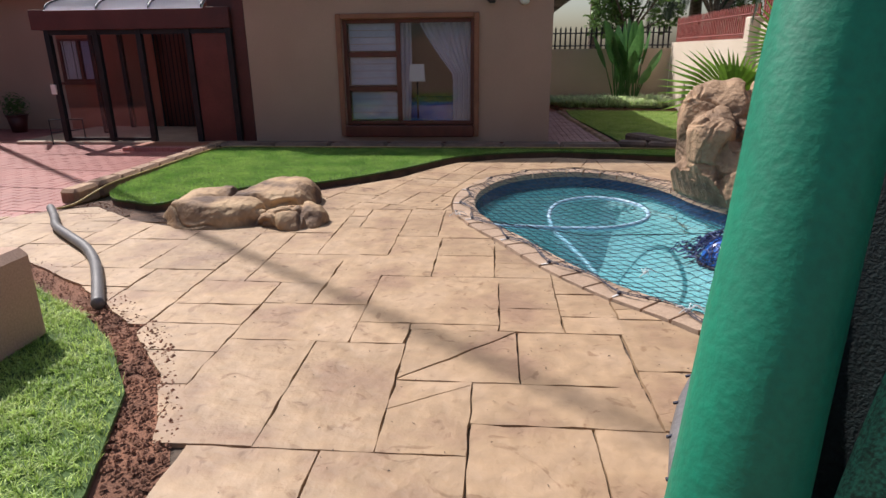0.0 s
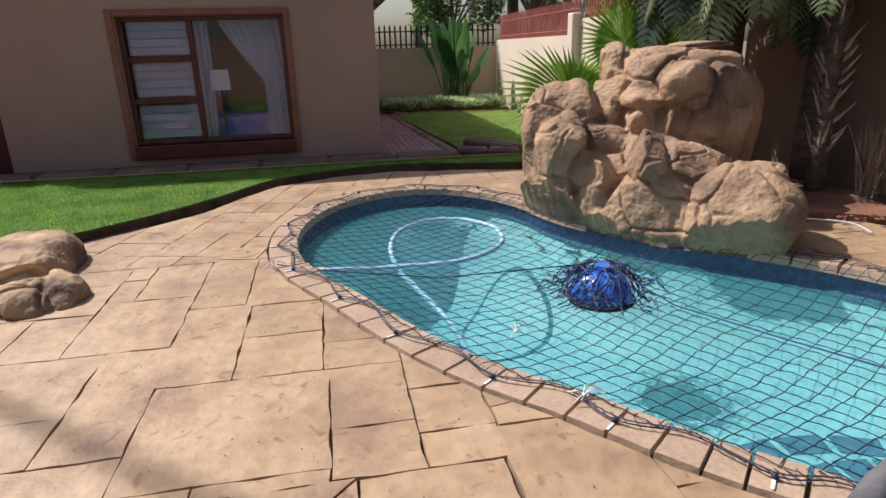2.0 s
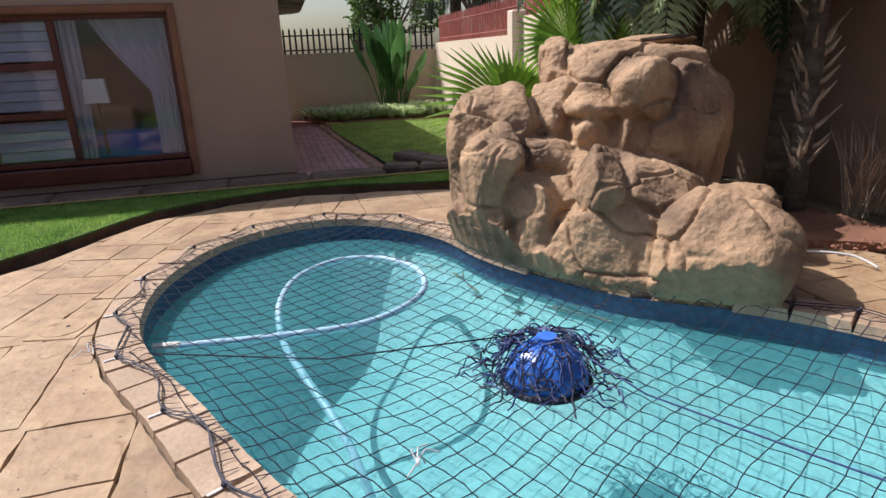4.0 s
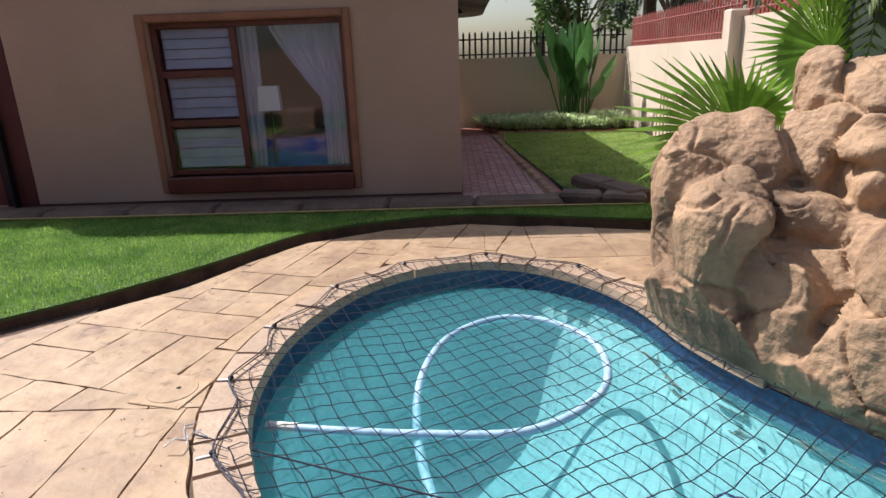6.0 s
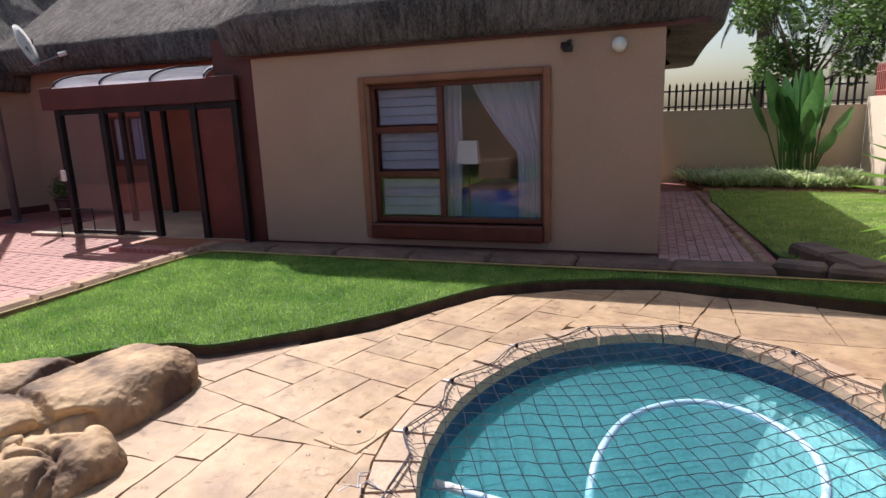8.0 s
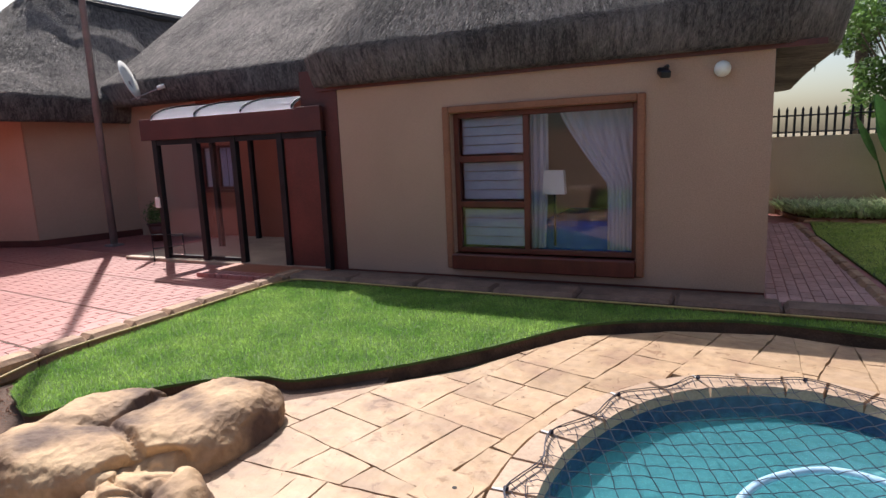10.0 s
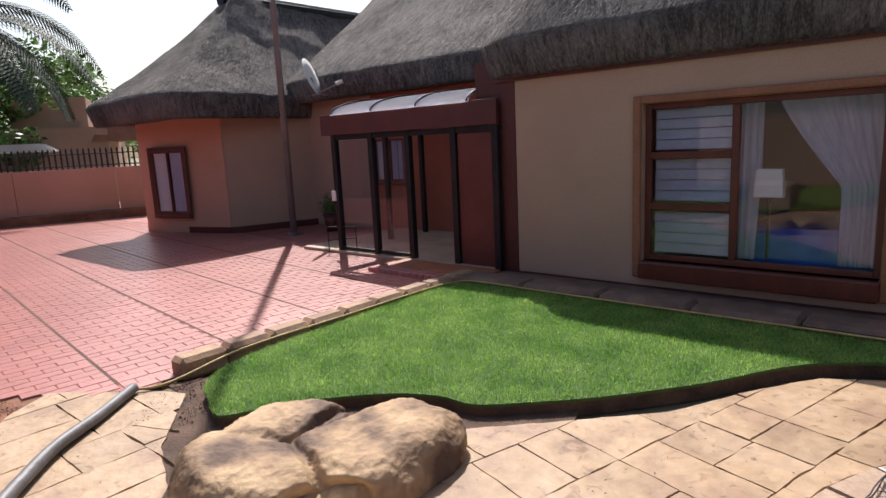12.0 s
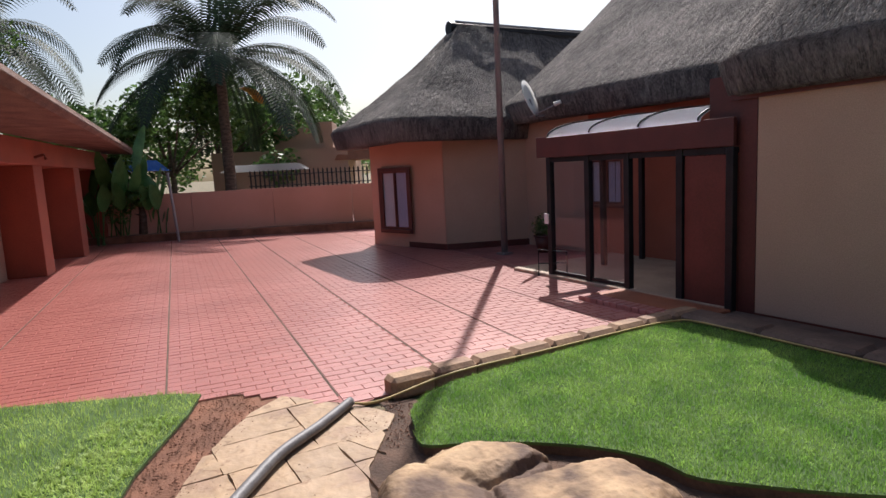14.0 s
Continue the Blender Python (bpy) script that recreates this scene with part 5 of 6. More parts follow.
buoy = thing("net_float", "bright blue ribbed plastic dome float bunching up the net", "float")
bm = bmesh.new()
rings = []
for i in range(11):
    a = math.pi * 0.5 * i / 10
    rings.append([bm.verts.new((math.cos(k / 48 * 6.2832) * 0.205 * math.cos(a) * (1 + 0.05 * math.cos(k * 8 / 48 * 6.2832)), math.sin(k / 48 * 6.2832) * 0.205 * math.cos(a) * (1 + 0.05 * math.cos(k * 8 / 48 * 6.2832)), 0.21 * math.sin(a) ** 0.9)) for k in range(48)])
for i in range(10):
    for k in range(48):
        bm.faces.new((rings[i][k], rings[i][(k + 1) % 48], rings[i + 1][(k + 1) % 48], rings[i + 1][k]))
bm.faces.new(rings[0][::-1])
part("dome", bm, "blue", buoy, smooth=True)
part("rim", tube([(0.215 * math.cos(a), 0.215 * math.sin(a), 0.005) for a in (k / 32 * 6.2832 for k in range(32))], 0.016, 6, closed=True), "net", buoy, smooth=True)
for k in range(8):
    a = k / 8 * 6.2832
    part("rib", tube([(0.21 * math.cos(a) * math.cos(b), 0.21 * math.sin(a) * math.cos(b), 0.215 * math.sin(b)) for b in (0.05, 0.4, 0.8, 1.2, 1.5)], 0.009, 5), "blue", buoy)
part("cap", tube([(0, 0, 0.19), (0, 0, 0.24)], 0.05, 12), "blue", buoy, "blue cap")
buoy.matrix_basis = pose(BUOY.x, BUOY.y, -0.165)

hs = thing("pool_cleaner_hose", "pale blue ribbed pool hose floating in a loop", "hose")
pts = spline([(0.50, 5.84, -0.17), (1.17, 5.76, -0.17), (1.72, 5.77, -0.165), (2.12, 6.12, -0.17), (2.20, 6.6, -0.17), (2.0, 6.95, -0.17), (1.66, 7.05, -0.17), (1.32, 6.78, -0.17), (1.17, 6.3, -0.18), (1.18, 5.76, -0.20), (1.28, 5.3, -0.21), (1.43, 4.85, -0.30), (1.52, 4.55, -0.50), (1.62, 4.3, -0.9)], 14)
bm = tube(pts, 0.022, 10)
part("hose", bm, "poolhose", hs, smooth=True)
part("hose_end", tube([(0.45, 5.85, -0.17), (0.60, 5.83, -0.17)], 0.027, 10), "plastic", hs, "white hose cuff")

# mosaic arcs on the step
stepp = thing("pool_steps", "submerged pool steps with dark blue mosaic nosing", "steps")
tagged(stepp, kind="structure")
for q, (r, z) in enumerate(((1.08, -0.45), (0.72, -0.32))):
    c = Vector((2.78, 2.45))
    arc = [(c.x + r * math.cos(a), c.y + r * math.sin(a)) for a in (math.pi * k / 24 for k in range(25))]
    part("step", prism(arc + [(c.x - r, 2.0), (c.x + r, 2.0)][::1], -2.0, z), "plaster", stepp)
    for k in range(0, 24, 2):
        a0, a1 = math.pi * (k + 0.15) / 24, math.pi * (k + 1.85) / 24
        part("mosaic_tile", prism([(c.x + rr * math.cos(a), c.y + rr * math.sin(a)) for rr, a in ((r - 0.16, a0), (r - 0.02, a0), (r - 0.02, a1), (r - 0.16, a1))], z, z + 0.006), "tile", stepp)

lid = thing("skimmer_lid", "square tan skimmer lid with a round plate and finger hole", "pool lid")
part("plate", B(-0.14, 0.14, -0.14, 0.14, -0.02, 0.007, 0.003), "stone", lid)
bm = bmesh.new()
bmesh.ops.create_cone(bm, cap_ends=True, segments=28, radius1=0.118, radius2=0.116, depth=0.003)
part("round_lid", bm, "stone", lid).matrix_basis = pose(0, 0, 0.0085)
bm = bmesh.new()
bmesh.ops.create_cone(bm, cap_ends=True, segments=12, radius1=0.012, radius2=0.012, depth=0.002)
# flat dark disc, coloured as the shade inside the hole
part("finger_hole", bm, "dark", lid).matrix_basis = pose(0.02, 0.02, 0.0113)
lid.matrix_basis = pose(0.0, 5.90, 0, 0, 0, -14)

# ---- hoses, soil ----
def spline_tube(pts, r, k=8, sides=10):
    return tube(spline(pts, k), r, sides)


hose = thing("garden_hose", "thick grey rubber hose lying across the paving", "hose")
part("hose", spline_tube([(-3.74, 5.52, 0.04), (-3.45, 5.18, 0.04), (-3.18, 4.84, 0.05), (-2.86, 4.56, 0.05), (-2.55, 4.3, 0.045), (-2.28, 4.0, 0.04), (-2.03, 3.65, 0.04), (-1.78, 3.27, 0.03)], 0.038), "hose", hose, smooth=True)
yh = thing("garden_hose", "thin yellow hose lying along the kerb", "hose")
part("hose", spline_tube([(-3.74, 5.54, 0.02), (-3.64, 5.75, 0.03), (-3.66, 6.4, 0.1), (-3.66, 7.4, 0.1), (-3.66, 8.6, 0.1), (-3.60, 9.0, 0.1), (-3.4, 9.17, 0.1), (-2.2, 9.15, 0.1), (0, 9.13, 0.1), (2.0, 9.11, 0.1), (3.2, 9.05, 0.1)], 0.010, sides=6), "yellow", yh, smooth=True)
wh = thing("garden_hose", "thin white hose end beside the palm", "hose")
part("hose", spline_tube([(4.35, 5.5, 0.05), (4.55, 5.35, 0.07), (4.75, 5.2, 0.06), (4.8, 5.05, 0.02)], 0.008, sides=6), "white_cord", wh, smooth=True)

structure(part("flower_bed", prism([(4.5, 5.5), (4.8, 5.55), (5.5, 5.1), (5.5, 8.6), (4.3, 8.6), (3.9, 7.6)], -0.05, 0.06), "soil"))
structure(part("flower_bed", prism([(2.2, 15.7), (4.95, 15.3), (4.95, 17.1), (1.9, 17.1)], -0.05, 0.10), "soil"))
rng = np.random.default_rng(9)


def clods(name, poly, n, z, rmin, rmax, material, seed):
    """Loose clods and pebbles as one heap of stuff."""
    rg = np.random.default_rng(seed)
    xs, ys = [p[0] for p in poly], [p[1] for p in poly]
    v, f = [], []
    while len(v) < n * 6:
        x, y = rg.uniform(min(xs), max(xs)), rg.uniform(min(ys), max(ys))
        if not inside(x, y, poly):
            continue
        r = rmin + (rmax - rmin) * rg.random() ** 3
        b = len(v)
        for d in ((1, 0, 0), (-1, 0, 0), (0, 1, 0), (0, -1, 0), (0, 0, 1), (0, 0, -1)):
            k = r * rg.uniform(0.6, 1.2)
            v.append((x + d[0] * k, y + d[1] * k, z + d[2] * k * 0.7))
        f += [(b + p, b + q, b + s) for p, q, s in ((0, 2, 4), (2, 1, 4), (1, 3, 4), (3, 0, 4), (2, 0, 5), (1, 2, 5), (3, 1, 5), (0, 3, 5))]
    return tagged(from_arrays(name, v, f, material), kind="stuff")


clods("loose_soil", [(-0.5, 0.5), (-0.75, 1.7), (-1.35, 2.75), (-1.9, 3.2), (-1.75, 3.5), (-1.15, 2.95), (-0.7, 2.2), (-0.45, 1.2)], 3600, -0.004, 0.002, 0.020, "soil", 3)
clods("loose_soil", [(-4.6, 4.9), (-4.9, 4.6), (-3.3, 3.95), (-1.9, 3.2), (-1.7, 3.45), (-2.2, 3.8), (-3.4, 4.45), (-4.1, 4.95)], 4500, -0.004, 0.002, 0.012, "soil", 4)
clods("loose_soil", [(-3.75, 5.75), (-3.5, 5.95), (-3.0, 5.8), (-2.9, 5.5), (-3.1, 5.2), (-3.5, 5.5)], 900, -0.004, 0.002, 0.012, "soil", 6)
clods("loose_soil", [(4.15, 5.0), (4.45, 5.35), (4.9, 5.2), (5.5, 5.0), (5.5, 8.6), (4.0, 8.6)], 1500, 0.06, 0.005, 0.03, "soil", 7)
structure(sheet("soil_patch", [(-3.7, 5.75), (-3.6, 6.0), (-2.9, 6.2), (-2.6, 6.4), (-1.9, 6.7), (-1.0, 7.05), (-0.95, 6.85), (-1.3, 6.45), (-1.45, 5.9), (-1.5, 5.1), (-2.1, 4.98), (-2.75, 5.22), (-3.42, 5.72)], [], -0.012, "damp_shaded_soil"))


# ---- plants ----
def quad_leaf(v, f, base, d, side, length, width, droop, segs=3):
    """A tapering leaf blade from base along d, drooping."""
    b = len(v)
    p = Vector(base)
    dirn = Vector(d).normalized()
    side = Vector(side).normalized()
    for i in range(segs + 1):
        t = i / segs
        w = width * (0.35 + 1.3 * t) * (1 - t) ** 0.6 if i < segs else 0
        w = max(w, 0.0)
        if i == segs:
            v.append(tuple(p))
        else:
            v.append(tuple(p - side * max(w, width * 0.25) * 0.5))
            v.append(tuple(p + side * max(w, width * 0.25) * 0.5))
        p = p + dirn * length / segs
        dirn = (dirn + Vector((0, 0, -droop / segs))).normalized()
    for i in range(segs - 1):
        a = b + i * 2
        f.append((a, a + 1, a + 3, a + 2))
    a = b + (segs - 1) * 2
    f.append((a, a + 1, a + 2))


def fan_leaf(v, f, c, normal, up, r, n=46, spread=300):
    """A fan palm leaf: narrow folded segments joined near the middle."""
    normal, up = Vector(normal).normalized(), Vector(up).normalized()
    right = up.cross(normal).normalized()
    up = normal.cross(right)
    for i in range(n):
        a = radians(-spread / 2 + spread * i / (n - 1))
        d = right * math.sin(a) + up * math.cos(a)
        s = right * math.cos(a) - up * math.sin(a)
        l = r * (0.8 + 0.2 * math.cos(a)) * (0.94 + 0.08 * math.sin(i * 12.9))
        w = 2 * r * 0.55 * math.sin(radians(spread / n / 2)) * 1.05
        b = len(v)
        cc = Vector(c)
        fold = normal * 0.012
        v += [tuple(cc), tuple(cc + d * l * 0.55 - s * w / 2 + fold), tuple(cc + d * l * 0.55 + s * w / 2 - fold), tuple(cc + d * l - normal * 0.10 * r * (i % 3) * 0.5 + Vector((0, 0, -0.05 * r)))]
        f += [(b, b + 1, b + 2), (b + 1, b + 3, b + 2)]


def fan_palm(label, at, fans, seed=0):
    t = thing("fan_palm", label, "palm", at=at)
    bm = tube([(0, 0, -0.02), (0, 0, 0.25)], 0.14, 10, taper=0.10)
    part("trunk", bm, "trunk", t)
    for c, n, up, r in fans:
        v, f = [], []
        fan_leaf(v, f, c, n, up, r)
        o = from_arrays("leaf", v, f, "fan")
        o.parent = t
        part("stalk", tube([(0, 0, 0.2), (c[0] * 0.5, c[1] * 0.5, c[2] * 0.65), c], 0.012, 6), "fan", t)
    return t


fan_palm("bright green fan palm with large stiff leaves beside the rocks", (4.0, 8.30, 0.06),
         [((-0.62, -0.62, 0.86), (0.0, -0.92, 0.38), (-0.95, 0.0, 0.30), 0.88), ((0.12, -0.30, 1.40), (-0.25, -0.95, 0.15), (-0.35, 0.0, 0.9), 0.72),
          ((-0.3, 0.3, 0.75), (0.1, -0.9, 0.5), (-0.9, 0.1, 0.3), 0.6), ((0.6, 0.1, 1.35), (-0.4, -0.8, 0.4), (0.5, 0.0, 0.9), 0.7), ((-0.2, -0.4, 0.7), (0.1, -0.9, 0.4), (-1, 0, 0.2), 0.5)])

# strelitzia clump
def broad_plant(label, at, n, h, seed, spread=0.5, lw=0.26):
    t = thing("strelitzia", label, "plant", at=at)
    rg = random.Random(seed)
    for i in range(n):
        a = rg.uniform(0, 6.28)
        tilt = rg.uniform(0.05, spread)
        hh = h * rg.uniform(0.45, 1.0)
        d = Vector((math.cos(a) * tilt, math.sin(a) * tilt, 1)).normalized()
        base = Vector((rg.uniform(-0.25, 0.25), rg.uniform(-0.2, 0.2), 0))
        top = base + d * hh * 0.55
        part("stalk", tube([base, top], 0.022, 6, taper=0.014), "banana", t)
        v, f = [], []
        s = Vector((-math.sin(a + rg.uniform(-1, 1)), math.cos(a), 0))
        b, k = len(v), 7
        p, dd = top.copy(), d.copy()
        for q in range(k + 1):
            u = q / k
            w = lw * math.sin(math.pi * min(0.97, u * 0.92 + 0.06)) ** 0.7
            nn = s.cross(dd).normalized()
            v += [tuple(p - s * w / 2 + nn * w * 0.15), tuple(p), tuple(p + s * w / 2 + nn * w * 0.15)]
            p = p + dd * hh * 0.45 / k
            dd = (dd + Vector((math.cos(a), math.sin(a), -0.5)) * 0.035).normalized()
        for q in range(k):
            o = q * 3
            f += [(o, o + 1, o + 4, o + 3), (o + 1, o + 2, o + 5, o + 4)]
        ob = from_arrays("leaf", v, f, "banana", True)
        ob.parent = t
    return t


broad_plant("tall dark green strelitzia with broad leaves in the wall corner", (3.95, 16.5, 0.05), 34, 2.3, 3, 0.42, 0.28)


def ground_cover(name, poly, n, z, h, material, seed, width=0.02):
    rg = random.Random(seed)
    xs, ys = [p[0] for p in poly], [p[1] for p in poly]
    v, f = [], []
    k = 0
    while k < n:
        x, y = rg.uniform(min(xs), max(xs)), rg.uniform(min(ys), max(ys))
        if not inside(x, y, poly):
            continue
        k += 1
        for q in range(9):
            a = rg.uniform(0, 6.28)
            d = (math.cos(a) * 0.9, math.sin(a) * 0.9, rg.uniform(0.6, 1.6))
            quad_leaf(v, f, (x, y, z), d, (-math.sin(a), math.cos(a), 0), h * rg.uniform(0.7, 1.3), width, 1.2, 3)
    return tagged(from_arrays(name, v, f, material), kind="stuff")


ob = ground_cover("coarse_grass", [(-0.78, 0.3), (-0.84, 1.7), (-1.08, 2.35), (-1.42, 2.80), (-1.77, 3.12), (-2.4, 3.53), (-2.9, 3.78), (-3.5, 3.98), (-4.3, 4.38), (-4.5, 3.9), (-3.4, 3.3), (-2.6, 2.9), (-2.0, 2.2), (-1.7, 0.3)], 2600, 0.015, 0.055, "sunlit_grass", 14, 0.007)
ob.parent = bpy.data.objects["drive_lawn"]
ground_cover("border_plants", [(2.3, 15.75), (4.85, 15.4), (4.9, 17.0), (1.9, 17.0)], 1000, 0.1, 0.36, "silver", 4, 0.036)


def frond(v, f, base, az, elev, length, droop, leaf, n=36, hang=0.35, w=0.018, rachis=None):
    """A feather palm frond; its rachis points are added to rachis."""
    p = Vector(base)
    d = Vector((math.cos(az) * math.cos(elev), math.sin(az) * math.cos(elev), math.sin(elev)))
    side = Vector((-math.sin(az), math.cos(az), 0))
    pts = [p.copy()]
    for i in range(n):
        t = (i + 1) / n
        p = p + d * length / n
        d = (d + Vector((0, 0, -droop / n * (0.4 + 1.4 * t)))).normalized()
        pts.append(p.copy())
        if t > 0.12:
            l = leaf * math.sin(math.pi * min(1, t * 0.85 + 0.12)) ** 0.6
            for s in (-1, 1):
                for tw in (0.2, -0.25):
                    dd = (side * s + d * 0.5 + Vector((0, 0, tw - hang * 0.6))).normalized()
                    b = len(v)
                    q = p + dd * l * 0.55
                    e = q + (dd + Vector((0, 0, -hang * 1.3))).normalized() * l * 0.45
                    o = d * w / 2
                    v.extend([tuple(p - o), tuple(p + o), tuple(q + o), tuple(q - o), tuple(e)])
                    f.extend([(b, b + 1, b + 2, b + 3), (b + 3, b + 2, b + 4)])
    if rachis is not None:
        rachis.append(pts)
    return pts


def feather_palm(name, label, at, h, r, n, length, seed, droop=1.5, leaf=0.5, fruit=None, lean=(0, 0), leafw=0.03, elo=-0.35, nl=38, leafm="palm"):
    t = thing(name, label, "palm", at=at)
    rg = random.Random(seed)
    bm = bmesh.new()
    pts = [Vector((lean[0] * (k / 12) ** 1.5, lean[1] * (k / 12) ** 1.5, h * k / 12)) for k in range(13)]
    tube(pts, r * 1.15, 12, bm, taper=r * 0.85)
    for vv in bm.verts:
        vv.co += Vector((1, 1, 0)) * 0.05 * r * math.sin(vv.co.z * 40)
    part("trunk", bm, "trunk", t, smooth=True)
    top = pts[-1]
    sh = bmesh.new()
    tube([top - Vector((0, 0, 0.1)), top + Vector((0, 0, 0.35))], r * 1.3, 10, sh, taper=r * 0.6)
    part("crown_shaft", sh, "frond", t)
    for i in range(n):
        v, f, ra = [], [], []
        az = i * 2.39996 + rg.uniform(-0.2, 0.2)
        el = 1.25 - (1.25 - elo) * (i / n) ** 0.8 + rg.uniform(-0.1, 0.1)
        frond(v, f, top + Vector((0, 0, 0.2)), az, el, length * rg.uniform(0.85, 1.1), droop * rg.uniform(0.8, 1.2), leaf, nl, w=leafw, rachis=ra)
        o = from_arrays("frond", v, f, leafm)
        o.parent = t
        part("midrib", tube(ra[0][::4] + [ra[0][-1]], 0.02, 4, taper=0.005), "frond", t)
    if fruit:
        v, f = [], []
        for i in range(70):
            a = rg.uniform(-0.5, 0.5)
            quad_leaf(v, f, top + Vector(fruit) * 0.6 - Vector((0, 0, 1.0)), Vector(fruit) + Vector((rg.uniform(-0.2, 0.2), rg.uniform(-0.2, 0.2), rg.uniform(-0.15, 0.25))), (0.3, 1, 0), rg.uniform(0.9, 1.35), 0.16, 1.6, 4)
        o = from_arrays("fruit_stalks", v, f, "orange_fruit")
        o.parent = t
        tagged(o, "yellow-orange hanging fruit stalks")
    return t


feather_palm("queen_palm", "tall queen palm with arching fronds behind the pale pink wall", (-24.6, 8.75, 0), 6.3, 0.21, 26, 5.7, 2, 1.8, 1.05, fruit=(1.0, 0.9, -0.15), leafw=0.06, elo=-0.3, nl=48)
feather_palm("queen_palm", "queen palm behind the garage roof", (-25.0, 1.0, 0), 6.8, 0.26, 20, 4.8, 5, 2.0, 0.9, leafw=0.045)
feather_palm("queen_palm", "tall palm with hanging fronds behind the back wall", (8.6, 27.0, 0), 4.6, 0.25, 24, 3.6, 7, 2.0, 0.7, leafw=0.05)
feather_palm("queen_palm", "slim palm behind the beige back wall", (5.2, 31.0, 0), 5.2, 0.22, 12, 2.6, 8, 2.2, 0.5, leafw=0.04)

# palm at the pool's back with old leaf bases
pp = feather_palm("pool_palm", "shaggy palm with old leaf bases beside the rocks", (5.30, 6.25, 0.03), 2.5, 0.075, 14, 1.8, 11, 2.3, 0.34, lean=(0.22, 0.25), leafw=0.022, elo=-0.5, nl=34, leafm="strap")
rg = random.Random(3)
for i in range(46):
    a, z = rg.uniform(0, 6.28), rg.uniform(0.3, 2.3)
    k = z / 2.3
    c = Vector((0.22 * k ** 1.5, 0.25 * k ** 1.5, z))
    d = Vector((math.cos(a), math.sin(a), rg.uniform(0.5, 1.4))).normalized()
    part("leaf_base", tube([c + d * 0.03, c + d * 0.14, c + d * rg.uniform(0.18, 0.36) + Vector((0, 0, 0.05))], 0.03, 5, taper=0.004), "husk", pp)
dp = feather_palm("pool_palm", "dense palm with long hanging leaves behind the rocks", (5.15, 7.55, 0.03), 2.75, 0.12, 40, 1.75, 17, 2.6, 0.50, leafw=0.035, elo=-0.7, nl=30, leafm="strap")
feather_palm("pool_palm", "dark palm against the shaded boundary wall", (5.75, 6.9, 0.03), 3.4, 0.13, 30, 2.5, 19, 2.2, 0.45, leafw=0.035, elo=-0.4, nl=32)
feather_palm("pool_palm", "dark palm close to the end of the shaded wall", (5.3, 8.2, 0.03), 3.1, 0.13, 26, 2.4, 23, 2.4, 0.5, leafw=0.04, elo=-0.5, nl=32)
bm_ = thing("bamboo_stakes", "cluster of thin pale bamboo stakes against the wall", "stakes")
for i in range(9):
    x = 4.75 + 0.05 * i
    part("stake", tube([(x, 13.6 - 0.04 * i, 0), (x + 0.04, 13.75, rg.uniform(0.6, 0.85))], 0.012, 5), "yellow", bm_)
v, f = [], []
for i in range(90):
    a = rg.uniform(0, 6.28)
    quad_leaf(v, f, (5.75 + rg.uniform(-0.2, 0.2), 5.95 + rg.uniform(-0.1, 0.1), 0.05), (math.cos(a) * 0.4, math.sin(a) * 0.4, 1), (-math.sin(a), math.cos(a), 0), rg.uniform(0.4, 0.85), 0.018, 0.4, 4)
tu = from_arrays("ornamental_grass", v, f, "husk")
tagged(tu, "dry upright tuft of straw-coloured leaves beside the wall", "plant")


def leafy_tree(label, at, h, clumps, seed, leaf=0.10, per=330, material="leaf", trunk=True):
    t = thing("tree", label, "tree", at=at)
    rg = random.Random(seed)
    if trunk:
        part("trunk", tube([(0, 0, -0.1), (0.1, 0.05, h * 0.4), (0, 0, h * 0.7)], 0.16, 8, taper=0.06), "trunk", t, smooth=True)
    v, f = [], []
    for c, r in clumps:
        if trunk:
            part("limb", tube([(0.05, 0.02, h * 0.4), (c[0] * 0.5, c[1] * 0.5, (c[2] + h * 0.4) / 2), c], 0.06, 6, taper=0.015), "trunk", t)
        for _ in range(per):
            while True:
                p = Vector((rg.uniform(-1, 1), rg.uniform(-1, 1), rg.uniform(-1, 1)))
                if 0.35 < p.length < 1:
                    break
            p = p * (0.75 + 0.35 * noise.noise(p * 2.5 + Vector((seed, c[0], c[1]))))
            q = Vector(c) + Vector((p.x * r, p.y * r, p.z * r * 0.8))
            a = Vector((rg.uniform(-1, 1), rg.uniform(-1, 1), rg.uniform(-0.6, 0.6))).normalized()
            b = a.cross(Vector((rg.uniform(-1, 1), rg.uniform(-1, 1), rg.uniform(-1, 1)))).normalized()
            k = len(v)
            l = leaf * rg.uniform(0.7, 1.4)
            v += [tuple(q - a * l), tuple(q + b * l * 0.45), tuple(q + a * l), tuple(q - b * l * 0.45)]
            f.append((k, k + 1, k + 2, k + 3))
    o = from_arrays("crown", v, f, material)
    o.parent = t
    return t


def clump_set(seed, n, spread, z0, z1, r0, r1):
    rg = random.Random(seed)
    return [((rg.uniform(-spread, spread), rg.uniform(-spread, spread), rg.uniform(z0, z1)), rg.uniform(r0, r1)) for _ in range(n)]


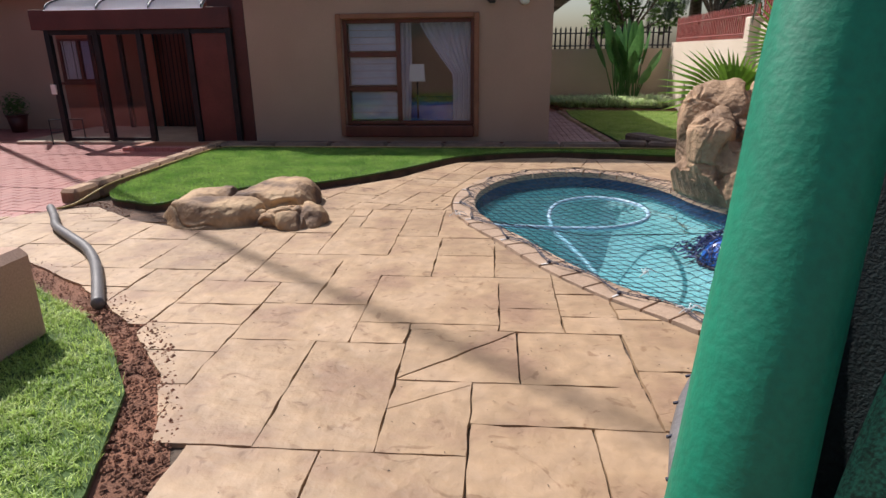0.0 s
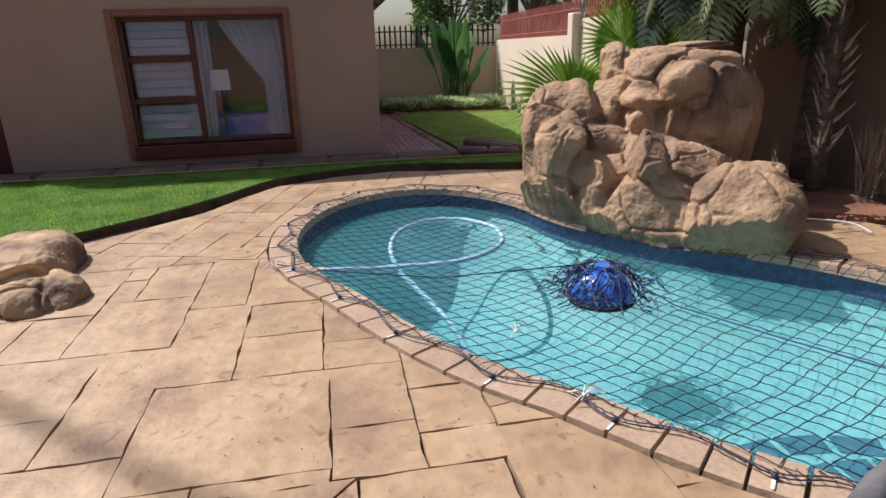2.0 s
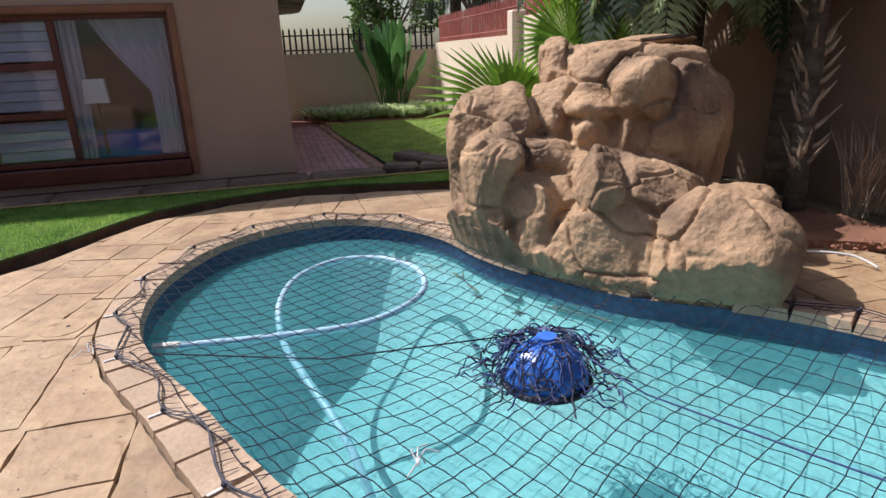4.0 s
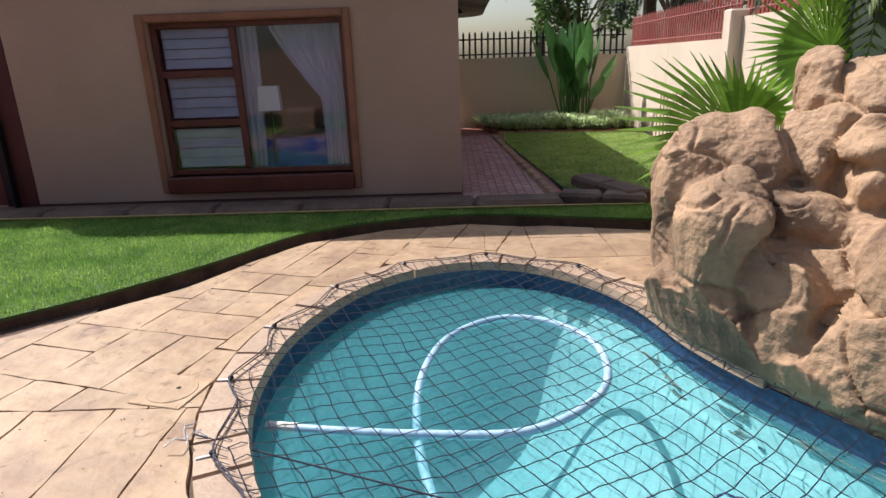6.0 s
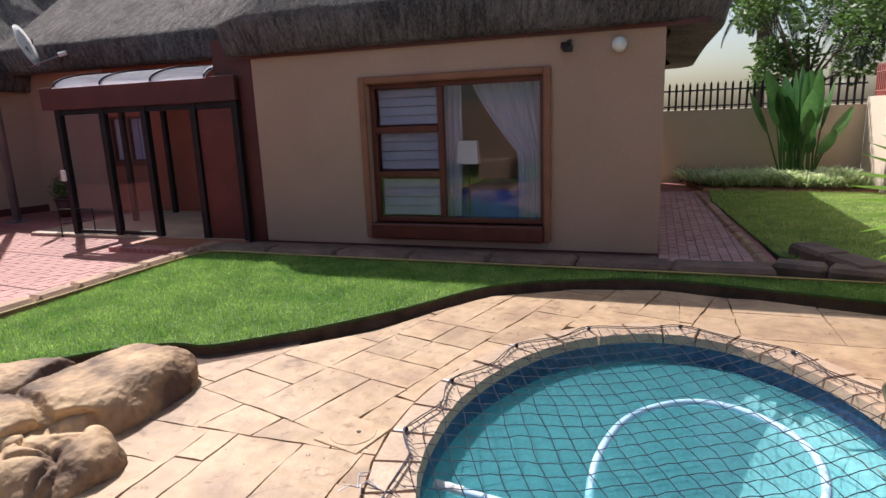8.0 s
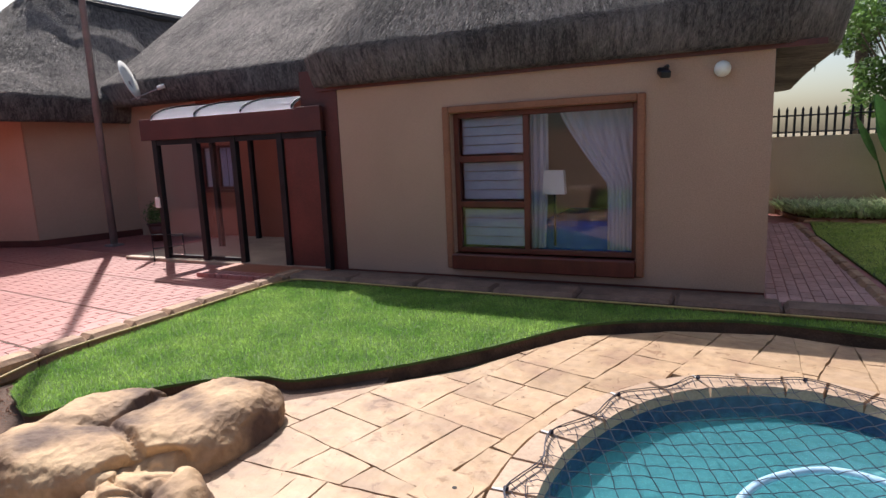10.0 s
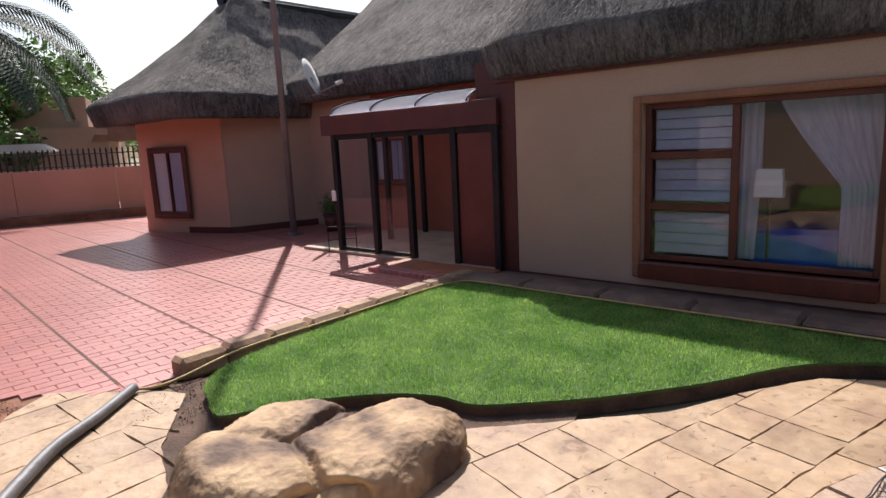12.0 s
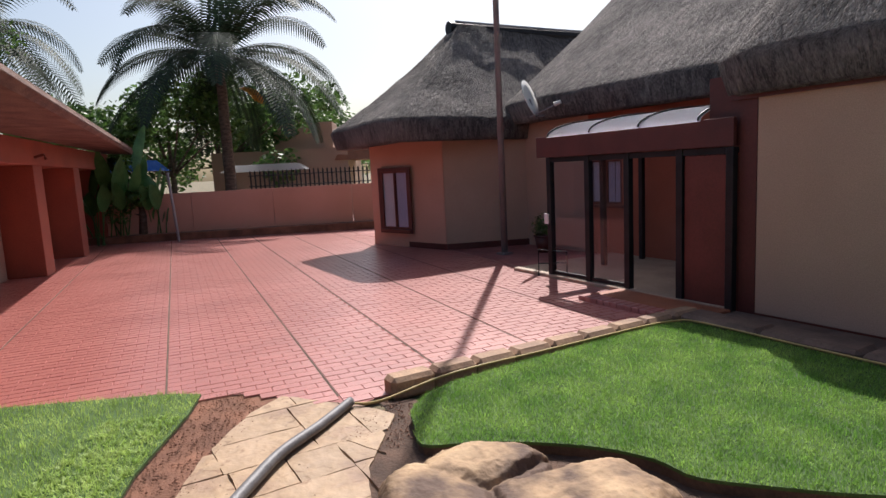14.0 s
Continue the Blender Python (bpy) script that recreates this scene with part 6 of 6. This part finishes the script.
leafy_tree("leafy green tree behind the beige back wall", (5.8, 26, 0), 5, clump_set(1, 12, 1.8, 2.4, 5.2, 0.8, 1.3), 1, 0.10, 380)
leafy_tree("dense dark tree behind the side wall", (8.2, 23.5, 0), 6, clump_set(2, 12, 1.8, 2.6, 6.0, 1.0, 1.5), 2, 0.10, 380)
leafy_tree("bright green shrub behind the side wall", (11, 22, 0), 3.5, clump_set(3, 6, 1.4, 2.2, 3.4, 0.7, 1.0), 3, 0.09, 300)
leafy_tree("leafy tree behind the palm", (-28, 7.0, 0), 5, clump_set(4, 14, 2.6, 2.2, 5.2, 1.0, 1.7), 4, 0.13, 380)
leafy_tree("leafy tree behind the neighbouring house", (-33, 14.0, 0), 6, clump_set(5, 14, 3.0, 3.0, 6.0, 1.2, 1.9), 5, 0.15, 380)
leafy_tree("airy grey-green tree behind the garage roof", (-22.5, -0.5, 0), 6, clump_set(6, 12, 2.6, 3.6, 6.6, 1.0, 1.7), 6, 0.08, 420)
leafy_tree("dense tree mass behind the pink wall", (-31, 9.5, 0), 6, clump_set(11, 16, 3.2, 2.2, 6.2, 1.3, 2.0), 11, 0.15, 380)
leafy_tree("dense tree mass behind the pink wall", (-29, 3.0, 0), 6, clump_set(12, 14, 3.0, 2.0, 5.6, 1.3, 1.9), 12, 0.15, 340)
leafy_tree("distant tree line behind the walls", (-40, 20, 0), 6, clump_set(7, 12, 5, 2.0, 4.5, 1.6, 2.4), 7, 0.2, 300)
leafy_tree("low shrub in front of the pale pink wall", (-20.4, 5.2, 0), 2.0, clump_set(8, 7, 0.8, 0.5, 2.4, 0.4, 0.7), 8, 0.09, 260)
for q, (x, y, h) in enumerate(((-20.6, 4.6, 4.0), (-20.9, 5.3, 3.0), (-20.3, 4.1, 3.0), (-20.2, 5.7, 2.2))):
    broad_plant("banana-like broad-leaved plant beside the pale pink wall", (x, y, 0), 9, h, 30 + q, 0.5, 0.42)

# ---- beyond the walls ----
nbh = thing("neighbour_house", "beige flat-roofed neighbouring house with a raised parapet", "house")
part("wall", prism([(-30, 9.0), (-26.8, 14.6), (-31, 17), (-34, 11)], 0, 3.0), "wall", nbh)
part("parapet", prism([(-30.6, 12.2), (-29.2, 14.8), (-31.2, 15.8), (-32.6, 13.2)], 3.0, 4.4), "wall", nbh)
part("chimney", prism([(-30.4, 12.6), (-30.0, 13.3), (-30.7, 13.7), (-31.1, 13.0)], 4.4, 4.75), "metal", nbh)
part("carport_roof", prism([(-27.6, 8.9), (-25.8, 12.2), (-27.2, 12.9), (-29, 9.7)], 2.05, 2.35, top_in=0.5), "poly", nbh, "pale curved carport roof")
bt = thing("tiled_roof", "brown tiled roof of a neighbouring house", "roof")
part("roof", prism([(-27, 14.0), (-25.4, 17), (-28, 18.2), (-29.6, 15.4)], 2.4, 3.4, top_in=1.2), "surround", bt)
ca_ = thing("shade_canopy", "blue fabric shade canopy behind the plants", "canopy")
part("fabric", prism([(-24.0, 3.6), (-22.6, 5.6), (-24.6, 6.6), (-26.0, 4.8)], 2.2, 2.6, top_in=1.0), "blue", ca_)
part("canopy_pole", tube([(-24.3, 5.1, 0), (-24.3, 5.1, 2.3)], 0.04, 6), "metal", ca_)
wp = thing("steel_post", "slim pale steel post leaning beside the pink wall", "post")
part("pole", tube([(-19.0, 6.05, 0), (-19.2, 5.95, 2.05)], 0.04, 8), "grey", wp)
gs = thing("garden_bench", "beige concrete garden seat on the far side of the wall", "bench")
part("seat_top", B(4.35, 5.0, 8.35, 8.75, 1.36, 1.5, 0.02), "coping", gs)
for i in range(4):
    part("baluster", tube([(4.45 + i * 0.15, 8.55, 0.05), (4.45 + i * 0.15, 8.55, 1.36)], 0.05, 8), "coping", gs)

# ---- near things at the start of the walk ----
tr = thing("trampoline", "small trampoline with a grey rim and dark green mesh bed", "trampoline")
TC, TR, TZ = Vector((2.28, 0.82)), 1.35, 0.65
ring = [(TC.x + TR * math.cos(a), TC.y + TR * math.sin(a), TZ) for a in (k / 56 * 6.2832 for k in range(56))]
part("rim", tube(ring, 0.03, 10, closed=True), "hose", tr, smooth=True)
bm = bmesh.new()
for r0, r1, z in ((0.0, TR - 0.035, -0.012),):
    bm.faces.new([bm.verts.new((TC.x + r1 * math.cos(a), TC.y + r1 * math.sin(a), TZ + z)) for a in (k / 48 * 6.2832 for k in range(48))])
M["mesh"] = mat("mesh_fabric", (0.010, 0.024, 0.024), (0.006, 0.012, 0.013), 160, 0.8, 0.3, 300)
part("bed", bm, "mesh", tr, "dark green woven mesh bed")
for k in range(60):
    a = k / 60 * 6.2832
    c, s_ = math.cos(a), math.sin(a)
    part("cord", tube([(TC.x + (TR - 0.05) * c, TC.y + (TR - 0.05) * s_, TZ - 0.01), (TC.x + (TR - 0.02) * c, TC.y + (TR - 0.02) * s_, TZ + 0.036), (TC.x + (TR + 0.035) * c, TC.y + (TR + 0.035) * s_, TZ + 0.005)], 0.004, 5), "net", tr)
for k in range(4):
    a = k / 4 * 6.2832 + 0.5
    part("leg", tube([(TC.x + TR * math.cos(a), TC.y + TR * math.sin(a), TZ), (TC.x + (TR + 0.02) * math.cos(a), TC.y + (TR + 0.02) * math.sin(a), 0.0)], 0.025, 8), "hose", tr)
gp = thing("padded_pole", "upright pole in a bright green fabric sleeve beside the trampoline", "pole")
P0, P1 = Vector((0.675, 0.405, 0.0)), Vector((1.055, 0.985, 2.0))
bm = tube([P0.lerp(P1, k / 24) for k in range(25)], 0.070, 20)
for vv in bm.verts:
    vv.co += Vector((1, 1, 0)) * 0.006 * noise.noise(vv.co * 6)
part("sleeve", bm, "green", gp, smooth=True)
part("tie", tube([P0.lerp(P1, 0.80) + Vector((0.073 * math.cos(a), 0.073 * math.sin(a), 0.004 * math.sin(3 * a))) for a in (k / 20 * 6.2832 for k in range(20))], 0.006, 6, closed=True), "white_cord", gp)
nt2 = thing("enclosure_net", "draped dark green enclosure mesh beside the padded pole", "net")
bm = bmesh.new()
g = []
for i in range(20):
    u = i / 19
    row = []
    for j in range(20):
        w = j / 19
        q = P0.lerp(P1, 0.34 + 0.72 * w)
        row.append(bm.verts.new((q.x + 0.06 + 0.85 * u, q.y + 0.05 - 0.35 * u + 0.03 * math.sin(u * 17 + w * 2), q.z)))
    g.append(row)
for i in range(19):
    for j in range(19):
        bm.faces.new((g[i][j], g[i + 1][j], g[i + 1][j + 1], g[i][j + 1]))
part("mesh_sheet", bm, "mesh", nt2, smooth=True)
M["bright_mesh"] = mat("bright_mesh", (0.03, 0.24, 0.17), (0.01, 0.06, 0.045), 220, 0.7, 0.3, 400)
bm = bmesh.new()
g = []
for i in range(12):
    u = i / 11
    row = []
    for j in range(16):
        w = j / 15
        row.append(bm.verts.new((0.935 + 0.20 * u + 0.05 * w ** 2, 0.665 + 0.02 * math.sin(u * 9) - 0.05 * u, 0.68 + 0.53 * w)))
    g.append(row)
for i in range(11):
    for j in range(15):
        bm.faces.new((g[i][j], g[i + 1][j], g[i + 1][j + 1], g[i][j + 1]))
part("folded_mesh", bm, "bright_mesh", nt2, "bright green folded mesh", smooth=True)
pl = thing("planter_block", "cream-painted concrete block with rounded edges on the grass", "planter")
part("block", B(-2.60, -1.80, 2.12, 2.90, 0.0, 0.52, 0.04), "wall", pl)

# ---- deck stones ----
def wobble(poly, amp, step, seed):
    out = []
    for i in range(len(poly)):
        a, b = Vector(poly[i]), Vector(poly[(i + 1) % len(poly)])
        n = max(1, int((b - a).length / step))
        for k in range(n):
            p = a.lerp(b, k / n)
            e = Vector((noise.noise(Vector((p.x * 7, p.y * 7, seed))), noise.noise(Vector((p.x * 7, p.y * 7, seed + 9)))))
            out.append((p.x + e.x * amp, p.y + e.y * amp))
    return out


def area(p):
    return 0.5 * sum(p[i - 1][0] * p[i][1] - p[i][0] * p[i - 1][1] for i in range(len(p)))


def clean(p, d=0.012):
    out = []
    for q in p:
        if not out or math.hypot(q[0] - out[-1][0], q[1] - out[-1][1]) > d:
            out.append(q)
    if len(out) > 1 and math.hypot(out[0][0] - out[-1][0], out[0][1] - out[-1][1]) <= d:
        out.pop()
    return out


CO = offset(POOL, 0.222)
iT = min(range(L), key=lambda i: math.hypot(CO[i][0] - 1.6, CO[i][1] - 7.9))
iB = min(range(L), key=lambda i: math.hypot(CO[i][0] - 3.2, CO[i][1] - 1.8))
arcW, i = [], iT
while True:
    arcW.append(CO[i])
    if i == iB:
        break
    i = (i + 1) % L
arcE, i = [], iB
while True:
    arcE.append(CO[i])
    if i == iT:
        break
    i = (i + 1) % L
top = [p for p in DECK_OUT]
kT = top.index((1.60, 8.87))
WEST = [(CO[iB][0], -2.5)] + top[:kT + 1] + [(CO[iT][0] + 0.001, 8.87)] + arcW
EAST = [(CO[iT][0] + 0.001, 8.87)] + top[kT + 1:] + [(CO[iB][0], -2.5)] + arcE
rg = random.Random(12)
cells = []


def split(x0, x1, y0, y1):
    w, h = x1 - x0, y1 - y0
    big_ = max(w, h)
    if big_ < 0.62 or (big_ < 0.95 and min(w, h) < 0.6 and rg.random() < 0.5):
        cells.append((x0, x1, y0, y1))
        return
    t = rg.uniform(0.38, 0.62)
    if w > h:
        split(x0, x0 + w * t, y0, y1)
        split(x0 + w * t, x1, y0, y1)
    else:
        split(x0, x1, y0, y0 + h * t)
        split(x0, x1, y0 + h * t, y1)


# the pattern by the walk, as x and y ranges of each stone
NEAR = [(-0.17, 0.63, 3.18, 3.93), (-0.51, -0.17, 3.42, 4.36), (-0.75, -0.20, 4.36, 5.09), (-1.08, -0.51, 3.77, 4.36), (-1.08, -0.75, 4.36, 4.93), (-1.37, -1.08, 3.77, 4.93),
        (-0.82, -0.17, 2.93, 3.42), (-0.82, -0.51, 3.42, 3.77), (-0.17, 0.13, 2.93, 3.18), (-0.20, 0.17, 3.93, 4.86), (0.17, 0.60, 3.93, 4.38), (0.17, 0.60, 4.38, 4.83), (-0.20, 0.13, 4.86, 5.75), (0.13, 0.60, 4.83, 5.50), (-0.58, -0.20, 5.09, 5.75)]
MID = [(0.63, 0.98, 3.42, 3.93), (0.60, 0.98, 3.93, 4.22), (0.98, 1.30, 3.32, 3.66), (0.98, 1.30, 3.66, 4.22), (-0.34, 0.14, 2.02, 2.93), (0.14, 0.50, 2.02, 2.56), (0.14, 0.72, 2.56, 3.10), (0.72, 1.27, 2.56, 3.10), (0.50, 1.28, 2.23, 2.56),
       (-0.07, 0.50, 1.35, 2.02), (0.50, 1.00, 1.35, 2.23), (1.00, 1.65, 1.35, 2.23), (-0.82, -0.34, 2.02, 2.93), (-0.60, -0.07, 1.35, 2.02), (0.63, 0.98, 3.10, 3.42), (0.98, 1.30, 3.10, 3.32), (0.13, 0.63, 3.10, 3.18)]
DIAGONAL = {(0.14, 0.72, 2.56, 3.10): (0.02, 0.98), (0.14, 0.50, 2.02, 2.56): (0.55, 0.95)}
cells += NEAR + MID
for zone in ((-5.0, -3.2, 3.0, 6.0), (-3.2, -1.37, 2.5, 5.2), (-3.2, -1.75, 5.2, 6.0), (-1.37, -0.82, 1.2, 3.77), (-1.37, -0.75, 4.93, 5.75), (-0.75, -0.58, 5.09, 5.75), (-1.75, -1.37, 5.2, 5.75), (0.13, 1.0, 5.5, 5.75), (2.0, 3.6, 6.8, 9.0), (3.6, 5.2, 6.8, 9.0),
             (3.6, 5.2, 4.2, 6.8), (0.60, 1.3, 4.22, 5.5), (1.28, 2.6, 2.23, 3.3), (1.65, 3.2, 1.35, 2.23), (3.2, 5.3, 0.2, 2.4), (4.4, 5.3, 2.4, 4.2), (-0.82, 0.6, -0.6, 1.35), (0.6, 1.9, -0.6, 1.35), (1.9, 3.2, -0.6, 1.35), (3.2, 5.3, -2.5, 0.2), (-0.82, 3.2, -2.5, -0.6), (1.3, 1.7, 3.3, 4.2)):
    split(*zone)
deck = thing("stamped_paving", "tan stamped stone paving in irregular rectangles round the pool", "paving")
tagged(deck, kind="structure")
G = 0.0022
# stones at the pool's north end lie in rows turned by 16 degrees
straight = len(cells)
cols = ((-0.46, 0.0, (-0.62, -0.3, 0.0, 0.5, 1.2, 2.3)), (0.64, 1.01, (-0.62, -0.1, 0.4, 0.9, 1.28, 1.66, 2.3)))
cells += [(u0, u1, a, b) for u0, u1, vs in cols for a, b in zip(vs, vs[1:])]
cells += [(0, 0.36, -0.62, 0), (0.36, 0.64, -0.62, 0), (0, 0.64, 0, 0.32), (0, 0.33, 0.32, 0.70), (0.33, 0.64, 0.32, 0.70), (0, 0.30, 0.70, 1.06), (0.30, 0.64, 0.70, 1.06), (0, 0.30, 1.06, 2.3), (0.30, 0.64, 1.06, 1.5), (0.30, 0.64, 1.5, 2.3)]
for zone in ((-1.9, -0.46, -1.5, 0.4), (-1.9, -0.46, 0.4, 2.6), (1.01, 3.0, -1.8, 0.4), (1.01, 3.0, 0.4, 2.7), (-0.46, 1.01, -1.5, -0.62), (-0.46, 1.01, 2.3, 2.7)):
    split(*zone)
tu, tv = Vector((math.cos(radians(-16)), math.sin(radians(-16)))), Vector((math.cos(radians(74)), math.sin(radians(74))))
for ci, (x0, x1, y0, y1) in enumerate(cells):
    cx, cy = (x0 + x1) / 2, (y0 + y1) / 2
    quads = [[(x0 + G, y0 + G), (x1 - G, y0 + G), (x1 - G, y1 - G), (x0 + G, y1 - G)]]
    cut = DIAGONAL.get((x0, x1, y0, y1))
    if cut or (ci > 32 and rg.random() < 0.10 and min(x1 - x0, y1 - y0) > 0.3):
        e, d = cut or (rg.uniform(0.2, 0.5), rg.uniform(0.5, 0.8))
        ya, yb = y0 + (y1 - y0) * e, y0 + (y1 - y0) * d
        quads = [[(x0 + G, y0 + G), (x1 - G, y0 + G), (x1 - G, yb - G), (x0 + G, ya - G)], [(x0 + G, ya + G), (x1 - G, yb + G), (x1 - G, y1 - G), (x0 + G, y1 - G)]]
    for quad in quads:
        if ci >= straight:
            quad = [tuple(Vector((-0.553, 6.631)) + tu * u + tv * w) for u, w in quad]
            for edge, way in (((0, 5.752), (0, 1)), ((1.998, 0), (-1, 0)), ((-1.75, 0), (1, 0))):
                quad = clip_half(quad, edge, way) if quad else quad
        if len(quad) < 3:
            continue
        for region in (WEST, EAST):
            p = region
            for k in range(len(quad)):
                a, b = quad[k], quad[(k + 1) % len(quad)]
                p = clip_half(p, a, (-(b[1] - a[1]), b[0] - a[0]))
                if len(p) < 3:
                    break
            if len(p) < 3:
                continue
            p = clean(p)
            if len(p) < 3 or abs(area(p)) < 0.006:
                continue
            if area(p) < 0:
                p = p[::-1]
            p = wobble(p, 0.012, 0.045, ci)
            z = rg.uniform(-0.002, 0.002)
            part("paving_stone", prism(p, -0.02, z, top_in=0.003), "stone", deck)

# ---- driveway bricks ----
drive = thing("driveway_paving", "red stamped brick driveway with long expansion joints", "paving")
tagged(drive, kind="structure")
BA = math.atan2(0.107, -1.0)
ax, ay = Vector((math.cos(BA), math.sin(BA))), Vector((math.sin(BA), -math.cos(BA))) * 1.0
if ay.y < 0:
    ay = -ay
BL, BW, BAND = 0.236, 0.118, 1.18
org = Vector((-3.82, 5.50))
near, far = [], []
EDGES = (-5.6, -4.3, -3.02, -1.28, 0.0, 0.98, 2.05, 3.2, 4.4)
for o, o2 in zip(EDGES, EDGES[1:]):
    for row in range(-6, 150):
        for k in range(-1, 9):
            s0 = k * BL + (BL / 2 if row % 2 else 0)
            u0, u1 = row * BW + 0.0025, (row + 1) * BW - 0.0025
            v0, v1 = max(o + s0 + 0.0025, o + 0.010), min(o + s0 + BL - 0.0025, o2 - 0.010)
            if v1 - v0 < 0.03:
                continue
            c = org + ax * (u0 + u1) / 2 + ay * (v0 + v1) / 2
            if not inside(c.x, c.y, RED) or (c - Vector((-13.4, 11.6))).length < 0 or (c.x < -10.4 and c.y > 10.6):
                continue
            (near if (c - Vector((-4.2, 5.6))).length < 2.0 and len(near) < 300 else far).append((u0, u1, v0, v1, c))
shared = {}
for u0, u1, v0, v1, c in near:
    key = round(v1 - v0, 3)
    if key not in shared:
        shared[key] = mesh_of("brick", prism([(-(u1 - u0) / 2, -(v1 - v0) / 2), ((u1 - u0) / 2, -(v1 - v0) / 2), ((u1 - u0) / 2, (v1 - v0) / 2), (-(u1 - u0) / 2, (v1 - v0) / 2)], -0.014, 0.0, top_in=0.004), "red")
    o = new("brick", shared[key])
    o.parent = drive
    o.matrix_basis = Matrix.Translation((c.x, c.y, random.uniform(-0.0015, 0.0015))) @ Matrix.Rotation(BA, 4, "Z")
for o in EDGES[1:-1]:
    run = [org + ax * (q * 0.2) + ay * o for q in range(-3, 75)]
    run = [p for p in run if inside(p.x, p.y, RED) and not (p.x < -10.4 and p.y > 10.6)]
    if len(run) > 1:
        a, b = run[0] - ay * 0.008, run[-1] + ay * 0.008
        part("expansion_joint", prism([tuple(a), tuple(a + ay * 0.016), tuple(b), tuple(b - ay * 0.016)], -0.006, -0.0035), "joint", drive)
v, f = [], []
for u0, u1, v0, v1, c in far:
    b = len(v)
    z = random.uniform(-0.002, 0.001)
    for e, zz in ((0.0, -0.014), (0.004, z)):
        for uu, vv in ((u0 + e, v0 + e), (u1 - e, v0 + e), (u1 - e, v1 - e), (u0 + e, v1 - e)):
            p = org + ax * uu + ay * vv
            v.append((p.x, p.y, zz))
    f += [(b + 7, b + 6, b + 5, b + 4), (b, b + 4, b + 5, b + 1), (b + 1, b + 5, b + 6, b + 2), (b + 2, b + 6, b + 7, b + 3), (b + 3, b + 7, b + 4, b)]
fb = from_arrays("bricks", v, f, "red")
fb.parent = drive
tagged(fb, kind="stuff")

# ---- side path bricks ----
M["path"] = mat("path_brick", (0.46, 0.27, 0.25), (0.36, 0.20, 0.185), 3, 0.7, 0.3, 40, per=0.08)
path = thing("side_path_paving", "mauve-pink brick path beside the house wall in shade", "paving")
tagged(path, kind="structure")
SIDE = [(1.47, 9.70), (2.44, 9.70), (2.38, 13.6), (2.15, 15.5), (1.47, 15.5)]
brick = mesh_of("brick", prism([(-0.047, -0.105), (0.047, -0.105), (0.047, 0.105), (-0.047, 0.105)], 0.02, 0.034, top_in=0.004), "path")
for r in range(27):
    for c in range(11):
        x, y = 1.52 + 0.10 * c, 9.82 + 0.216 * r + (0.108 if c % 2 else 0)
        if inside(x, y, SIDE):
            o = new("brick", brick)
            o.parent = path
            o.matrix_basis = pose(x, y, random.uniform(-0.002, 0.002))

# ---- litter ----
rg = np.random.default_rng(41)
v, f = [], []
while len(f) < 420:
    x, y = rg.uniform(-3.2, 3.0), rg.uniform(1.2, 8.6)
    if not inside(x, y, DECK_OUT) or inside(x, y, CO):
        continue
    a, l, w = rg.uniform(0, 6.28), rg.uniform(0.003, 0.010), rg.uniform(0.0015, 0.004)
    cx, sx = math.cos(a), math.sin(a)
    b = len(v)
    v += [(x - cx * l, y - sx * l, 0.004), (x - sx * w, y + cx * w, 0.007), (x + cx * l, y + sx * l, 0.005), (x + sx * w, y - cx * w, 0.004)]
    f.append((b, b + 3, b + 2, b + 1))
tagged(from_arrays("leaf_litter", v, f, "joint"), kind="stuff")
